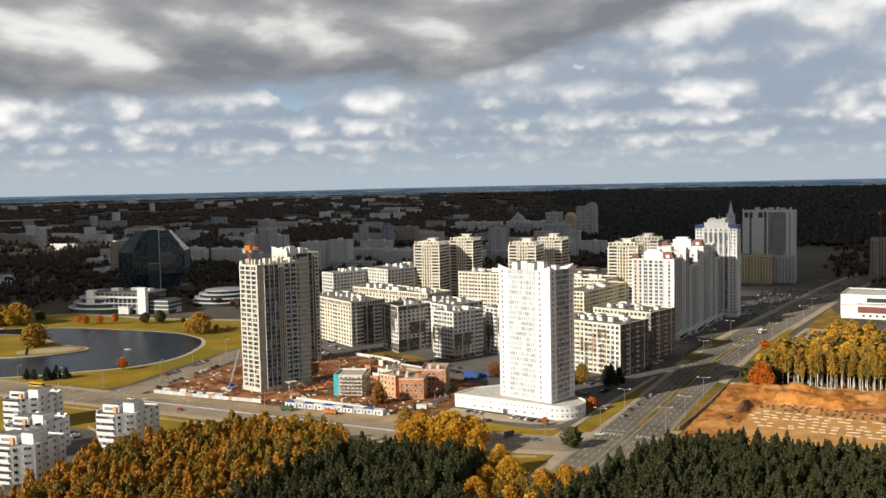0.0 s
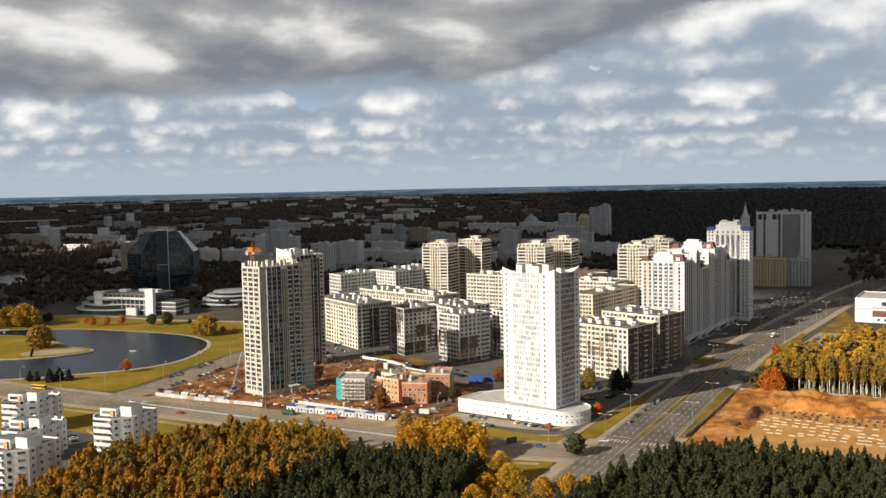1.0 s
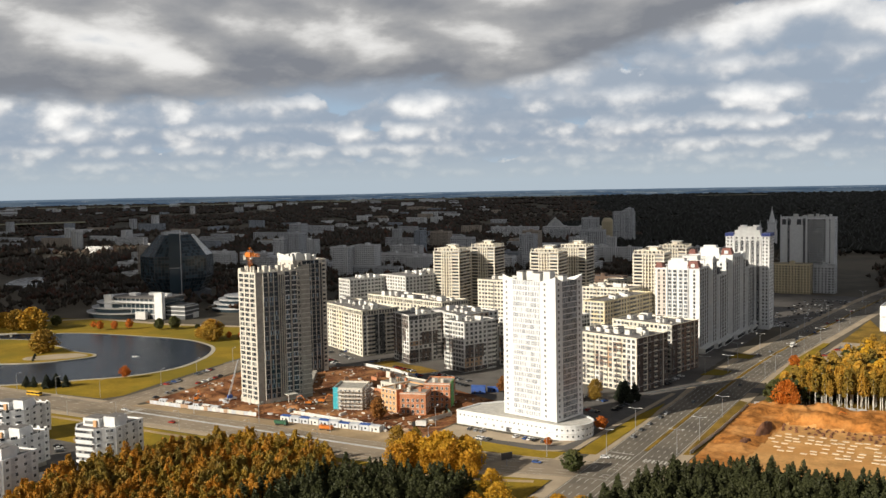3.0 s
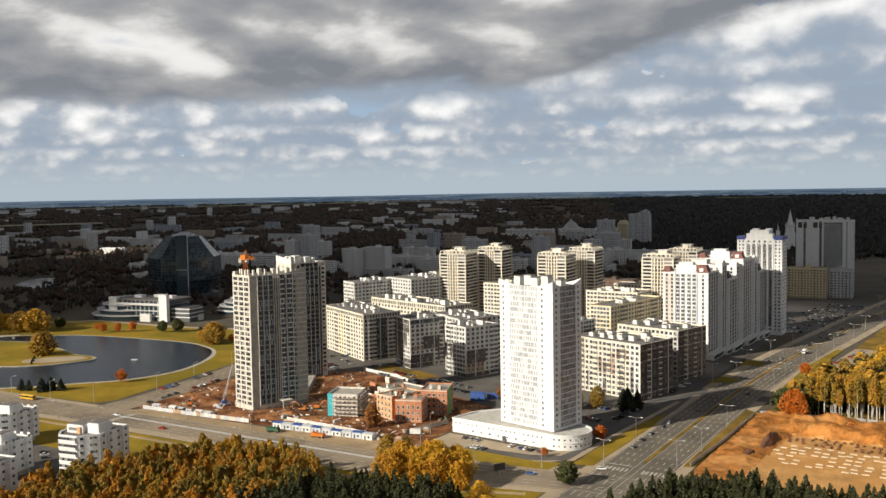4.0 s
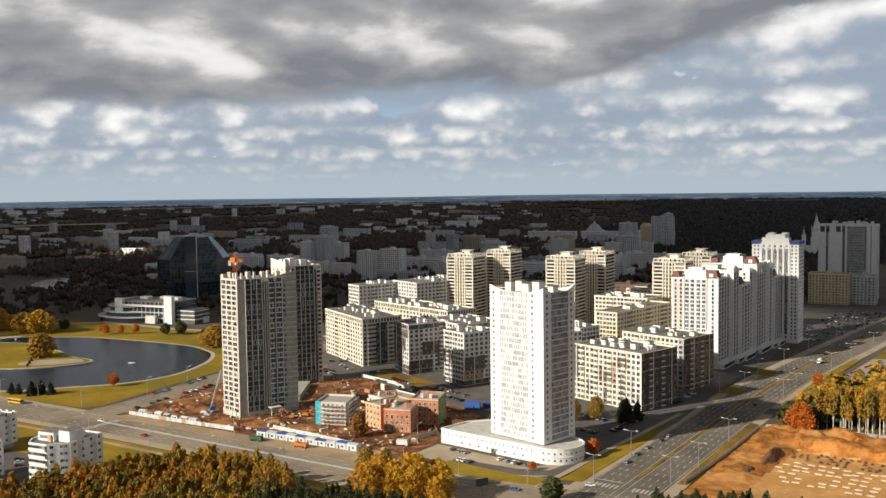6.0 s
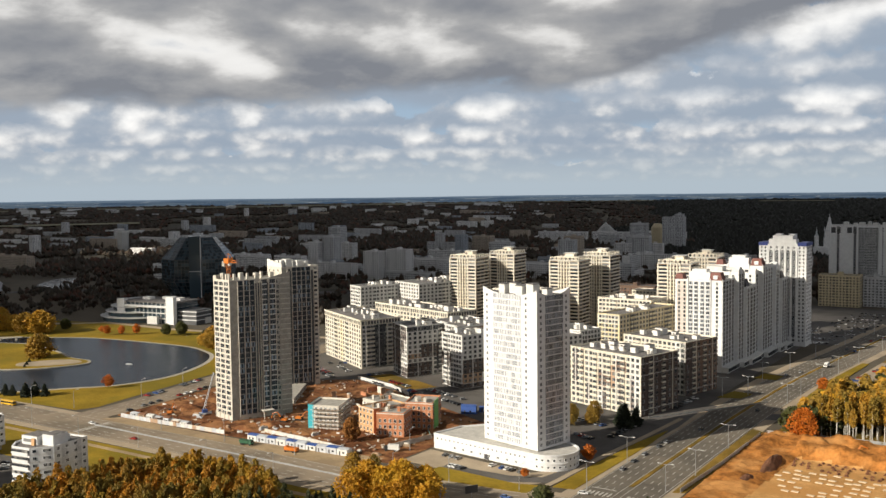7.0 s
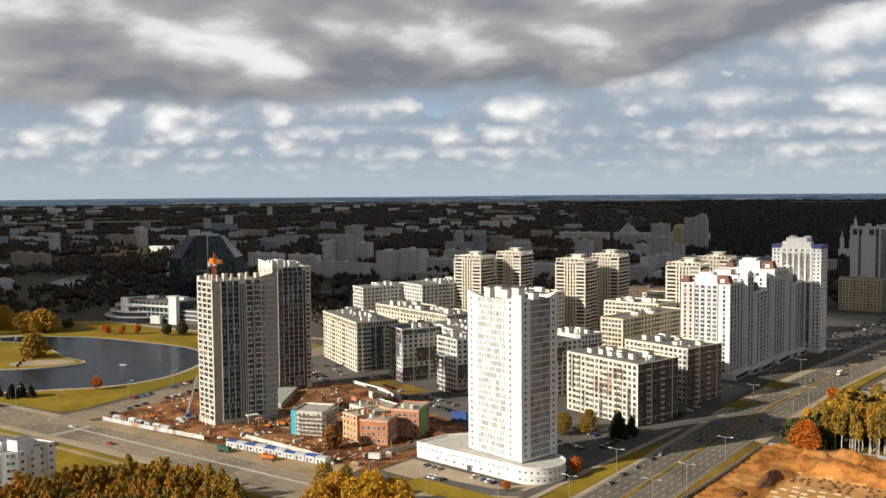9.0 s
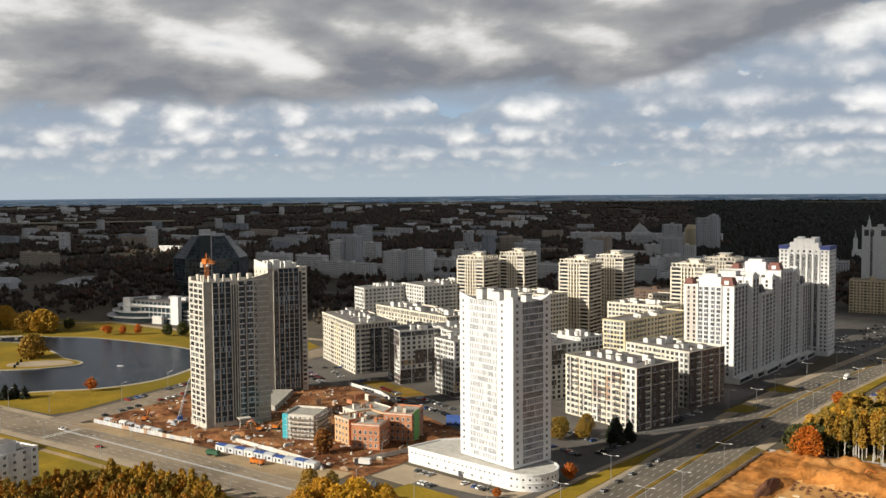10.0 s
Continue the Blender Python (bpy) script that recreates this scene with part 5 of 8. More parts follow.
def put_lamps():
    two, one = street_lamp(True), street_lamp(False, 11.0)
    spots2 = [(-152, 476), (-153, 524), (-121, 490), (-117.5, 519), (-118.5, 572), (-158, 689), (-145, 700), (-118, 688), (-150, 752), (-144, 802), (-115.5, 711), (-114, 764), (-111, 801), (-106, 848),
              (-100, 913), (-98, 970), (-139, 860), (-131, 930), (-121, 1005), (-92, 1040), (-84, 1110), (-104, 1130), (-72, 1190)]
    for k, (x, y) in enumerate(spots2):
        m = pose(x, y, 0.2, 0, 0, 4 if k % 3 else -3)
        if k == 0:
            two.matrix_basis = m
        else:
            copy_thing(two, m)
    spots1 = [(-560, 447), (-524, 450), (-489, 456), (-430, 417), (-380, 417), (-330, 418), (-285, 418), (-236, 446), (-470, 415), (-480, 500), (-486, 540), (-492, 585), (-400, 449), (-350, 449), (-300, 449), (-255, 486), (-209, 452), (-176, 458), (-620, 447), (-680, 446)]
    for k, (x, y) in enumerate(spots1):
        m = pose(x, y, 0.15, 0, 0, -90 if y < 430 else 90)
        if k == 0:
            one.matrix_basis = m
        else:
            copy_thing(one, m)


put_lamps()

CAR_PAINTS = {"white": mat("white_car_paint", (0.75, 0.75, 0.74), 0.25, 0.03), "silver": mat("silver_car_paint", (0.42, 0.43, 0.45), 0.25, 0.03, metal=0.5), "black": mat("black_car_paint", (0.018, 0.018, 0.02), 0.2, 0.03),
              "red": mat("red_car_paint", (0.34, 0.03, 0.02), 0.25, 0.03), "blue": mat("blue_car_paint", (0.04, 0.09, 0.26), 0.25, 0.03), "grey": mat("grey_car_paint", (0.10, 0.105, 0.11), 0.25, 0.03)}
CAR_GLASS = mat("car_glass", (0.015, 0.018, 0.02), 0.08, 0.05)
CARS = {}


def car(color):
    if color in CARS:
        return None
    th = thing("car", f"{color} car parked on the asphalt", "car", group="parked cars")
    L, W = 4.5, 1.8
    mb = MB()
    prof = [(-L / 2, 0.35), (L / 2, 0.35), (L / 2, 0.72), (L / 2 - 0.15, 0.82), (1.15, 0.95), (-1.75, 1.0), (-L / 2, 0.92)]
    n = len(prof)
    vs = [(x, -W / 2, z) for x, z in prof] + [(x, W / 2, z) for x, z in prof]
    mb.add(vs, [tuple(range(n)), tuple(range(2 * n - 1, n - 1, -1))] + [(i, i + n, (i + 1) % n + n, (i + 1) % n) for i in range(n)])
    mb.prism([(-1.5, -0.69), (0.3, -0.69), (0.3, 0.69), (-1.5, 0.69)], 1.42, 1.50)
    part("body", mb, CAR_PAINTS[color], th)
    P = [(-1.95, -0.82), (1.05, -0.82), (1.05, 0.82), (-1.95, 0.82)]
    T = [(-1.45, -0.66), (0.25, -0.66), (0.25, 0.66), (-1.45, 0.66)]
    part("cabin_glass", MB().prism(P, 0.95, 1.42, taper=T), CAR_GLASS, th)
    wheel = MB()
    seg = 8
    a = [2 * math.pi * i / seg for i in range(seg)]
    wheel.add([(0.32 * math.cos(t), y, 0.32 * math.sin(t)) for y in (-0.1, 0.1) for t in a], [tuple(range(seg)), tuple(range(2 * seg - 1, seg - 1, -1))] + [(i, i + seg, (i + 1) % seg + seg, (i + 1) % seg) for i in range(seg)])
    me = wheel.mesh("wheel", BLACK)
    for x in (-1.4, 1.4):
        for y in (-0.85, 0.85):
            part("wheel", me, None, th, M=pose(x, y, 0.32))
    CARS[color] = th
    return th


def put_cars():
    r = random.Random(17)
    palette = ["white", "silver", "black", "grey", "black", "grey", "red", "blue", "silver", "white", "grey"]
    spots = []

    def row(x0, y0, x1, y1, n, rot, jitter=0.4, miss=0.15, z=0.16):
        for k in range(n):
            if r.random() < miss + 0.14:
                continue
            t = (k + 0.5) / n
            spots.append((x0 + (x1 - x0) * t + r.uniform(-jitter, jitter), y0 + (y1 - y0) * t + r.uniform(-jitter, jitter), z, rot + r.uniform(-3, 3)))

    row(-477, 500, -479, 520, 7, 5, z=0.26)          # beside the lawn
    row(-483, 535, -487, 560, 8, 5, z=0.26)
    row(-453, 466, -465, 556, 14, 97, z=0.26)
    row(-226, 474, -208, 471.5, 6, 80, z=0.18)
    row(-206, 484, -186, 481, 7, 80, z=0.18)
    row(-240, 488, -215, 484, 6, 85, miss=0.4, z=0.18)
    row(-438, 648, -415, 634, 9, 60, z=0.10)
    row(-446, 634, -420, 620, 10, 60, z=0.10)
    row(-434, 622, -412, 612, 8, 60, z=0.10)
    row(-376, 612, -330, 594, 14, 65, z=0.10)
    row(-372, 622, -345, 612, 8, 65, z=0.18)
    row(-330, 612, -292, 598, 12, 65, z=0.10)
    row(-318, 596, -280, 582, 11, 65, z=0.10)
    row(-340, 604, -300, 588, 9, 65, miss=0.4, z=0.10)
    row(-214, 590, -186, 580, 8, 70, z=0.10)
    row(-178, 560, -176, 600, 9, 5, z=0.10)
    row(-172, 640, -170, 680, 8, 0, z=0.22)
    row(-205, 560, -180, 552, 7, 75, z=0.10)
    row(-460, 645, -430, 665, 9, 60, z=0.10)
    row(-455, 620, -430, 606, 8, 60, z=0.10)
    row(-395, 630, -385, 640, 5, 60, z=0.10)
    row(-475, 640, -470, 600, 8, 10, z=0.26)
    row(-262, 600, -238, 590, 8, 70, z=0.10)
    row(-240, 570, -225, 605, 8, 15, z=0.10)
    row(-97, 775, -84, 850, 13, 20, z=0.30)
    row(-165, 915, -150, 930, 5, 15, z=0.12)
    row(-405, 345, -370, 310, 5, 30, miss=0.3, z=0.12)
    row(-416, 365, -396, 352, 4, 60, z=0.12)
    for x, y, rot in [(-150, 468, 20), (-149.5, 510, 90), (-150, 525, 90), (-150, 539, 90), (-149, 556, 90), (-148.5, 566, 90), (-140, 775, 88), (-134, 791, 88), (-176, 446, 5), (-444, 436, 3), (-395, 426, 182),
                      (-128, 660, 92), (-142, 600, 268), (-126, 860, 85), (-118, 900, 85), (-125, 905, 265), (-110, 980, 82), (-116, 960, 262), (-99, 1060, 80), (-106, 1050, 260), (-90, 1130, 80)]:
        spots.append((x, y, 0.27, rot))
    # the crowded car park by the avenue, far off
    far = MB()
    for j in range(11):
        for k in range(11):
            if r.random() < 0.28:
                continue
            x, y = -178 + j * 2.0 + k * 4.1, 936 + j * 20 - k * 0.8 + r.uniform(-1, 1)
            far.put(MB().box(-2.2, 2.2, -0.9, 0.9, 0.3, 0.95, r.choice((0, 1, 2, 2, 1))).prism([(-1.8, -0.8), (1.0, -0.8), (1.0, 0.8), (-1.8, 0.8)], 0.95, 1.5, 3, taper=[(-1.4, -0.65), (0.3, -0.65), (0.3, 0.65), (-1.4, 0.65)]), pose(x, y, 0.12, 0, 0, 88 + r.uniform(-4, 4)))
    tagged(new("crowded_car_park", far.mesh("crowded_car_park", [CAR_PAINTS["white"], CAR_PAINTS["silver"], CAR_PAINTS["black"], CAR_GLASS])), "crowded rows of parked cars beside the avenue", "cars", "", "stuff")
    for k, (x, y, z, rot) in enumerate(spots):
        c = palette[r.randrange(len(palette))]
        m = pose(x, y, z, 0, 0, rot)
        if c not in CARS:
            car(c).matrix_basis = m
        else:
            copy_thing(CARS[c], m)


put_cars()

TRUCK_ORANGE = mat("orange_machine_paint", (0.55, 0.16, 0.02), 0.45, 0.1)
TRUCK_GREEN = mat("green_truck_paint", (0.035, 0.11, 0.06), 0.5, 0.1)
BUS_YELLOW = mat("yellow_bus_paint", (0.65, 0.38, 0.02), 0.4, 0.06)
BLUE_SHEET = mat("blue_profiled_sheet", (0.045, 0.10, 0.32), 0.5, 0.1)
PALE_SHEET = mat("pale_profiled_sheet", (0.50, 0.52, 0.55), 0.6, 0.12)
RUST = mat("rusty_steel", (0.22, 0.10, 0.05), 0.8, 0.3)
TURQUOISE = mat("turquoise_panel", (0.05, 0.42, 0.50), 0.6, 0.08)
GREEN_PANEL = mat("bright_green_panel", (0.16, 0.44, 0.12), 0.6, 0.08)
PLANK = mat("weathered_timber", (0.28, 0.21, 0.14), 0.9, 0.25)


def wheels(th, xs, w=1.1, r=0.5):
    mb = MB()
    seg = 9
    a = [2 * math.pi * i / seg for i in range(seg)]
    mb.add([(r * math.cos(t), y, r * math.sin(t)) for y in (-0.18, 0.18) for t in a], [tuple(range(seg)), tuple(range(2 * seg - 1, seg - 1, -1))] + [(i, i + seg, (i + 1) % seg + seg, (i + 1) % seg) for i in range(seg)])
    me = mb.mesh("wheel", BLACK)
    for x in xs:
        for y in (-w, w):
            part("wheel", me, None, th, M=pose(x, y, r))


def truck(x, y, rot, paint, label, tipper=True, z=0.2):
    th = thing("truck", label, "truck", pose(x, y, z, 0, 0, rot))
    part("chassis", MB().box(-3.8, 3.6, -0.5, 0.5, 0.7, 1.0, 0, True), BLACK, th)
    cab = part("cab", MB().prism([(2.0, -1.2), (3.9, -1.2), (3.9, 1.2), (2.0, 1.2)], 0.9, 2.9, taper=[(2.0, -1.15), (3.6, -1.15), (3.6, 1.15), (2.0, 1.15)]), paint, th)
    part("windscreen", MB().box(3.72, 3.9, -1.0, 1.0, 1.9, 2.7, 0, True), CAR_GLASS, cab)
    if tipper:
        part("tipper_body", MB().prism([(-3.9, -1.2), (1.8, -1.2), (1.8, 1.2), (-3.9, 1.2)], 1.0, 2.6, taper=[(-4.1, -1.35), (1.9, -1.35), (1.9, 1.35), (-4.1, 1.35)]), paint, th)
    else:
        part("box_body", MB().box(-4.0, 1.8, -1.25, 1.25, 1.0, 3.5, 0, True), OFFWHITE, th)
    wheels(th, (-2.9, -1.7, 2.9))
    return th


truck(-334.5, 450, 5, TRUCK_GREEN, "dark green tipper truck on the road verge")
truck(-305, 452, 185, TRUCK_ORANGE, "orange tipper truck on the road verge")
truck(-123, 821, 268, OFFWHITE, "white box lorry driving on the avenue", False, 0.27)
truck(-44, 586, 170, OFFWHITE, "white lorry parked at the edge of the sand pit", False, 1.6)
truck(-24, 588, 5, OFFWHITE, "pale concrete mixer lorry by the birch trees", False, 1.6)
truck(-262, 480, 200, BLACK, "dark lorry parked by the podium corner", False, 0.2)


def bus():
    th = thing("bus", "long yellow city bus on the front road", "bus", pose(-533, 440, 0.25, 0, 0, 3))
    part("body", MB().box(-6, 6, -1.25, 1.25, 0.5, 1.5, 0, True).box(-6, 6, -1.25, 1.25, 2.5, 3.1, 0, True), BUS_YELLOW, th)
    part("window_band", MB().box(-5.95, 5.95, -1.2, 1.2, 1.5, 2.5, 0), CAR_GLASS, th)
    wheels(th, (-3.6, 3.8))


bus()


def excavator(x, y, rot, z=0.2):
    th = thing("excavator", "orange tracked excavator on churned soil", "excavator", pose(x, y, z, 0, 0, rot))
    for s in (-1.2, 1.2):
        part("track", MB().prism([(-2, s - 0.3), (2, s - 0.3), (2, s + 0.3), (-2, s + 0.3)], 0.05, 0.9, taper=[(-1.7, s - 0.3), (1.7, s - 0.3), (1.7, s + 0.3), (-1.7, s + 0.3)]), BLACK, th)
    upper = part("upper_body", MB().box(-2.2, 1.4, -1.3, 1.3, 1.0, 2.3, 0, True), TRUCK_ORANGE, th)
    part("cab", MB().box(0.1, 1.7, 0.2, 1.3, 1.2, 3.0, 0, True), CAR_GLASS, upper)
    boom = part("boom", MB().rod((1.2, -0.3, 1.8), (4.2, -0.3, 5.6), 0.32, 6).rod((4.2, -0.3, 5.6), (7.2, -0.3, 4.4), 0.28, 6), TRUCK_ORANGE, th)
    part("stick", MB().rod((7.2, -0.3, 4.4), (7.8, -0.3, 1.4), 0.22, 6), TRUCK_ORANGE, boom)
    part("bucket", MB().box(7.1, 8.3, -0.9, 0.3, 0.5, 1.5, 0, True), BLACK, boom)


excavator(-347, 505, 20)
excavator(-352, 497, 200)
excavator(-424, 476, 120)
excavator(-62, 583, 30, 1.5)


def mobile_crane():
    th = thing("mobile_crane", "pale mobile crane with its lattice boom raised on the site", "crane", pose(-405, 485, 0.2, 0, 0, 60))
    part("carrier", MB().box(-4.5, 4.5, -1.3, 1.3, 0.7, 1.5, 0, True), PALE_SHEET, th)
    part("cab", MB().box(-1, 2.0, -1.2, 1.2, 1.5, 3.4, 0, True), BLUE_SHEET, th)
    mb = MB()
    for dx, dy in ((-0.5, -0.5), (0.5, -0.5), (0.5, 0.5), (-0.5, 0.5)):
        mb.rod((dx, dy, 3), (6.5 + dx * 0.4, dy * 0.4, 25), 0.10, 4)
    for k in range(11):
        t0, t1 = k / 11, (k + 1) / 11
        mb.rod((6.5 * t0 - 0.5, -0.5, 3 + 22 * t0), (6.5 * t1 + 0.4, 0.4, 3 + 22 * t1), 0.06, 3)
        mb.rod((6.5 * t0 + 0.5, 0.5, 3 + 22 * t0), (6.5 * t1 - 0.4, -0.4, 3 + 22 * t1), 0.06, 3)
    part("boom", mb, PALE_SHEET, th)
    wheels(th, (-3.4, -2.0, 2.0, 3.4))


mobile_crane()


def lattice(mb, a, b, w, n, r=0.12):
    """A square lattice mast from a to b."""
    a, b = Vector(a), Vector(b)
    q = (b - a).to_track_quat("Z", "Y")
    cs = [q @ Vector((sx * w / 2, sy * w / 2, 0)) for sx, sy in ((-1, -1), (1, -1), (1, 1), (-1, 1))]
    for c in cs:
        mb.rod(a + c, b + c, r, 4)
    for k in range(n):
        p0, p1 = a + (b - a) * k / n, a + (b - a) * (k + 1) / n
        for i in range(4):
            mb.rod(p0 + cs[i], p1 + cs[(i + 1) % 4], r * 0.6, 3)


def tower_crane(x, y, h, jib, rot, paint, label, counter=12.0):
    th = thing("tower_crane", label, "tower crane", pose(x, y, 0, 0, 0, rot))
    mb = MB()
    lattice(mb, (0, 0, 0), (0, 0, h), 1.8, int(h / 3))
    part("mast", mb, paint, th)
    mb = MB()
    lattice(mb, (0, 0, h + 1), (jib, 0, h + 1), 1.4, int(jib / 3))
    part("jib", mb, paint, th)
    mb = MB()
    lattice(mb, (0, 0, h + 1), (-counter, 0, h + 1), 1.4, int(counter / 3))
    rear = part("counter_jib", mb, paint, th)
    part("counterweight", MB().box(-counter - 1, -counter + 2, -1, 1, h - 2.5, h + 0.5, 0, True), CONCRETE, rear)
    part("cab", MB().box(0.8, 2.6, -0.8, 0.8, h - 1.6, h + 0.4, 0, True), OFFWHITE, th)
    part("slewing_platform", MB().box(-3.0, 2.4, -1.5, 1.5, h - 0.4, h + 2.6, 0, True), paint, th)
    part("apex", MB().rod((0, 0, h), (0, 0, h + 6), 0.5, 4, r1=0.15).rod((0, 0, h + 6), (jib * 0.7, 0, h + 1.5), 0.07, 3).rod((0, 0, h + 6), (-counter, 0, h + 1.5), 0.07, 3), paint, th)


tower_crane(-401, 504, 90.0, 10.0, -14, TRUCK_ORANGE, "orange tower crane standing against the unfinished tower", 5.0)
tower_crane(-49, 1216, 84.0, 26.0, 152, RUST, "rust-red tower crane at a far building site", 12.0)


def fence(pts, h, m, label, step=2.5, gap=0.05, name="fence", posts=True, z=0.15, vary=None):
    th = thing(name, label, "fence")
    r = random.Random(int(pts[0][0] * 7))
    for a, b in zip(pts[:-1], pts[1:]):
        a, b = Vector(a), Vector(b)
        L = (b - a).length
        n = max(1, int(L / step))
        rot = math.degrees(math.atan2((b - a).y, (b - a).x))
        me = MB().box(gap, L / n - gap, -0.04, 0.04, 0.1, h, 0, True)
        meshes = [me.mesh("panel", mm) for mm in (vary or [m])]
        pm = MB().box(-0.08, 0.08, -0.1, 0.1, 0, h + 0.15, 0, True).mesh("post", METAL if m is not PLANK else PLANK)
        for k in range(n):
            p = a + (b - a) * k / n
            part("panel", r.choice(meshes), None, th, M=pose(p.x, p.y, z, 0, 0, rot))
            if posts:
                part("post", pm, None, th, M=pose(p.x, p.y, z, 0, 0, rot))
    return th


fence([(-444, 456), (-412, 456.5), (-361, 459.5)], 2.4, PALE_SHEET, "patched pale sheet-metal fence round the site", 3.0, vary=[PALE_SHEET, OFFWHITE, PALE_SHEET, PANEL_DARK, TAN, PALE_SHEET, CONC_LIGHT])
fence([(-275, 466), (-296, 470), (-345, 474)], 2.2, OFFWHITE, "pale concrete panel fence behind the site cabins", 3.0, vary=[OFFWHITE, CONC_LIGHT])
fence([(-266, 480), (-258, 510)], 2.6, CONC_LIGHT, "grey concrete fence between site and podium", 3.0)
fence([(-392, 616), (-356, 606), (-330, 590)], 2.2, OFFWHITE, "white panel fence behind the site", 3.0)
fence([(-260, 512), (-300, 560), (-318, 582)], 2.0, mat("green_mesh_fence", (0.10, 0.16, 0.12), 0.7, 0.1), "green sheet fence beside the car park", 3.0)
fence([(-115, 492), (-112.5, 541), (-111.5, 606)], 2.0, METAL, "grey panel fence between avenue and sand pit", 2.5, gap=0.25)
fence([(-110, 612), (-60, 618), (0, 616), (50, 612)], 1.8, METAL, "grey mesh fence along the birch trees", 6.0, gap=0.4)
fence([(-414, 374), (-395, 366)], 1.8, PLANK, "brown timber fence beside the houses", 1.2)
fence([(-440, 434.6), (-240, 432.8)], 0.9, METAL, "galvanised guard rail along the road's middle", 8.0, gap=0.0, name="guard_rail", z=0.3)
fence([(-176, 611), (-162, 632), (-141, 664), (-129, 685)], 0.9, METAL, "pale guard rail curving along the avenue", 4.0, gap=0.0, name="guard_rail", z=0.3)


def cabin(x, y, rot, w, d, h, wall, roof, label, z=0.16):
    th = thing("site_cabin", label, "cabin", pose(x, y, z, 0, 0, rot), "site cabins")
    body = part("wall", MB().box(0, w, 0, d, 0, h), wall, th)
    part("roof", MB().prism([(-0.2, -0.2), (w + 0.2, -0.2), (w + 0.2, d + 0.2), (-0.2, d + 0.2)], h, h + 0.5, taper=[(-0.1, d * 0.45), (w + 0.1, d * 0.45), (w + 0.1, d * 0.55), (-0.1, d * 0.55)]), roof, th)
    part("door", MB().box(w * 0.2, w * 0.2 + 0.9, -0.05, 0, 0.1, 2.1, 0, True), FRAME_DARK, body)
    part("window", MB().box(w * 0.55, w * 0.55 + 1.2, -0.05, 0, 1.0, 2.0, 0, True), CAR_GLASS, body)


r6 = random.Random(5)
for k in range(10):
    x = -341 + k * 6.6
    cabin(x, 457.0 + k * 0.35, 3, 6.1, 4.6, r6.uniform(2.7, 3.3), PALE_SHEET if k % 3 else OFFWHITE, (BLUE_SHEET, PALE_SHEET, BLUE_SHEET, PALE_SHEET)[k % 4], "pale site cabin with a blue sheet roof" if k % 2 == 0 else "pale site cabin with a grey sheet roof")
for k in range(7):
    cabin(-440 + k * 7.2, 459.5, 2, r6.uniform(4, 6), 3.6, r6.uniform(2.3, 3.2), (PALE_SHEET, TAN, OFFWHITE, UMBER)[k % 4], (PALE_SHEET, RUST, OFFWHITE)[k % 3], "shabby site hut with a sheet roof behind the fence")
cabin(-244, 452.5, 8, 9, 5, 2.6, PALE_SHEET, ROOF, "low grey garage hut beside the road", 0.2)
cabin(-275, 566, 20, 9, 3, 5.0, BLUE_SHEET, BLUE_SHEET, "stacked bright blue site containers")
cabin(-268, 575, 20, 7, 3, 3.0, BLUE_SHEET, BLUE_SHEET, "bright blue site container")


def scaffolded_house():
    b = Building("scaffolded_building", "four-storey building shell with scaffolding and a turquoise end wall", [(-330.5, 494), (-313.5, 500), (-321, 519), (-338, 513)], 13.3, CONC_LIGHT, 0, CONCRETE, 1.0)
    F, L = b.face(0)
    b.grid(0, cols(L, 6), [1.2, 4.4, 7.6, 10.6], "window", (1.6, 1.6, 2), (FRAME, GLASS, CONC_LIGHT))
    F1, L1 = b.face(1)
    b.grid(1, cols(L1, 6), [1.2, 4.4, 7.6, 10.6], "window", (1.6, 1.6, 2), (FRAME, GLASS, CONC_LIGHT))
    F3, L3 = b.face(3)
    part("end_panel", MB().box(0, L3, -0.15, 0, 0.2, 13.4, 0, True), TURQUOISE, b.th, M=F3)
    part("end_panel", MB().box(0, 3.2, -0.15, 0, 0.2, 13.4, 0, True), TURQUOISE, b.th)
    for Fi, Li in ((F, L), (F1, L1)):
        for z in (2.2, 4.4, 6.6, 8.8, 11.0):
            part("scaffold_deck", MB().box(3.4 if Li == L else 0, Li, -2.0, -0.7, z, z + 0.12, 0, True), PLANK, b.th, M=Fi)
        n = int(Li / 2.4)
        for k in range(n + 1):
            x = (3.4 if Li == L else 0) + (Li - (3.4 if Li == L else 0)) * k / n
            part("scaffold_pole", MB().cyl(x, -2.0, 0, 13.2, 0.09, 5), OFFWHITE, b.th, M=Fi)
        for z in (3.3, 5.5, 7.7, 9.9, 12.1):
            part("scaffold_rail", MB().box(3.4 if Li == L else 0, Li, -2.05, -1.97, z, z + 0.1, 0, True), OFFWHITE, b.th, M=Fi)
    b.done()


scaffolded_house()


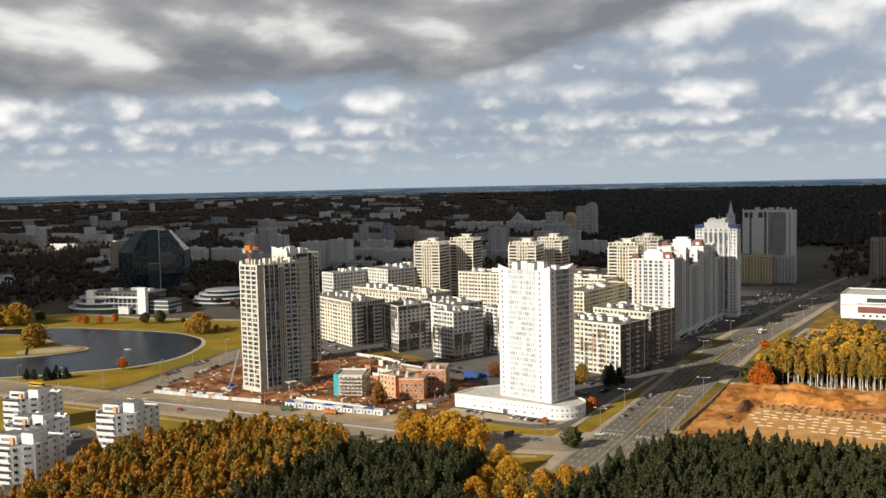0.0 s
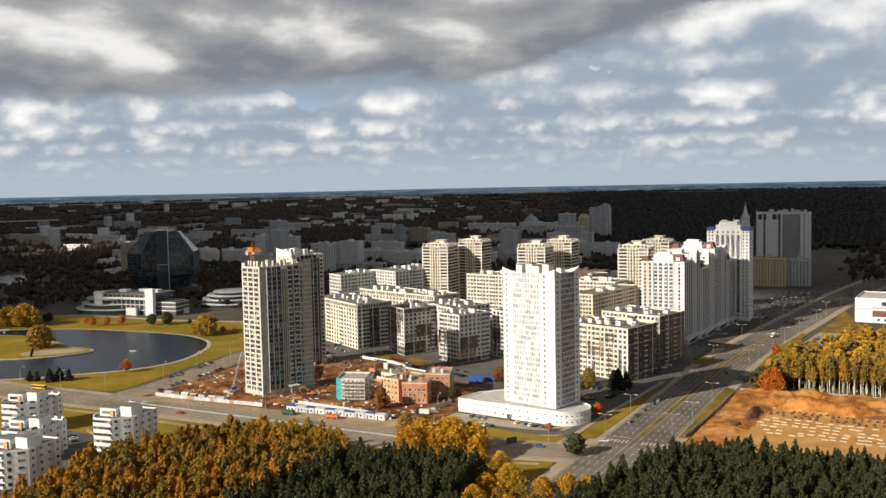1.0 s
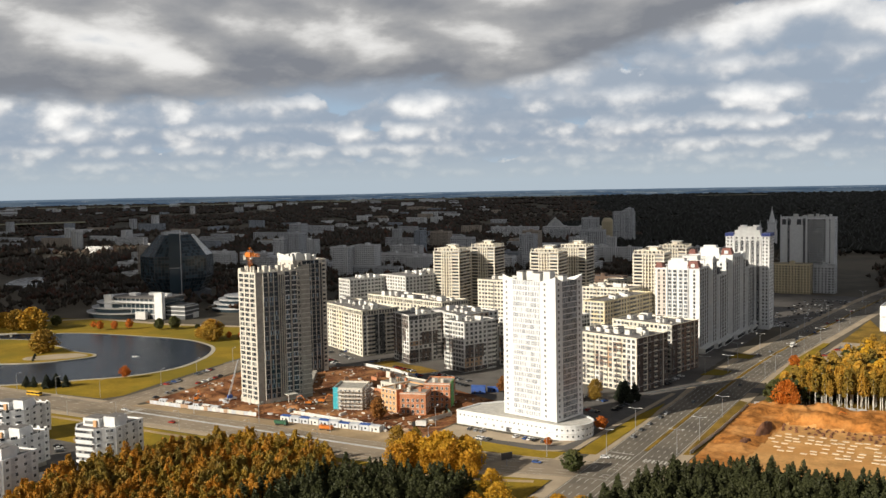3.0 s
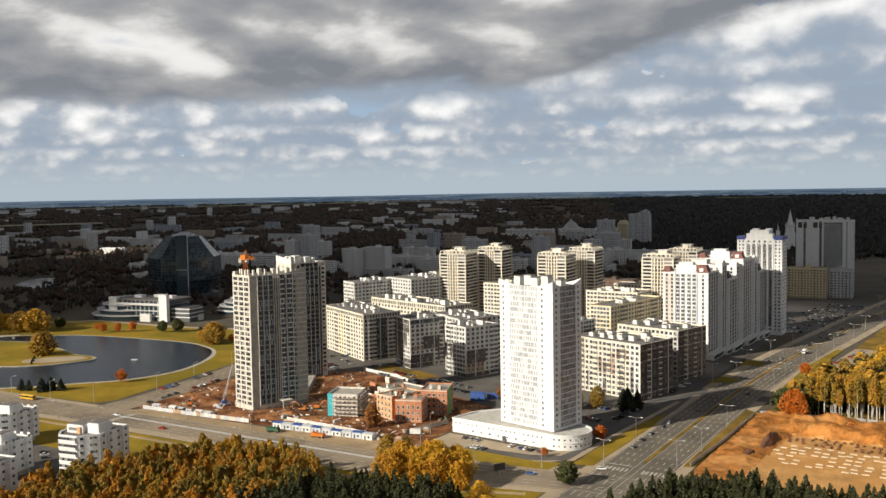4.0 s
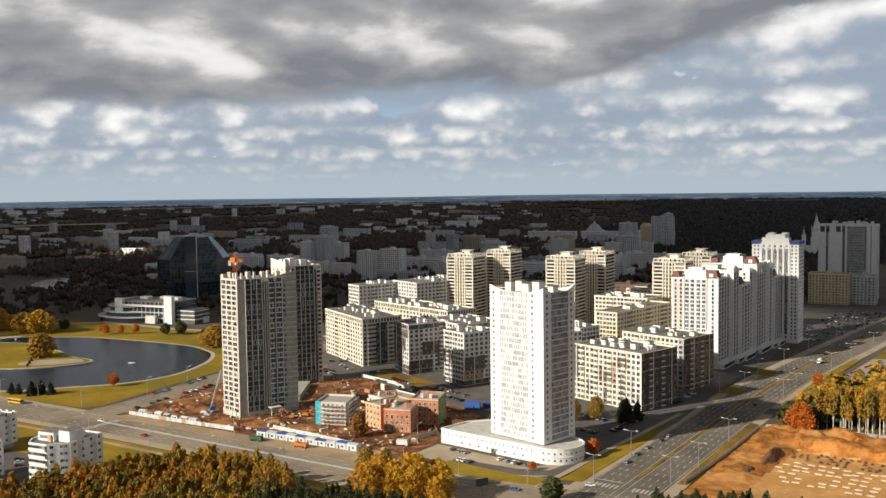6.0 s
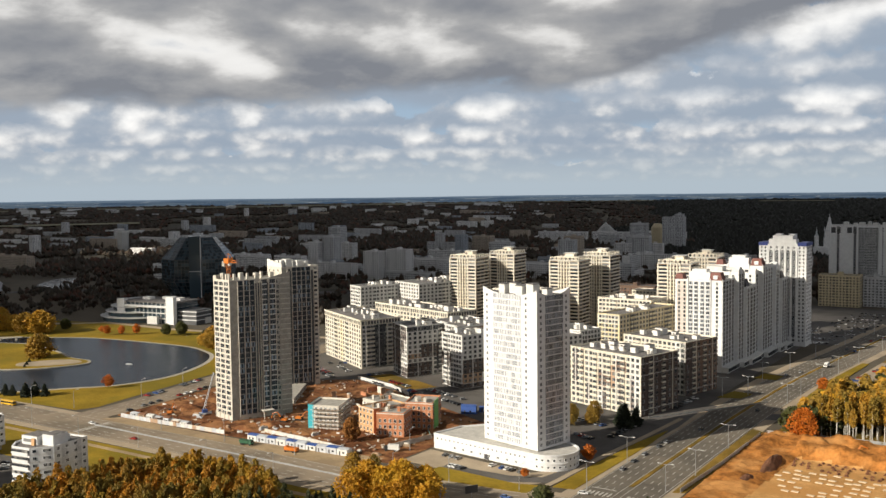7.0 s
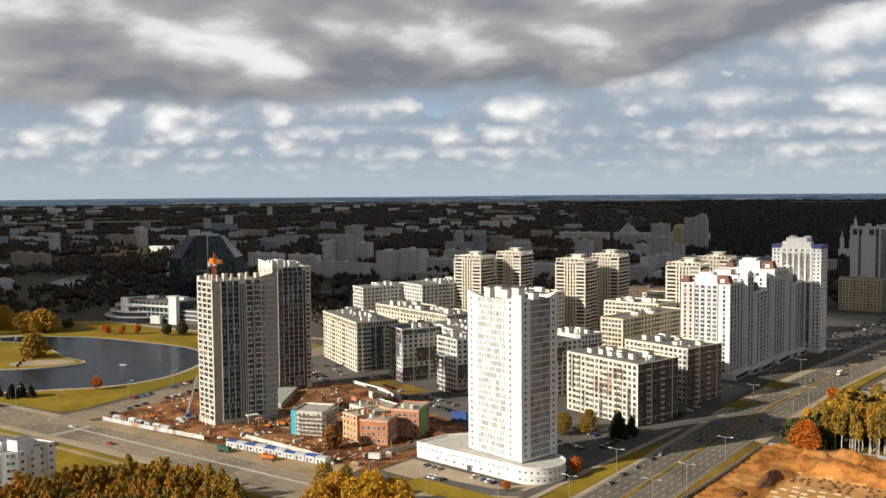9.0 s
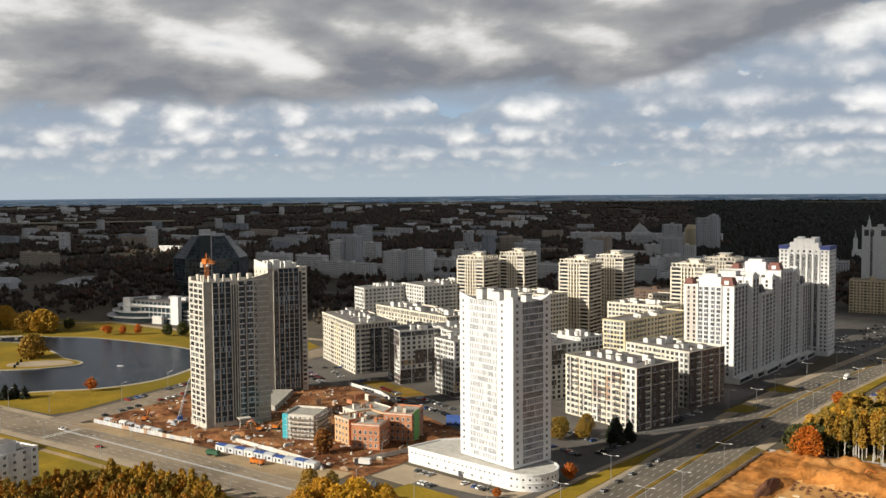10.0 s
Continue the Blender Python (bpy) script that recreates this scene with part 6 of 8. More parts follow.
def brick_school():
    spec = [([(-304, 506), (-291, 502.5), (-284, 524), (-297, 528)], 13.8, BRICK_PALE, "orange-brick wing of an unfinished school"), ([(-287, 500), (-272.5, 505), (-277, 519), (-291.5, 514)], 13.2, BRICK, "square orange-brick pavilion of an unfinished school"),
            ([(-283, 521), (-268, 526), (-275, 545), (-290, 540)], 15.2, BRICK, "brick wing of an unfinished school with a green end wall"), ([(-320, 530), (-292, 522), (-286, 542), (-314, 550)], 11.5, CONC_LIGHT, "raw concrete wing of an unfinished school")]
    for pts, h, m, label in spec:
        b = Building("unfinished_school", label, pts, h, m, 0, CONCRETE, 0.8, "school")
        for i in (0, 1):
            F, L = b.face(i)
            zs = [1.2 + 3.3 * k for k in range(int(h / 3.4))]
            b.grid(i, cols(L, max(3, int(L / 3.0))), zs, "window", (1.5, 1.9, 2), (CONC_LIGHT, GLASS, m))
            part("ring_beam", MB().box(-0.1, L + 0.1, -0.15, 0, h - 0.9, h - 0.4, 0, True), CONC_LIGHT, b.th, M=F)
        for k in range(5):
            x, y = random.uniform(2, 10), random.uniform(2, 12)
            b.box("roof_upstand", x, x + 1.6, y, y + 1.2, h - 0.8, h + random.uniform(0.6, 2.0), random.choice((CONC_LIGHT, BRICK, PLANK)))
        if h > 15:
            F, L = b.face(1)
            part("green_wall", MB().box(L * 0.15, L * 0.6, -0.3, 0, 0.2, h + 0.4, 0, True), GREEN_PANEL, b.th, M=F)
        if m is BRICK_PALE:
            F, L = b.face(1)
            part("end_wall", MB().box(0, 4, -0.2, 0, 0.2, h, 0, True), BRICK, b.th, M=F)
        b.done()
    # foundations and walls just begun
    th = thing("foundation_walls", "low half-built brick and concrete walls on the site", "foundation")
    r = random.Random(9)
    for k in range(26):
        x, y = r.uniform(-388, -330), r.uniform(545, 600)
        if y > 560 + (x + 388) * 0.9 or (x < -362 and y < 560):
            continue
        w, d = r.choice(((r.uniform(3, 9), 0.5), (0.5, r.uniform(3, 9)), (3, 3)))
        part("wall_piece", MB().box(0, w, 0, d, 0, r.uniform(1.0, 4.5), 0), r.choice((BRICK, CONC_LIGHT, BRICK_PALE, TAN)), th, M=pose(x, y, 0.15, 0, 0, -17))
    for k in range(46):
        x, y = r.uniform(-440, -262), r.uniform(462, 500)
        w, d, h = r.uniform(1, 5), r.uniform(0.8, 2.4), r.uniform(0.3, 1.3)
        if -398 < x < -362 and y > 478 or -342 < x < -300 and y > 490 or (x > -305 and y > 492):
            continue
        s = thing("material_stack", "stack of boards, blocks and rubble on the site", "stack", pose(x, y, 0.15, 0, 0, r.uniform(0, 180)), "site stacks")
        part("lower_layer", MB().box(0, w, 0, d, 0, h, 0), r.choice((PLANK, CONC_LIGHT, OFFWHITE, TAN, PALE_SHEET, RUST)), s)
        part("upper_layer", MB().box(w * 0.1, w * 0.8, d * 0.15, d * 0.9, h, h * 1.5, 0), r.choice((PLANK, CONC_LIGHT, PALE_SHEET, TAN)), s)


brick_school()


def rubble():
    """Loose boards, blocks and spoil all over the site, too much to count."""
    r = random.Random(44)
    mb = MB()
    area = [(-446, 461), (-262, 466), (-252, 550), (-316, 580), (-392, 610), (-430, 588), (-458, 562)]
    for k in range(1500):
        x, y = r.uniform(-458, -252), r.uniform(461, 612)
        if not point_in(area, x, y):
            continue
        if r.random() < 0.55 and noise.noise((x * 0.05, y * 0.05, 2)) < 0.0:
            continue
        w, d, h = r.uniform(0.4, 3.0), r.uniform(0.3, 1.2), r.uniform(0.1, 0.9)
        mb.put(MB().box(-w / 2, w / 2, -d / 2, d / 2, 0, h, r.randrange(6)), pose(x, y, 0.1, r.uniform(-6, 6), r.uniform(-6, 6), r.uniform(0, 180)))
    tagged(new("site_rubble", mb.mesh("site_rubble", [PLANK, CONC_LIGHT, OFFWHITE, RUST, DIRT, SAND_DARK])), "boards, blocks and rubble strewn over the site", "rubble", "", "stuff")


rubble()


def soil_heap(x, y, rx, ry, h, m, label):
    n = 18
    vs, fs = [], []
    for j in range(7):
        t = j / 6
        for i in range(n):
            a = 2 * math.pi * i / n
            rr = (1 - t) * (1 + 0.25 * noise.noise((math.cos(a) * 1.7 + x, math.sin(a) * 1.7 + y, t * 2)))
            vs.append((x + rx * rr * math.cos(a), y + ry * rr * math.sin(a), 0.1 + h * (1 - (1 - t) ** 1.6) * (1 + 0.2 * noise.noise((a, t * 4, x)))))
    for j in range(6):
        for i in range(n):
            fs.append((j * n + i, j * n + (i + 1) % n, (j + 1) * n + (i + 1) % n, (j + 1) * n + i))
    tagged(new("soil_mound", MB().add(vs, fs).mesh("soil_mound", m)), label, "heap", "soil heaps")


for x, y, rx, ry, h in [(-426, 492, 12, 7, 2.6), (-432, 520, 9, 14, 2.2), (-412, 505, 7, 7, 2.0), (-352, 486, 8, 4, 2.0), (-360, 474, 10, 4, 1.8), (-408, 470, 10, 5, 1.6), (-440, 548, 8, 9, 2.4), (-262, 536, 8, 8, 2.2), (-330, 484, 10, 4, 1.4), (-340, 540, 8, 6, 1.5)]:
    soil_heap(x, y, rx, ry, h, DIRT, "heap of red-brown soil on the building site")
for x, y, rx, ry, h in [(-92, 552, 4, 20, 4.6), (-96, 524, 4, 10, 2.6), (-70, 574, 16, 3, 3.2), (-20, 568, 22, 3, 3.0)]:
    soil_heap(x, y, rx, ry, h, SAND_DARK, "heap of dark damp soil at the pit's edge")


def pit_rows():
    """Rows of pile heads and slabs on the pit floor."""
    r = random.Random(3)
    th = thing("pile_heads", "rows of dark pile heads on the orange pit floor", "pile heads")
    me = MB().prism([(-1.0, -0.7), (1.2, -0.6), (1.0, 0.8), (-0.9, 0.6)], 0, 0.9, taper=[(-0.5, -0.3), (0.6, -0.3), (0.5, 0.4), (-0.4, 0.3)]).mesh("pile_head", SAND_DARK)
    for j in range(4):
        for k in range(28):
            x, y = -84 + k * 3.6 + r.uniform(-1, 1), 569 - j * 4.0 - k * 0.50 + r.uniform(-0.8, 0.8)
            if r.random() < 0.25:
                continue
            part("pile_head", me, None, th, M=pose(x, y, 0.25, 0, 0, r.uniform(0, 180)))
    th = thing("concrete_pads", "rows of pale concrete pads on the pit floor", "pads")
    me = MB().box(-1.6, 1.6, -0.8, 0.8, 0, 0.25, 0).mesh("pad", mat("pale_sandy_concrete", (0.68, 0.55, 0.38), 0.9, 0.1))
    for j in range(6):
        for k in range(18):
            if r.random() < 0.2:
                continue
            part("pad", me, None, th, M=pose(-84 + k * 5.4 + r.uniform(-1.6, 1.6), 551 - j * 6.5 - k * 0.5 + r.uniform(-1, 1), 0.36, 0, 0, -6))
    for x0, y0, x1, y1 in ((-76, 596, -50, 584), (-52, 582, -10, 574)):
        L = math.hypot(x1 - x0, y1 - y0)
        s = tagged(new("concrete_beam", MB().box(0, L, -0.6, 0.6, 0, 0.9, 0).mesh("concrete_beam", SAND_VERGE)), "long pale concrete beam at the pit's back", "beam")
        s.matrix_basis = pose(x0, y0, 3.0, 0, 0, math.degrees(math.atan2(y1 - y0, x1 - x0)))


pit_rows()


def billboard(x, y, rot, label):
    th = thing("billboard", label, "billboard", pose(x, y, 0.2, 0, 0, rot))
    part("post", MB().cyl(0, 0, 0, 3.2, 0.25, 8), METAL, th)
    part("board", MB().box(-3, 3, -0.25, 0.25, 3.2, 6.4, 0, True), FRAME_DARK, th)
    part("poster", MB().box(-2.8, 2.8, 0.26, 0.30, 3.4, 6.2, 0, True), PALE_SHEET, th)


billboard(-187, 436, 60, "dark-backed roadside billboard on a post")


# ---- white apartment houses in the foreground ----
def villa(x, y, rot, label, s=1.0, h=17.0, near=True):
    """A stepped white house: chamfered bays, penthouse, open ground floor."""
    W, D = 19.0, 22.0
    loc = [(0, 5), (4, 0), (13, 0), (15.5, 2.5), (19, 6), (19, 22), (0, 22)]
    c, sn = math.cos(radians(rot)), math.sin(radians(rot))
    pts = [(x + s * (a * c - b_ * sn), y + s * (a * sn + b_ * c)) for a, b_ in loc]
    b = Building("apartment_house", label, pts, h + 2.8, WHITE, 2.8, ROOF, 0.7, "apartment house", "white houses")
    n = 5
    zs = [3.4 + 3.3 * k for k in range(n)]
    for i in range(len(loc)):
        F, L = b.face(i)
        ap = near and i < 5
        g = GLASS if ap else GLASS_J
        if L < 3.5:
            b.grid(i, [L / 2], [z + 0.9 for z in zs], "window", (1.3, 1.5, 2), (FRAME, g, WHITE), ap)
        elif i == 1:
            b.grid(i, [L * 0.5], zs, "loggia", (round(L * 0.94, 2), 2.3, 6, 0.7, 1.0), (FRAME_GREY, g, WHITE), ap)
        else:
            m = max(2, int(L / 4.2))
            if i == 4:
                # grey strips paint the shade of deep recesses that are not modelled
                for u in (0.30, 0.72):
                    b.panel(i, L * u - 1.6, L * u + 1.6, 3.0, h + 2.4, PANEL_DARK, 0.05, "bay_facing")
            b.grid(i, cols(L, m, 2.2), [z + 0.9 for z in zs], "window", (1.7, 1.5, 2), (FRAME, g, WHITE), ap)
        sill = MB()
        for z in zs:
            sill.box(0, L, -0.12, 0, z - 0.2, z + 0.05, 0, True)
        part("sill_course", sill, OFFWHITE, b.th, M=F)
    inv = b.M.inverted()

    def lp(a, b_):
        q = inv @ Vector((x + s * (a * c - b_ * sn), y + s * (a * sn + b_ * c), 0))
        return (q.x, q.y)

    def tower(a0, a1, b0, b1, z0, z1, m, name, under=None):
        return part(name, MB().prism([lp(a0, b0), lp(a1, b0), lp(a1, b1), lp(a0, b1)], z0, z1), m, under or b.th)

    H = h + 2.8
    pent = tower(3, 11, 5.5, 13, H - 0.7, H + 3.2, WHITE, "penthouse")
    tower(4.2, 9.5, 5.2, 5.5, H + 0.6, H + 1.9, GLASS, "penthouse_window", pent)
    tower(12, 17.5, 7, 14, H - 0.7, H + 4.2, WHITE, "penthouse")
    tower(8.6, 10.2, 4.8, 6.2, H - 0.7, H + 2.4, BRICK_PALE, "chimney")
    tower(3.4, 10.6, 6, 12.6, H + 3.2, H + 3.45, ROOF, "penthouse_roof", pent)
    tower(12.4, 17, 7.4, 13.6, H + 4.2, H + 4.45, ROOF, "penthouse_roof")
    tower(14, 15.2, 16, 17.2, H - 0.7, H + 2.0, OFFWHITE, "vent")
    tower(1.2, 17.8, 3.6, 21, 0, 2.8, CONCRETE, "ground_floor")
    for a, b_ in ((4.4, 0.6), (8.6, 0.6), (12.6, 0.6), (18.4, 6.6), (18.4, 14)):
        q = lp(a, b_)
        part("column", MB().box(q[0] - 0.3, q[0] + 0.3, q[1] - 0.3, q[1] + 0.3, 0, 2.8), CONCRETE, b.th)
    b.done()


villa(-377, 341, 8, "white six-storey apartment house with bays and a penthouse", 1.22)
villa(-376, 279, 8, "white six-storey apartment house at the wood's edge", 1.22)
villa(-406, 311, 10, "white apartment house with roof terraces behind its neighbour", 1.15, 15.0, False)
villa(-456, 349, 10, "white apartment house with dark roof terraces near the road", 1.2, 15.5)


def boat():
    """A small white rowing boat lying on the pond."""
    th = thing("rowing_boat", "small white boat lying on the dark pond", "boat", pose(-581.5, 570.3, 0.34, 0, 0, 20))
    hull = [(-2.6, -0.9), (1.4, -1.0), (3.2, 0), (1.4, 1.0), (-2.6, 0.9)]
    inner = [(-2.3, -0.65), (1.2, -0.75), (2.5, 0), (1.2, 0.75), (-2.3, 0.65)]
    mb = MB().prism([(a * 0.85, b * 0.75) for a, b in hull], -0.1, 0.65, cap=False, taper=hull)
    mb.add([(a, b, 0.65) for a, b in hull] + [(a, b, 0.65) for a, b in inner] + [(a * 0.9, b * 0.9, 0.2) for a, b in inner],
           [(k, (k + 1) % 5, 5 + (k + 1) % 5, 5 + k) for k in range(5)] + [(5 + k, 5 + (k + 1) % 5, 10 + (k + 1) % 5, 10 + k) for k in range(5)] + [(10, 11, 12, 13, 14)])
    part("hull", mb, WHITE, th)
    for x in (-1.4, 0.4):
        part("thwart", MB().box(x - 0.2, x + 0.2, -0.7, 0.7, 0.42, 0.5, 0, True), PLANK, th)


boat()

# ---- trees ----
OCT = [(1, 0, 0), (-1, 0, 0), (0, 1, 0), (0, -1, 0), (0, 0, 1), (0, 0, -1)]
OCT_F = [(0, 2, 4), (2, 1, 4), (1, 3, 4), (3, 0, 4), (2, 0, 5), (1, 2, 5), (3, 1, 5), (0, 3, 5)]


def clump(mb, c, r, rg, squash=0.75):
    """A small irregular tuft of leaves."""
    q = Euler((rg.uniform(0, 6), rg.uniform(0, 6), rg.uniform(0, 6))).to_matrix()
    vs = []
    for p in OCT:
        v = q @ (Vector(p) * r * rg.uniform(0.6, 1.25))
        vs.append((c[0] + v.x, c[1] + v.y, c[2] + v.z * squash))
    mb.add(vs, OCT_F)


def leaf_card(mb, c, r, rg):
    q = Euler((rg.uniform(0, 6), rg.uniform(0, 6), rg.uniform(0, 6))).to_matrix()
    mb.add([tuple(Vector(c) + q @ (Vector(p) * r)) for p in ((-1, -0.6, 0), (0.9, -0.7, 0.1), (0.2, 1.0, -0.1))], [(0, 1, 2)])


def crown_mesh(name, rg, h0, h1, radius, n, m, shape="round", size=(0.7, 1.3), cards=120):
    mb = MB()
    for k in range(n + cards):
        t = rg.random()
        if shape == "round":
            prof = math.sin(math.pi * min(1, 0.12 + 0.84 * t)) ** 0.65
        elif shape == "column":
            prof = (0.55 + 0.75 * t) if t < 0.45 else (1 - (t - 0.45) / 0.60) ** 0.7
        elif shape == "pine":
            prof = 0.62 + 1.25 * t if t < 0.3 else max(0.0, 1 - (t - 0.3) / 0.71) ** 0.85
        else:  # cone
            prof = (1.0 - t) ** 0.75 if t > 0.1 else 0.7 + 3 * t
        a = rg.uniform(0, 2 * math.pi)
        lobes = 1 + 0.22 * math.sin(3 * a + h1) + 0.15 * math.sin(5 * a + 9 * t)
        rr = radius * prof * lobes * math.sqrt(rg.uniform(0.18, 1.0))
        c = (rr * math.cos(a), rr * math.sin(a), h0 + (h1 - h0) * t)
        if k < n:
            clump(mb, c, rg.uniform(*size) * (0.75 + 0.5 * prof), rg, {"column": 1.55, "pine": 0.7}.get(shape, 0.85))
        else:
            f = rg.uniform(0.95, 1.22)
            leaf_card(mb, (c[0] * f, c[1] * f, c[2] + rg.uniform(-0.4, 0.6)), rg.uniform(0.35, 0.7), rg)
    return mb.mesh(name, m)


def trunk_mesh(rg, h, r, m, limbs=4, start=0.45, spread=2.0):
    mb = MB()
    bend = rg.uniform(-0.3, 0.3)
    mb.rod((0, 0, -0.1), (bend * 0.4, 0, h * 0.5), r, 6, r1=r * 0.7).rod((bend * 0.4, 0, h * 0.5), (bend, 0.1, h), r * 0.7, 5, r1=r * 0.15)
    for k in range(limbs):
        z = h * (start + 0.45 * k / max(1, limbs))
        a = k * 2.4 + rg.uniform(-0.4, 0.4)
        mb.rod((bend * 0.4, 0, z), (spread * math.cos(a), spread * math.sin(a), z + spread * 0.7), r * 0.35, 4, r1=r * 0.08)
    return mb.mesh("trunk", m)


def tree_kind(seed, h, radius, leaf, bark, shape, n, label, name, low=0.25, size=(0.7, 1.3), cards=120, group=""):
    rg = random.Random(seed)
    return dict(trunk=trunk_mesh(rg, h * 0.86, h * 0.012 + 0.05, bark, spread=radius * 0.55, start=max(low, 0.3)),
                crown=crown_mesh("crown", rg, h * low, h, radius, n, leaf, shape, size, cards), label=label, name=name, group=group, h=h)


def plant(kind, x, y, z=0.1, scale=1.0, rot=None):
    th = thing(kind["name"], kind["label"], "tree", Matrix.Translation((x, y, z)) @ Matrix.Rotation(rot if rot is not None else random.uniform(0, 6.28), 4, "Z") @ Matrix.Diagonal((scale * random.uniform(0.92, 1.08), scale * random.uniform(0.92, 1.08), scale, 1)), kind["group"])
    part("trunk", kind["trunk"], None, th)
    part("crown", kind["crown"], None, th)


def wood(name, label, kinds, spots):
    """A stand of trees that nobody could count, as one object."""
    V, F, MI = [], [], []
    mats = []
    off = 0
    cache = {}
    for k in kinds:
        for me in (k["trunk"], k["crown"]):
            v = np.empty(len(me.vertices) * 3, dtype=np.float32)
            me.vertices.foreach_get("co", v)
            if me.materials[0] not in mats:
                mats.append(me.materials[0])
            cache[me.name] = (v.reshape(-1, 3), [tuple(p.vertices) for p in me.polygons], mats.index(me.materials[0]))
    rg = random.Random(4)
    for x, y, s, i in spots:
        a = rg.uniform(0, 6.28)
        R = np.array([[math.cos(a), -math.sin(a), 0], [math.sin(a), math.cos(a), 0], [0, 0, 1]], dtype=np.float32) * s
        for me in (kinds[i]["trunk"], kinds[i]["crown"]):
            v, f, mi = cache[me.name]
            V.append(v @ R.T + np.array([x, y, 0.1], dtype=np.float32))
            F.extend([tuple(q + off for q in p) for p in f])
            MI.extend([mi] * len(f))
            off += len(v)
    me = bpy.data.meshes.new(name)
    me.from_pydata(np.concatenate(V).tolist(), [], F)
    for m in mats:
        me.materials.append(m)
    me.polygons.foreach_set("material_index", MI)
    tagged(new(name, me), label, "wood", "", "stuff")


def scatter(poly, step, rg, jitter=0.38):
    xs, ys = [p[0] for p in poly], [p[1] for p in poly]
    out, y, odd = [], min(ys), 0
    while y < max(ys):
        x = min(xs) + (step / 2 if odd else 0)
        while x < max(xs):
            px, py = x + rg.uniform(-jitter, jitter) * step, y + rg.uniform(-jitter, jitter) * step
            if point_in(poly, px, py):
                out.append((px, py))
            x += step
        y += step * 0.87
        odd = 1 - odd
    return out


tr = random.Random(21)
random.seed(31)
ASPEN = [tree_kind(40 + k, h, r, LEAF_AUTUMN, BARK, "column", 100, "tall narrow tree in golden and olive autumn leaf", "autumn_tree", 0.18, (0.34, 0.72), 260, "autumn wood trees") for k, (h, r) in enumerate([(15, 2.7), (16, 2.9), (13.5, 2.7), (16.5, 3.0), (14.5, 2.9)])]
PINE = [tree_kind(50 + k, h, r, NEEDLE, BARK, "pine", 88, "dark green pine in a dense wood", "pine_tree", 0.22, (0.38, 0.85), 240, "pine wood trees") for k, (h, r) in enumerate([(16, 3.0), (17, 3.2), (14.5, 2.9), (16.3, 3.4)])]
POPLAR = [tree_kind(60 + k, h, r, LEAF_YELLOW, BARK, "round", 520, "large bright yellow autumn tree by the road", "yellow_tree", 0.10, (0.30, 0.62), 1300, "yellow trees") for k, (h, r) in enumerate([(17, 6.8), (15, 6.0)])]
OLIVE = [tree_kind(66 + k, h, r, LEAF_OLIVE, BARK, "round", 330, "olive-yellow tree in autumn leaf", "olive_tree", 0.10, (0.30, 0.65), 900, "yellow trees") for k, (h, r) in enumerate([(18, 4.6), (13, 5.2)])]
BIRCH = [tree_kind(70 + k, h, r, LEAF_BIRCH, BIRCH_BARK, "round", 110, "slender birch with a bare white trunk and yellow crown", "birch_tree", 0.44, (0.32, 0.66), 260, "birch trees") for k, (h, r) in enumerate([(20, 2.1), (22, 2.3), (18, 2.0), (21, 1.9)])]
MAPLE = tree_kind(80, 16.5, 7.2, LEAF_ORANGE, BARK, "round", 600, "broad bright orange maple at the wood's edge", "maple_tree", 0.06, (0.34, 0.70), 1500)
RUSTY = tree_kind(81, 12.5, 4.6, LEAF_RUST, BARK, "round", 260, "rust-brown autumn tree beside the building site", "rusty_tree", 0.10, (0.6, 1.1), 300)
SMALL_ORANGE = tree_kind(82, 8.8, 3.4, LEAF_ORANGE, BARK, "round", 130, "small round orange tree on the lawn", "orange_tree", 0.20, (0.5, 0.9), 160, "orange trees")
GREEN = tree_kind(83, 11, 4.6, LEAF_GREEN, BARK, "round", 230, "dark green round-crowned tree on grass", "green_tree", 0.12, (0.6, 1.1), 250, "green trees")
SPRUCE = tree_kind(84, 9.5, 3.6, NEEDLE_DARK, BARK, "cone", 150, "dark spruce on the grass", "spruce_tree", 0.03, (0.6, 1.0), 200, "spruces")
WILLOW = tree_kind(85, 15, 8.0, LEAF_GOLD, BARK, "round", 520, "broad golden willow by the pond", "willow_tree", 0.04, (0.55, 1.1), 600, "park trees")

# single trees
plant(MAPLE, -90, 608)
plant(RUSTY, -292, 484)
plant(RUSTY, -259, 580, scale=0.8)
plant(SMALL_ORANGE, -521.5, 506, 0.2)
for x, y, s in ((-727, 660, 1.0), (-716, 668, 0.95), (-706, 677, 1.05), (-745, 668, 0.7), (-169, 515, 0.9), (-183, 476, 0.5), (-107, 735, 1.0), (-575, 672, 0.7), (-566, 676, 0.6)):
    plant(SMALL_ORANGE, x, y, 0.15, s)
for x, y, s in ((-676, 687, 0.95), (-663, 693, 1.15), (-640, 700, 0.5), (-628, 704, 0.5), (-155, 440, 0.95), (-790, 660, 1.0), (-812, 640, 1.1), (-835, 655, 1.1), (-850, 622, 1.2), (-815, 600, 1.0)):
    plant(GREEN, x, y, 0.15, s)
for x, y, s in ((-668, 550, 1.3), (-790, 634, 1.45), (-806, 628, 1.3), (-799, 646, 0.95), (-832, 634, 1.0), (-588, 664, 1.15), (-580, 655, 0.95), (-598, 662, 0.7), (-866, 640, 1.3), (-880, 600, 1.3), (-846, 628, 1.1), (-812, 655, 1.0)):
    plant(WILLOW, x, y, 0.4, s)
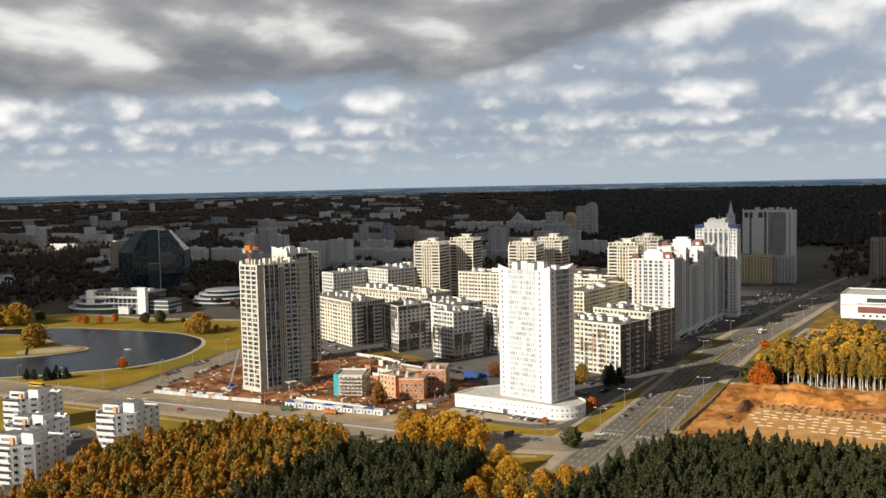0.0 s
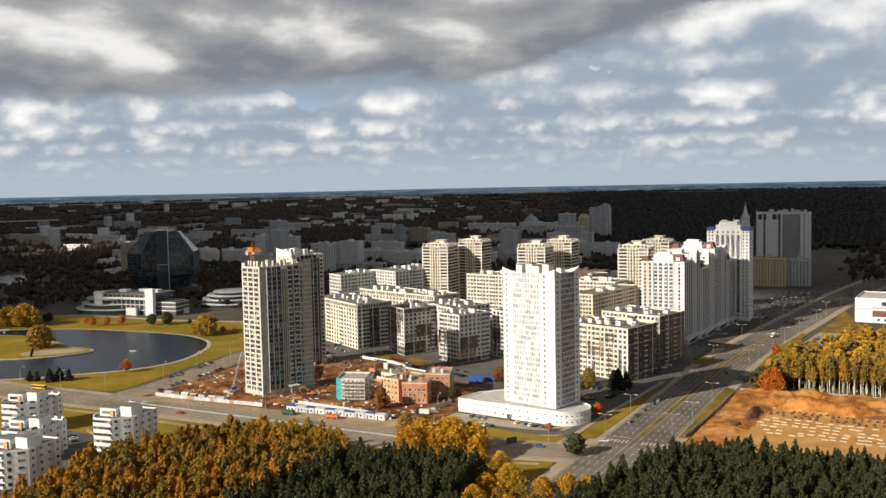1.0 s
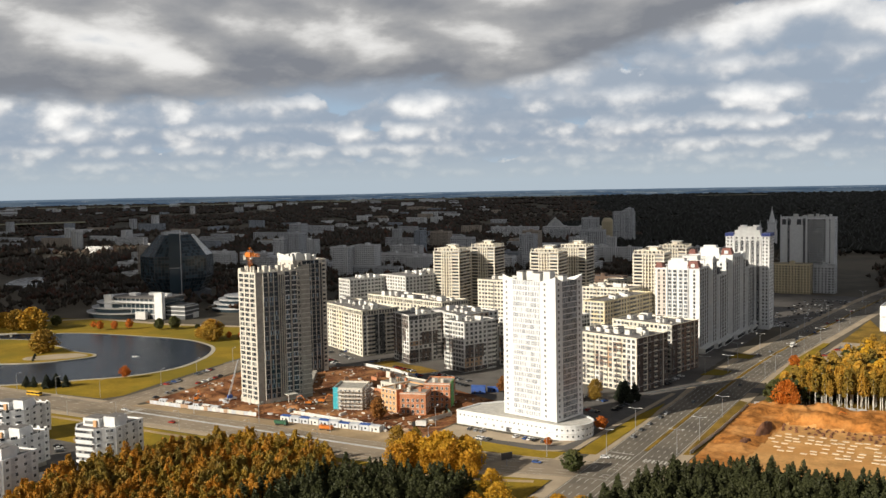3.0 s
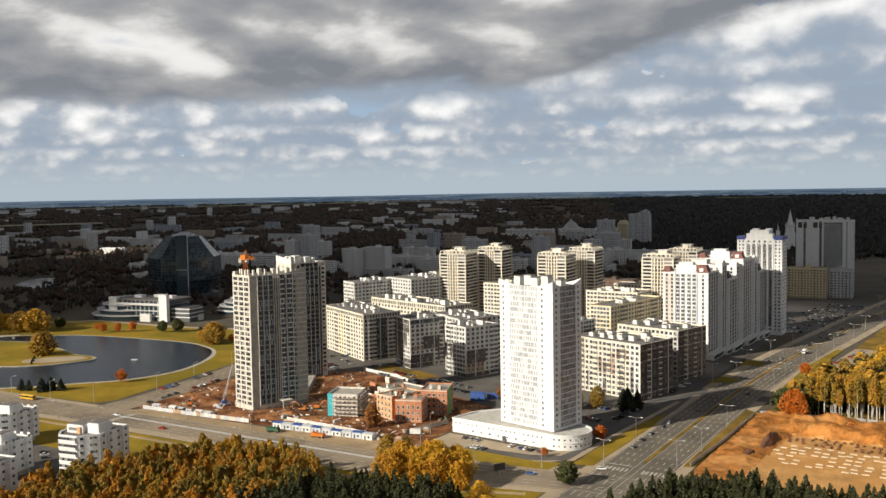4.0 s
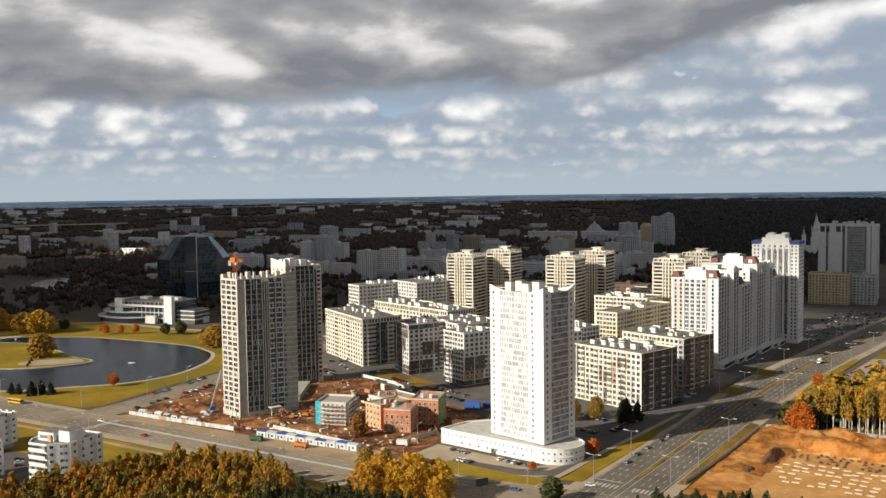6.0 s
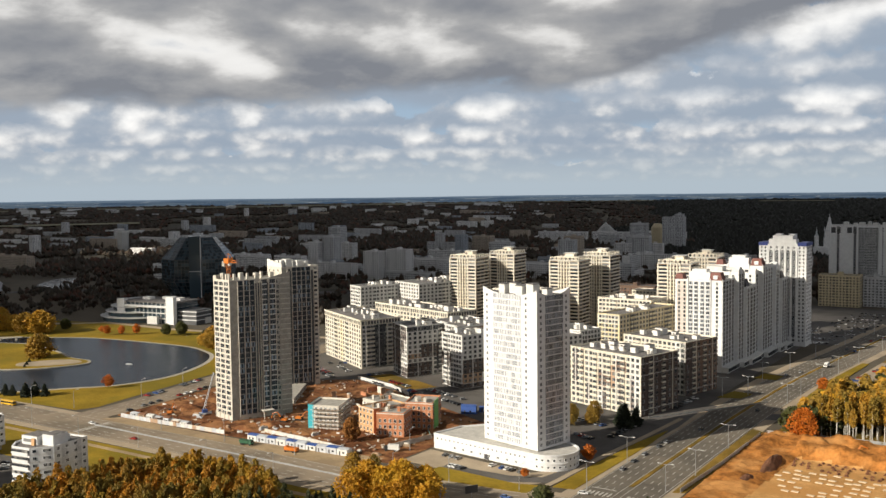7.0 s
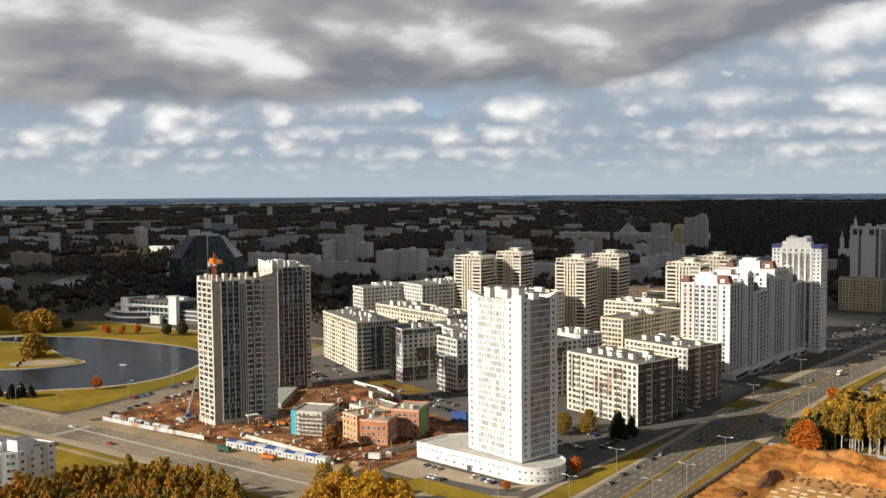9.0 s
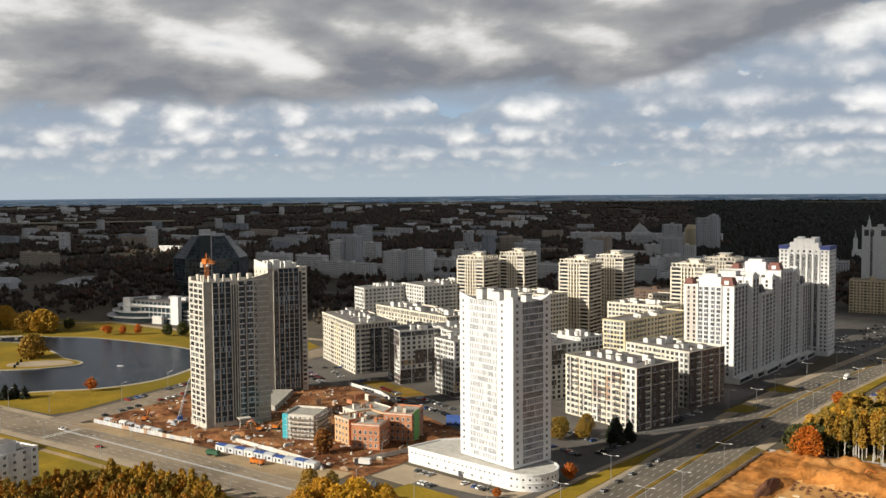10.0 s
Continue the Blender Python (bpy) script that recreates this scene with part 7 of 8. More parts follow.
for x, y, s in ((-562, 456, 0.8), (-557, 458, 0.75), (-549, 462, 0.9), (-543, 465, 1.0), (-537, 468, 0.85), (-545, 459, 0.9), (-179, 583, 1.45), (-184, 590, 1.2), (-176, 592, 1.1), (-648, 527, 0.4), (-657, 535, 0.4), (-640, 520, 0.35)):
    plant(SPRUCE, x, y, 0.15, s)
for x, y, s in ((-208, 574, 0.9), (-202, 594, 0.8), (-198, 582, 0.7), (-212, 586, 0.7)):
    plant(OLIVE[1], x, y, 0.1, s)
for k, (x, y, s) in enumerate([(-236, 417, 1.0), (-230, 424, 0.9), (-225, 413, 1.0), (-217, 423, 1.05), (-209, 417, 1.08), (-203, 425, 1.0), (-197, 418, 0.95), (-212, 408, 1.0), (-226, 403, 0.9), (-193, 410, 0.85), (-204, 409, 0.95), (-219, 414, 1.0)]):
    plant((OLIVE[0] if k < 2 else POPLAR[k % 2]), x, y, 0.1, s)
for k, (x, y, s) in enumerate([(-172, 390, 0.75), (-166, 382, 0.7), (-160, 372, 0.8), (-168, 366, 0.7), (-150, 362, 0.7), (-142, 366, 0.8), (-134, 372, 0.75), (-140, 352, 0.75), (-128, 382, 0.6), (-148, 344, 0.7), (-156, 352, 0.75), (-136, 338, 0.75), (-164, 346, 0.7), (-122, 396, 0.55)]):
    plant((POPLAR[k % 2], OLIVE[1])[k % 3 == 1], x, y, 0.1, s)

# birches behind the sand pit
birches = scatter([(-86, 616), (-40, 622), (45, 618), (45, 640), (-30, 645), (-84, 632)], 4.2, tr)
birches.sort(key=lambda p: p[1] - 0.02 * p[0])
for x, y in birches[:80]:
    plant(BIRCH[tr.randrange(4)], x, y, 0.1, tr.uniform(0.85, 1.1))
wood("birch_wood", "stand of slender birches in yellow leaf", BIRCH, [(x, y, tr.uniform(0.85, 1.1), tr.randrange(4)) for x, y in birches[80:]])
MIX = [tree_kind(90 + k, h, r, m, BARK, "round", 76, "tree", "tree", 0.1, (0.9, 1.8), 100) for k, (h, r, m) in enumerate([(13, 4.6, LEAF_GREEN), (18, 4.6, LEAF_OLIVE), (13, 5.2, LEAF_OLIVE), (15, 5.2, LEAF_YELLOW), (19, 3.4, LEAF_BIRCH), (12, 4.4, LEAF_GREEN), (17, 4.4, LEAF_OLIVE)])]
wood("mixed_wood", "mixed autumn wood of olive, green and yellow trees", MIX,
     [(x, y, tr.uniform(0.8, 1.1), tr.randrange(7)) for x, y in scatter([(-100, 622), (-84, 632), (-40, 645), (45, 640), (40, 720), (-30, 790), (-62, 800), (-84, 720)], 8.0, tr)])
for x, y in ((-98, 618), (-94, 626), (-86, 622), (-80, 630)):
    plant(GREEN, x, y, 0.1, 1.3)

# the foreground woods: the far rows as trees of their own, the rest as a stand
ASPEN_AREA = [(-318, 225), (-345, 318), (-333, 352), (-320, 384), (-286, 395), (-252, 389), (-240, 372), (-238, 340), (-244, 305), (-238, 225)]
PINE_AREA = [(-240, 225), (-246, 310), (-240, 366), (-216, 380), (-190, 384), (-172, 377), (-172, 345), (-158, 320), (-130, 318), (-124, 345), (-120, 398), (-102, 438), (-76, 450), (-42, 447), (-12, 452), (40, 448), (60, 225)]
aspens = [p for p in scatter(ASPEN_AREA, 4.5, tr) if math.hypot(*p) > 318]
pines = [p for p in scatter(PINE_AREA, 5.0, tr) if math.hypot(*p) > 318]
aspens.sort(key=lambda p: -p[1])
pines.sort(key=lambda p: -p[1])
for x, y in aspens[:80]:
    plant(ASPEN[tr.randrange(5)], x, y, 0.1, tr.uniform(0.8, 1.12))
for x, y in pines[:80]:
    plant(PINE[tr.randrange(4)], x, y, 0.1, tr.uniform(0.82, 1.1))
wood("autumn_wood", "dense autumn wood of golden and olive trees", ASPEN, [(x, y, tr.uniform(0.8, 1.12), tr.randrange(5)) for x, y in aspens[80:]])
wood("pine_wood", "dense dark green pine wood", PINE, [(x, y, tr.uniform(0.82, 1.1), tr.randrange(4)) for x, y in pines[80:]])

# ---- the far city ----
fr = random.Random(77)


def base_z(x, y):
    return ground_height(math.hypot(x - 10, y - 70))


def far_block(x, y, rot, w, d, h, wall, label, name="apartment_block", group="far blocks", pitch=3.3, fh=3.0, strips=False, faces=(0, 1), z=None, roofbox=True, glass=None):
    zb = (base_z(x, y) if z is None else z) - 0.4
    b = Building(name, label, rect(x, y, rot, w, d), h, wall, 0.0, ROOF, 0.7, "apartment block", group, base=zb)
    mb = MB()
    n = max(1, int((h - 1.0) / fh))
    for i in faces:
        F, L = b.face(i)
        m = max(1, int((L - 1) / pitch))
        step = (L - 1) / m
        vs = []
        for k in range(n):
            for j in range(m):
                a = 0.5 + step * (j + 0.5)
                ww = 0.78 if (j % 4) else 1.25
                z0 = 1.1 + fh * k
                vs += [(a - ww, z0), (a + ww, z0), (a + ww, z0 + 1.55), (a - ww, z0 + 1.55)]
        o, ex = F @ Vector((0, -0.06, 0)), F.to_3x3() @ Vector((1, 0, 0))
        mb.add([(o.x + ex.x * u, o.y + ex.y * u, v) for u, v in vs], [(q, q + 1, q + 2, q + 3) for q in range(0, len(vs), 4)])
    tagged(part("glazing", mb, glass or GLASS_J, b.th), kind="stuff")
    if roofbox:
        k = max(1, int(w / 28))
        for j in range(k):
            xx = w * (j + 0.5) / k
            if w < 200 and j < 3:
                b.box("lift_house", xx - 2.5, xx + 2.5, d * 0.3, d * 0.7, h - 0.7, h + 2.6, wall)
    return b


G1, G2 = PANEL, PANEL_DARK
GLASS_FAR = glass_mat("dark_far_windows", (0.020, 0.022, 0.026), (0.12, 0.12, 0.12), 0.15, "island", 0.35)
WARM = mat("warm_panel_concrete", (0.46, 0.38, 0.30), 0.9, 0.15)
BLUEISH = mat("bluish_panel", (0.36, 0.39, 0.43), 0.85, 0.15)
for x, y, rot, w, d, h, m, lab in [
        (-842, 1192, 3, 27, 20, 43, G1, "grey tower block with a blank end wall"), (-812, 1208, 3, 34, 20, 46, G1, "grey slab tower with dark window strips"),
        (-970, 1188, -2, 112, 14, 25, G1, "long nine-storey panel block with dark window patterns"), (-880, 1335, 0, 110, 14, 24, G1, "long grey panel block among bare trees"),
        (-760, 1330, 0, 150, 14, 24, G1, "long grey panel block among bare trees"), (-600, 1345, 2, 110, 14, 24, G2, "long weathered panel block among trees"),
        (-1092, 1430, 5, 34, 18, 37, G1, "pale panel tower with grey stripes"), (-1170, 1500, 5, 28, 22, 62, G2, "tall striped grey tower block"), (-970, 1700, 5, 40, 20, 39, WARM, "panel tower in two pale tones"),
        (-672, 1950, 8, 42, 28, 70, G2, "tall weathered tower block at the wood's edge"), (-648, 1955, 8, 16, 20, 76, G2, "tall weathered tower block at the wood's edge"), (-742, 1950, 8, 34, 24, 57, G2, "weathered tower block at the wood's edge"),
        (-712, 1860, 8, 40, 20, 36, G2, "weathered panel block below the towers"), (-1060, 2150, 10, 120, 14, 26, G1, "long white panel block in a far row"), (-935, 2185, 10, 110, 14, 26, G1, "long white panel block in a far row"),
        (-820, 2215, 10, 100, 14, 26, G1, "long white panel block in a far row"), (-560, 1535, 10, 80, 14, 25, G1, "grey panel block among autumn trees"), (-470, 1560, 10, 90, 14, 25, G2, "grey panel block among autumn trees"), (-370, 1575, 10, 70, 14, 24, G2, "grey panel block among autumn trees"),
        (-1604, 1080, 0, 102, 16, 23.5, WARM, "pale long office building among dark trees"), (-1500, 946, 15, 70, 18, 15, G1, "low pale building among dark trees"),
        (-1135, 1230, 0, 60, 14, 26, G1, "pale panel block among autumn trees"), (-1075, 1250, 0, 60, 14, 27, G1, "pale panel block among autumn trees"), (-1045, 1300, 0, 22, 20, 47, G1, "grey panel tower among autumn trees"), (-1020, 1308, 0, 24, 20, 56, G2, "grey panel tower among autumn trees"),
        (-1000, 1400, 0, 90, 14, 27, G1, "pale panel block among autumn trees"), (-905, 1450, 0, 60, 14, 28, G1, "pale panel block among autumn trees"),
        (-1180, 1260, 5, 70, 14, 26, G1, "pale panel block stepping down hill"), 
        (-208, 1190, 0, 42, 18, 35, OCHRE, "pale ochre apartment block below a tall tower"), (-165, 1205, 0, 24, 16, 33, G2, "weathered panel block beside the towers"), (-268, 1230, 0, 24, 18, 48, G2, "dark grey tower block in shade"), (-300, 1240, 0, 30, 14, 30, G2, "grey panel block among autumn trees"),
        (-395, 1060, 0, 50, 20, 27, UMBER, "red-brown brick block behind the cream towers"), (-340, 1010, 0, 60, 24, 24, CREAM, "cream low block behind the cream towers"), (-330, 960, 0, 50, 20, 34, CREAM, "cream block with a stepped roof"),
        (-60, 1222, 0, 40, 30, 54, CONCRETE, "unfinished dark concrete frame building"), (-640, 1420, 5, 24, 20, 52, G2, "grey panel tower among autumn trees"), (-700, 1560, 5, 30, 20, 50, WARM, "pale panel tower among autumn trees"),
        (-610, 1640, 8, 30, 20, 48, G2, "grey panel tower among autumn trees"), (-800, 1480, 5, 40, 18, 42, G2, "grey panel tower among autumn trees"), (-690, 1750, 10, 90, 14, 28, G1, "grey panel block among autumn trees")]:
    far_block(x, y, rot, w, d, h, m, lab, glass=GLASS_FAR).done()

# the rest of the city, street after street
used = []
LABELS = {"slab": "grey nine-storey panel block in the far city", "tower": "grey panel tower in the far city", "low": "low pale building in the far city"}
count = 0
for tries in range(5000):
    if count >= 190:
        break
    r = 1350 + 3000 * fr.random() ** 0.8
    a = radians(fr.uniform(20, 64))
    x, y = 10 - r * math.sin(a), 70 + r * math.cos(a)
    if a < radians(27) and r > 2300 or a > radians(50) and r < 2100 or (r > 3900 and fr.random() < 0.7):
        continue
    if noise.noise((x * 0.0022, y * 0.0022, 0.5)) < -0.18:
        continue
    if any(abs(x - u) < 75 and abs(y - v) < 60 for u, v in used):
        continue
    used.append((x, y))
    k = fr.random()
    kind = "slab" if k < 0.58 else "tower" if k < 0.70 else "low"
    w, d, h = {"slab": (fr.uniform(40, 100), 13, fr.choice((13, 15, 22, 25))), "tower": (fr.uniform(16, 24), 18, fr.uniform(32, 46)), "low": (fr.uniform(25, 60), 20, fr.uniform(8, 15))}[kind]
    s = 1.0 if r < 2600 else max(0.62, 1 - (r - 2600) / 4200)
    far_block(x, y, fr.choice((0, 0, 5, 12, 90, -15)), w * s, d * s, h * s, fr.choice((G1, G1, G1, G2, G2, OFFWHITE, WARM, BLUEISH)), LABELS[kind], pitch=3.4 if r < 2400 else 5.0, roofbox=r < 1700, faces=(0, 1), glass=GLASS_FAR).done()
    count += 1


# ---- landmarks ----
def library():
    th = thing("library", "dark blue glass library shaped like a cut gem", "library", pose(-856, 891, 0, 0, 0, 30))
    n = 8

    def ring(rad, z):
        return [Vector((rad * math.cos(2 * math.pi * (i + 0.5) / n), rad * math.sin(2 * math.pi * (i + 0.5) / n), z)) for i in range(n)]
    rings = [ring(31, 9), ring(43, 27), ring(43, 53), ring(21, 78)]
    core, panes, rim = MB(), MB(), MB()
    for lo, hi, rows in ((rings[0], rings[1], 4), (rings[1], rings[2], 7), (rings[2], rings[3], 7)):
        for i in range(n):
            a, b, c, e = lo[i], lo[(i + 1) % n], hi[(i + 1) % n], hi[i]
            core.quad(*[tuple(v) for v in (a, b, c, e)])
            out = (b - a).cross(e - a).normalized() * 0.25
            for u in range(8):
                for v in range(rows):
                    def at(p, q):
                        return tuple(a.lerp(b, p).lerp(e.lerp(c, p), q) + out)
                    panes.quad(at((u + 0.06) / 8, (v + 0.05) / rows), at((u + 0.94) / 8, (v + 0.05) / rows), at((u + 0.94) / 8, (v + 0.95) / rows), at((u + 0.06) / 8, (v + 0.95) / rows))
            rim.rod(tuple(a), tuple(b), 0.5, 4).rod(tuple(a), tuple(e), 0.6, 4)
    core.add([tuple(v) for v in rings[3]], [tuple(range(n))])
    part("gem_body", core, DARK_CLAD, th)
    tagged(part("glass_panes", panes, GLASS_TOWER, th), kind="stuff")
    part("edge_frame", rim, DARK_CLAD, th)
    part("base", MB().cyl(0, 0, 0, 9, 40, 24), DARK_CLAD, th)
    part("roof_plant", MB().box(-12, 12, -9, 9, 78, 80.5).box(-5, 5, -4, 4, 80.5, 83), PANEL_DARK, th)
    # the lift shaft that stands in front of the gem
    F = Matrix.Rotation(radians(12), 4, "Z") @ Matrix.Translation((0, -42, 0))
    shaft = part("lift_shaft", MB().box(-6.5, 6.5, -5, 5, 0, 81, 0), GLASS_TOWER, th, M=F)
    part("shaft_edge", MB().box(6.5, 7.2, -5.4, -4.6, 0, 82.5, 0, True), PANEL, shaft)
    part("shaft_band", MB().box(-6.6, 6.6, -5.1, -5.0, 40, 40.6, 0, True), PANEL_DARK, shaft)
    far_block(-1098, 1050, 5, 36, 20, 50, WARM, "beige striped tower beside the glass library", roofbox=False).done()


def shaded_tower():
    """Grey-white slab tower by the avenue: blank wall strips, recesses painted as dark panels, a dense glazed grid."""
    w, d, h = 62.0, 24.0, 86.0
    b = Building("apartment_tower", "tall grey-white apartment tower with a densely glazed front in shade", rect(-210, 1252, 0, w, d), h, WHITE, 0, ROOF, 0.8, "tower block")
    zs = floors(3.0, 27, 3.0, 0.8)
    b.grid(0, [9.6, 27.5], zs, "window", (1.9, 2.0, 1), (FRAME_GREY, GLASS_J, WHITE), False)
    # no real recesses here: flat panels with the shade put into their grey
    for x0, x1 in ((8.2, 11.0), (26.0, 29.0)):
        b.panel(0, x0, x1, 3, h - 1.5, BAY_GREY, 0.05, "recess_facing")
    b.panel(0, 31.0, 52.0, 3, h - 3, BAY_GREY, 0.05, "bay_facing")
    b.grid(0, [32.8 + 2.9 * k for k in range(7)], floors(3.0, 27, 3.0, 0.5), "window", (2.2, 2.1, 2), (FRAME, GLASS_J, WHITE), False)
    b.grid(0, [56.5], zs, "window", (1.7, 1.8, 1), (FRAME, GLASS_J, WHITE), False)
    b.grid(1, cols(d, 6), zs, "window", (1.7, 1.8, 1), (FRAME, GLASS_J, WHITE), False)
    F, _ = b.face(0)
    for x in (0.6, 7.6, 13.0, 25.0, 30.0, 53.0, 61.4):
        part("wall_pier", MB().box(x - 0.6, x + 0.6, -1.2, 0, 2, h + (2.2 if x in (0.6, 30.0, 53.0) else 0.6), 0, True), WHITE, b.th, M=F)
    # shade of the top recesses, painted as flat near-black panels
    for x0, x1 in ((2.0, 12.0), (19.0, 29.0)):
        b.panel(0, x0, x1, h - 9.0, h - 2.5, FRAME_DARK, 0.09, "top_recess")
    for x, ww, hh in ((16, 5, 3.4), (26, 3, 2.2), (33, 6, 3.0), (41, 3, 3.8), (47, 5, 2.6), (56, 2.4, 3.0)):
        b.box("lift_house", x - ww / 2, x + ww / 2, 8, 15, h - 0.8, h + hh, OFFWHITE)
    b.done()


shaded_tower()
library()


def pavilion():
    """White terraced centre: curved decks at one end, a square frame in front."""
    th = thing("shopping_pavilion", "white modern centre with curved terraces and a square white frame", "pavilion", pose(-792, 726, 0.2, 0, 0, 8) @ Matrix.Diagonal((1.4, 1.25, 1.2, 1)))
    for k, (r, z) in enumerate([(31, 4.5), (27, 8.6), (23, 12.8), (18, 17.0)]):
        deck = part("terrace_deck", MB().cyl(2, 22, z - 0.6, z, r, 44), PANEL_DARK, th)
        part("terrace_glazing", MB().cyl(2, 22, z - 4.2, z - 0.9, r - 1.8, 44), GLASS_TOWER, deck)
    part("hall_glazing", MB().box(0, 48, 3, 32, 0, 17), GLASS_TOWER, th)
    for z in (3.8, 8.4, 13.0):
        part("floor_band", MB().box(0, 48, 2.2, 32.5, z, z + 0.7, 0, True), OFFWHITE, th)
    for x in range(4, 46, 4):
        part("mullion", MB().box(x - 0.2, x + 0.2, 2.7, 3.0, 0, 17, 0, True), PANEL_DARK, th)
    part("roof_slab", MB().box(-1, 49, 2, 33, 17, 18.2, 0, True), ROOF, th)
    part("frame_pier", MB().box(-3, 4, 0, 4, 0, 20, 0), WHITE, th)
    part("frame_pier", MB().box(43, 50, 0, 4, 0, 23, 0), WHITE, th)
    part("frame_beam", MB().box(4, 43, 0, 2, 13.6, 15.2, 0, True), WHITE, th)
    part("entrance_block", MB().box(27, 36, -2, 1, 0, 6.4, 0), OFFWHITE, th)
    for x, y, w in ((10, 14, 7), (24, 20, 9), (38, 16, 6)):
        part("roof_plant", MB().box(x, x + w, y, y + 6, 18.2, 20.4, 0), PANEL, th)
    part("low_wing", MB().box(50, 66, 6, 24, 0, 12, 0), DARK_CLAD, th)
    for z in (3.5, 7.0, 10.5):
        part("floor_band", MB().box(49.8, 66.4, 5.6, 24, z, z + 0.7, 0, True), WHITE, th)
    th2 = thing("office_pavilion", "grey round terraced office building in cloud shade", "pavilion", pose(-706, 842, 0.2, 0, 0, 10))
    for k, (r, z) in enumerate([(38, 4.0), (34, 8.0), (29, 12.0), (22, 15.5)]):
        part("terrace_deck", MB().cyl(0, 0, z - 0.9, z, r, 40), PANEL, th2)
        part("terrace_glazing", MB().cyl(0, 0, z - 4.0, z - 0.9, r - 1.5, 40), GLASS_TOWER, th2)
    th3 = thing("kiosk", "small white kiosk with a glass front by the lawn", "kiosk", pose(-722, 756, 0.2, 0, 0, 10))
    part("body", MB().box(0, 20, 0, 9, 0, 6, 0), OFFWHITE, th3)
    part("front_glass", MB().box(1, 19, -0.1, 0, 1, 4.4, 0, True), GLASS_TOWER, th3)


pavilion()


def red_white_hall():
    b = Building("commercial_hall", "white hall with a red-brown band beside the avenue", rect(-71, 945, -3, 70, 55), 20.5, WHITE, 0, ROOF_PALE, 1.2, "hall")
    F, L = b.face(0)
    part("red_band", MB().box(14, L, -0.4, 0, 6.5, 12.5, 0, True), RED_TILE, b.th, M=F)
    part("glass_band", MB().box(22, L - 8, -0.2, 0, 13.6, 17.5, 0, True), GLASS_TOWER, b.th, M=F)
    part("lower_hall", MB().box(2, L, -12, 0, 0, 12.0, 0), WHITE, b.th, M=F)
    part("red_band", MB().box(16, L, -12.3, -12, 5.5, 11.0, 0, True), RED_TILE, b.th, M=F)
    for k in range(8):
        part("window", MB().box(20 + k * 5.5, 22 + k * 5.5, -12.4, -12.25, 2.0, 3.8, 0, True), GLASS, b.th, M=F)
    b.done()
    c = Building("town_house", "white house with an orange roof among birch trees", rect(-12, 735, -6, 30, 16), 13, WHITE, 0, BRICK, 0.3, "house")
    part("hip_roof", MB().prism([(-0.6, -0.6), (30.6, -0.6), (30.6, 16.6), (-0.6, 16.6)], 13, 18, taper=[(6, 7.5), (24, 7.5), (24, 8.5), (6, 8.5)]), BRICK, c.th)
    c.grid(0, cols(30, 7), [1.5, 5.0, 8.5], "window", (1.4, 1.6, 2))
    c.done()


red_white_hall()


def church():
    z = base_z(-337, 1876)
    th = thing("church", "pale church with a small domed tower behind the avenue", "church", pose(-356, 1865, z))
    part("nave", MB().box(-4, 22, -8, 14, 0, 22 - z), PANEL, th)
    part("tower", MB().cyl(0, 0, 22 - z, 40 - z, 3.6, 8).cyl(0, 0, 40 - z, 41 - z, 4.3, 8), PANEL, th)
    part("dome", MB().cyl(0, 0, 41 - z, 46 - z, 3.2, 8, 1.2).cyl(0, 0, 46 - z, 51 - z, 1.4, 8, 0.9).cyl(0, 0, 51 - z, 57 - z, 0.5, 6, 0.1), PANEL_DARK, th)
    th = thing("church", "grey church with a tall tented spire behind the towers", "church", pose(-337, 1876, z))
    part("tower", MB().box(-8, 8, -8, 8, 0, 38 - z).box(-6.8, 6.8, -6.8, 6.8, 38 - z, 50 - z), PANEL, th)
    part("belfry_cornice", MB().box(-7.6, 7.6, -7.6, 7.6, 50 - z, 51.2 - z, 0, True), PANEL_DARK, th)
    part("spire", MB().cyl(0, 0, 51.2 - z, 71 - z, 6.4, 8, 1.8).cyl(0, 0, 71 - z, 73.5 - z, 2.3, 8, 1.6).cyl(0, 0, 73.5 - z, 81 - z, 0.8, 6, 0.1), PANEL, th)
    for a in (-6.6, 6.6):
        for c in (-6.6, 6.6):
            part("pinnacle", MB().cyl(a, c, 51.2 - z, 58 - z, 1.1, 6, 0.1), PANEL, th)


church()


def tent_hall():
    th = thing("tent_hall", "pale framed hall with a fan-shaped roof at the wood's edge", "hall", pose(-955, 2310, 0, 0, 0, 20))
    mb = MB()
    for k in range(-4, 5):
        mb.rod((k * 9.5, 0, 0 if abs(k) == 4 else 8), (k * 2.4, 0, 44 - abs(k) * 3), 1.1, 4)
        mb.rod((k * 9.5, 26, 0), (k * 2.4, 4, 44 - abs(k) * 3), 1.1, 4)
    part("roof_rib", mb, OFFWHITE, th)
    part("hall_body", MB().prism([(-40, 0), (40, 0), (40, 28), (-40, 28)], 0, 36, taper=[(-9, 10), (9, 10), (9, 14), (-9, 14)]), PANEL_DARK, th)
    g = thing("domed_tower", "ochre round building catching sunlight between grey towers", "tower", pose(-705, 2010, 0))
    part("drum", MB().cyl(0, 0, 0, 46, 13, 16), OCHRE, g)
    part("dome", MB().cyl(0, 0, 46, 54, 13, 16, 7), OCHRE, g)


tent_hall()


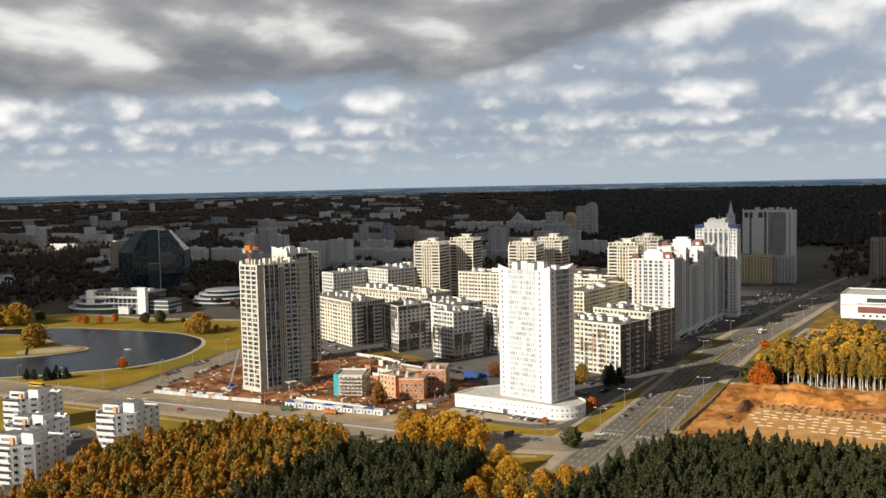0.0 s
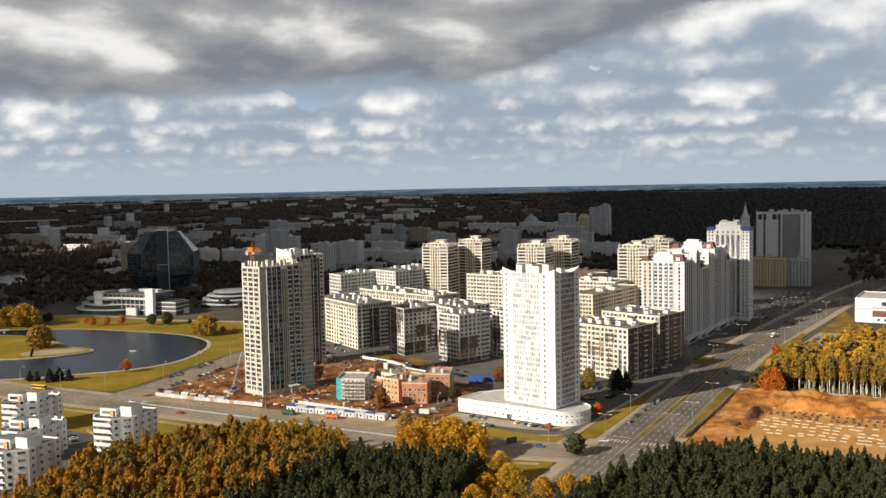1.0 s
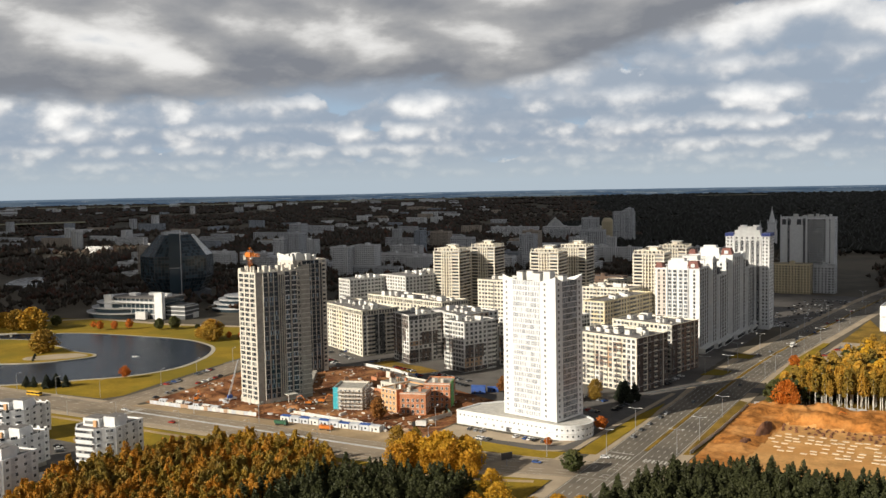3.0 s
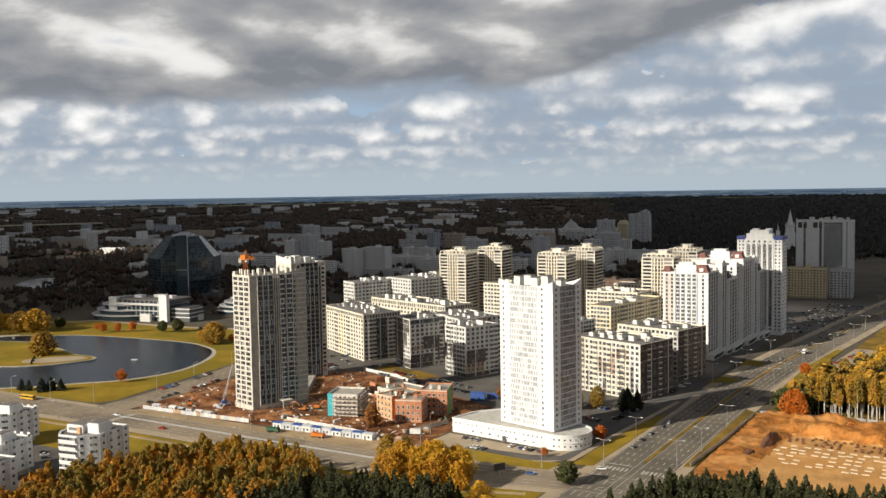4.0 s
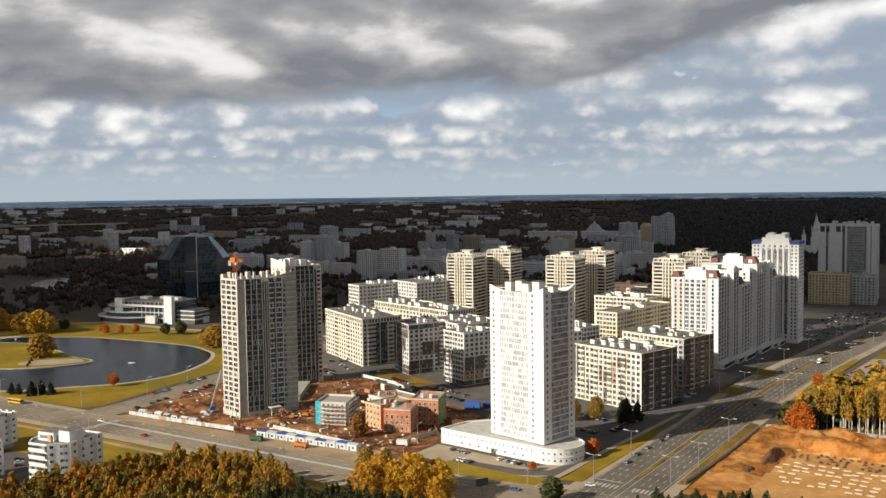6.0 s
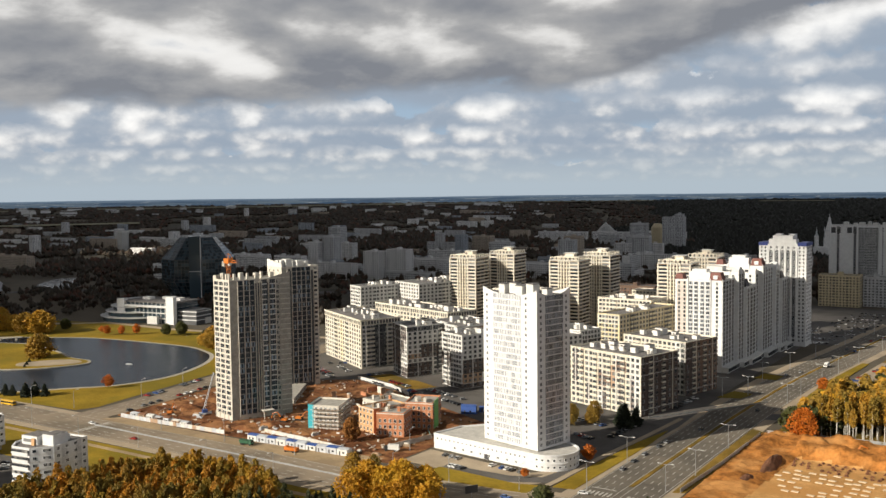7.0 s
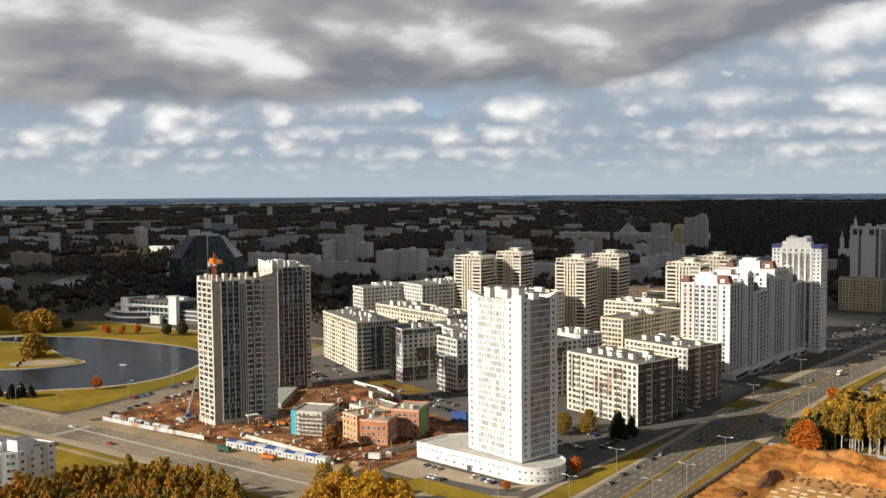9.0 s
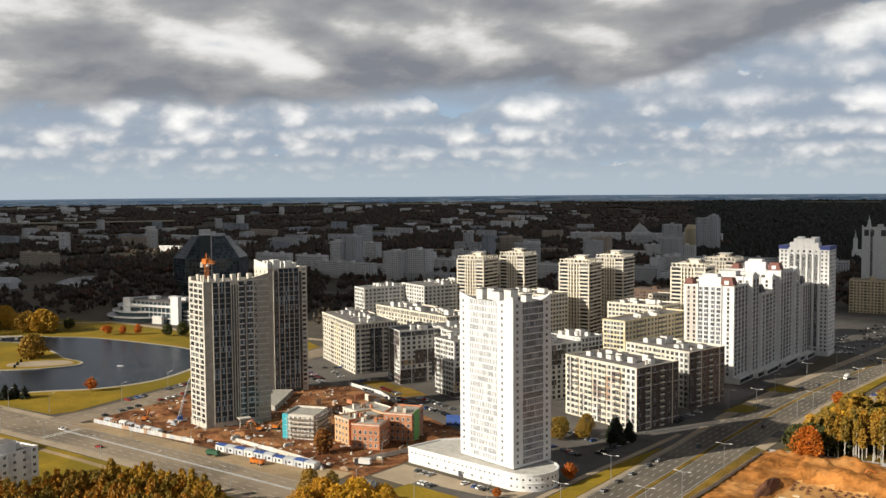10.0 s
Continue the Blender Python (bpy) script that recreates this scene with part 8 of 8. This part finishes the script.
def bandstand():
    """White halls and covered stands on the far side of the pond."""
    th = thing("long_bridge", "low pale footbridge across the pond", "bridge", pose(-800, 575, 0.3, 0, 0, 42))
    part("deck", MB().box(-40, 40, -2, 2, 2.2, 3.0, 0, True), STONE, th)
    for k in range(6):
        part("pier", MB().box(-36 + k * 14, -34 + k * 14, -1.6, 1.6, -0.2, 2.2), STONE, th)
    h = thing("silver_hall", "low silver-roofed hall in the dark park", "hall", pose(-1225, 820, 0, 0, 0, 20))
    part("body", MB().box(-30, 30, 0, 22, 0, 9), PALE_SHEET, h)
    part("vault_roof", MB().prism([(-31, -1), (31, -1), (31, 23), (-31, 23)], 9, 15, taper=[(-30, 7), (30, 7), (30, 15), (-30, 15)]), PALE_SHEET, h)
    sheet("water_far", smooth_line([(-1170, 885), (-1140, 905), (-1180, 960), (-1250, 1012), (-1290, 1000), (-1240, 930)], 4, True), 0.3, WATER, "small pale pond in the dark park", "water")
    sheet("road_far", ribbon([(-1400, 690), (-1191, 814), (-1110, 900), (-1013, 951), (-880, 1010), (-700, 1060), (-500, 1090), (-300, 1090), (-120, 1080)], 26), 0.25, ASPHALT, "wide dark highway behind the pond", "road")
    sheet("road_park", ribbon([(-900, 655), (-826, 690), (-800, 715), (-690, 716), (-560, 745), (-510, 752)], 8), 0.3, PAVING, "pale park road", "road")


bandstand()


# ---- far woods ----
def woods(name, label, m, spots):
    """Many low crowns seen from far away."""
    rg = np.random.RandomState(5)
    n = len(spots)
    S = np.array(spots, dtype=np.float32)               # x, y, z, radius, height
    base = np.array(OCT, dtype=np.float32)
    jit = rg.uniform(0.65, 1.3, (n, 6, 1)).astype(np.float32)
    V = base[None] * jit
    ang = rg.uniform(0, 6.28, n)
    c, s = np.cos(ang)[:, None], np.sin(ang)[:, None]
    X = (V[:, :, 0] * c - V[:, :, 1] * s) * S[:, 3:4] + S[:, 0:1]
    Y = (V[:, :, 0] * s + V[:, :, 1] * c) * S[:, 3:4] + S[:, 1:2]
    Z = (V[:, :, 2] * 0.55 + 0.42) * S[:, 4:5] + S[:, 2:3]
    verts = np.stack([X, Y, Z], axis=2).reshape(-1, 3)
    F = (np.array(OCT_F)[None] + (np.arange(n) * 6)[:, None, None]).reshape(-1, 3)
    me = bpy.data.meshes.new(name)
    me.from_pydata(verts.tolist(), [], F.tolist())
    me.materials.append(m)
    tagged(new(name, me), label, "wood", "", "stuff")


def far_spots():
    mixed, dark, near = [], [], 0
    rg = random.Random(12)
    for k in range(60000):
        r = 900 + 3800 * rg.random() ** 0.75
        a = radians(rg.uniform(-4, 66))
        x, y = 10 - r * math.sin(a), 70 + r * math.cos(a)
        if r < 1150 and not (x < -890 or (x < -560 and y > 800)) or (x > -560 and y < 1060):
            continue
        forest = a < radians(21 + 6 * noise.noise((r * 0.002, 3, 1))) and r > 1750
        tall = rg.uniform(9, 17)
        rad = rg.uniform(5, 9) * (1.0 if r < 2500 else 1 + (r - 2500) / 2200)
        if r > 2600:
            tall *= 0.8
        if forest:
            if len(dark) < 13000:
                dark.append((x, y, base_z(x, y), rad * 1.15, tall * 1.1))
            continue
        if any(abs(x - u) < 42 and abs(y - v) < 26 for u, v in used):
            continue
        if noise.noise((x * 0.006, y * 0.006, 4.5)) < -0.30 and r > 1300:
            continue
        if -90 < x + 0.3 * (y - 1000) < -20 and y < 1400:
            continue
        if r < 1700 and near < 13000:
            near += 6
            for q in range(6):
                mixed.append((x + rg.uniform(-4.5, 4.5), y + rg.uniform(-4.5, 4.5), base_z(x, y) + rg.uniform(0.1, 0.45) * tall, rad * rg.uniform(0.3, 0.5), tall * rg.uniform(0.35, 0.6)))
        elif r >= 1700 and len(mixed) - near < 15000:
            mixed.append((x, y, base_z(x, y), rad, tall))
    return mixed, dark


MIXED, DARKW = far_spots()
woods("park_woods", "brown and olive autumn trees between the far blocks", WOODS, MIXED)
woods("pine_forest", "wide dark pine forest reaching the horizon", WOODS_DARK, DARKW)


def far_fields():
    """Pale fields and white halls near the horizon."""
    field = mat("pale_stubble_field", (0.26, 0.24, 0.15), 0.95, 0.2, scale=0.01)
    for a0, r0, w, d in [(33, 4350, 700, 60), (38, 4300, 500, 50), (47, 4250, 900, 60), (55, 3300, 500, 60), (24, 4450, 500, 40), (13, 4300, 300, 30), (61, 4200, 500, 50)]:
        a = radians(a0)
        x, y = 10 - r0 * math.sin(a), 70 + r0 * math.cos(a)
        M = pose(x, y, base_z(x, y) + 12, 2.2, 0, a0)
        ob = tagged(new("field", MB().box(-w / 2, w / 2, -d / 2, d / 2, -0.5, 0, 0).mesh("field", field)), "pale harvested field near the horizon", "field", "", "structure")
        ob.matrix_basis = M
    for k in range(26):
        a0, r0 = fr.uniform(28, 62), fr.uniform(3900, 4300)
        a = radians(a0)
        x, y = 10 - r0 * math.sin(a), 70 + r0 * math.cos(a)
        th = thing("warehouse", "white warehouse near the horizon", "warehouse", pose(x, y, base_z(x, y) + 6, 0, 0, a0 + fr.uniform(-20, 20)), "far warehouses")
        w = fr.uniform(20, 60)
        part("body", MB().box(-w / 2, w / 2, 0, 20, 0, fr.uniform(7, 12), 0), WHITE, th)
        part("roof", MB().prism([(-w / 2, 0), (w / 2, 0), (w / 2, 20), (-w / 2, 20)], 12, 13.5, taper=[(-w / 2, 9), (w / 2, 9), (w / 2, 11), (-w / 2, 11)]), OFFWHITE, th)


far_fields()


def near_woods():
    """The woods under the viewpoint, beyond the lower edge of the view."""
    rg = random.Random(41)
    pine, gold = [], []
    for i in range(-37, 38):
        for j in range(-37, 38):
            x, y = i * 8.5 + rg.uniform(-3.4, 3.4), j * 8.5 + rg.uniform(-3.4, 3.4)
            if math.hypot(x, y) < 316:
                spots = gold if x < -150 + 60 * noise.noise((x * 0.01, y * 0.01, 3)) else pine
                tall = rg.uniform(10, 14)
                spots.append((x, y, 0.0, rg.uniform(2.6, 3.6), tall))
                for q in range(2):
                    spots.append((x + rg.uniform(-2.4, 2.4), y + rg.uniform(-2.4, 2.4), tall * rg.uniform(0.05, 0.25), rg.uniform(1.8, 2.8), tall * rg.uniform(0.5, 0.75)))
    woods("pine_wood_near", "dark green pine wood beyond the lower edge of the view", NEEDLE, pine)
    woods("autumn_wood_near", "golden autumn wood beyond the lower edge of the view", LEAF_AUTUMN, gold)


near_woods()
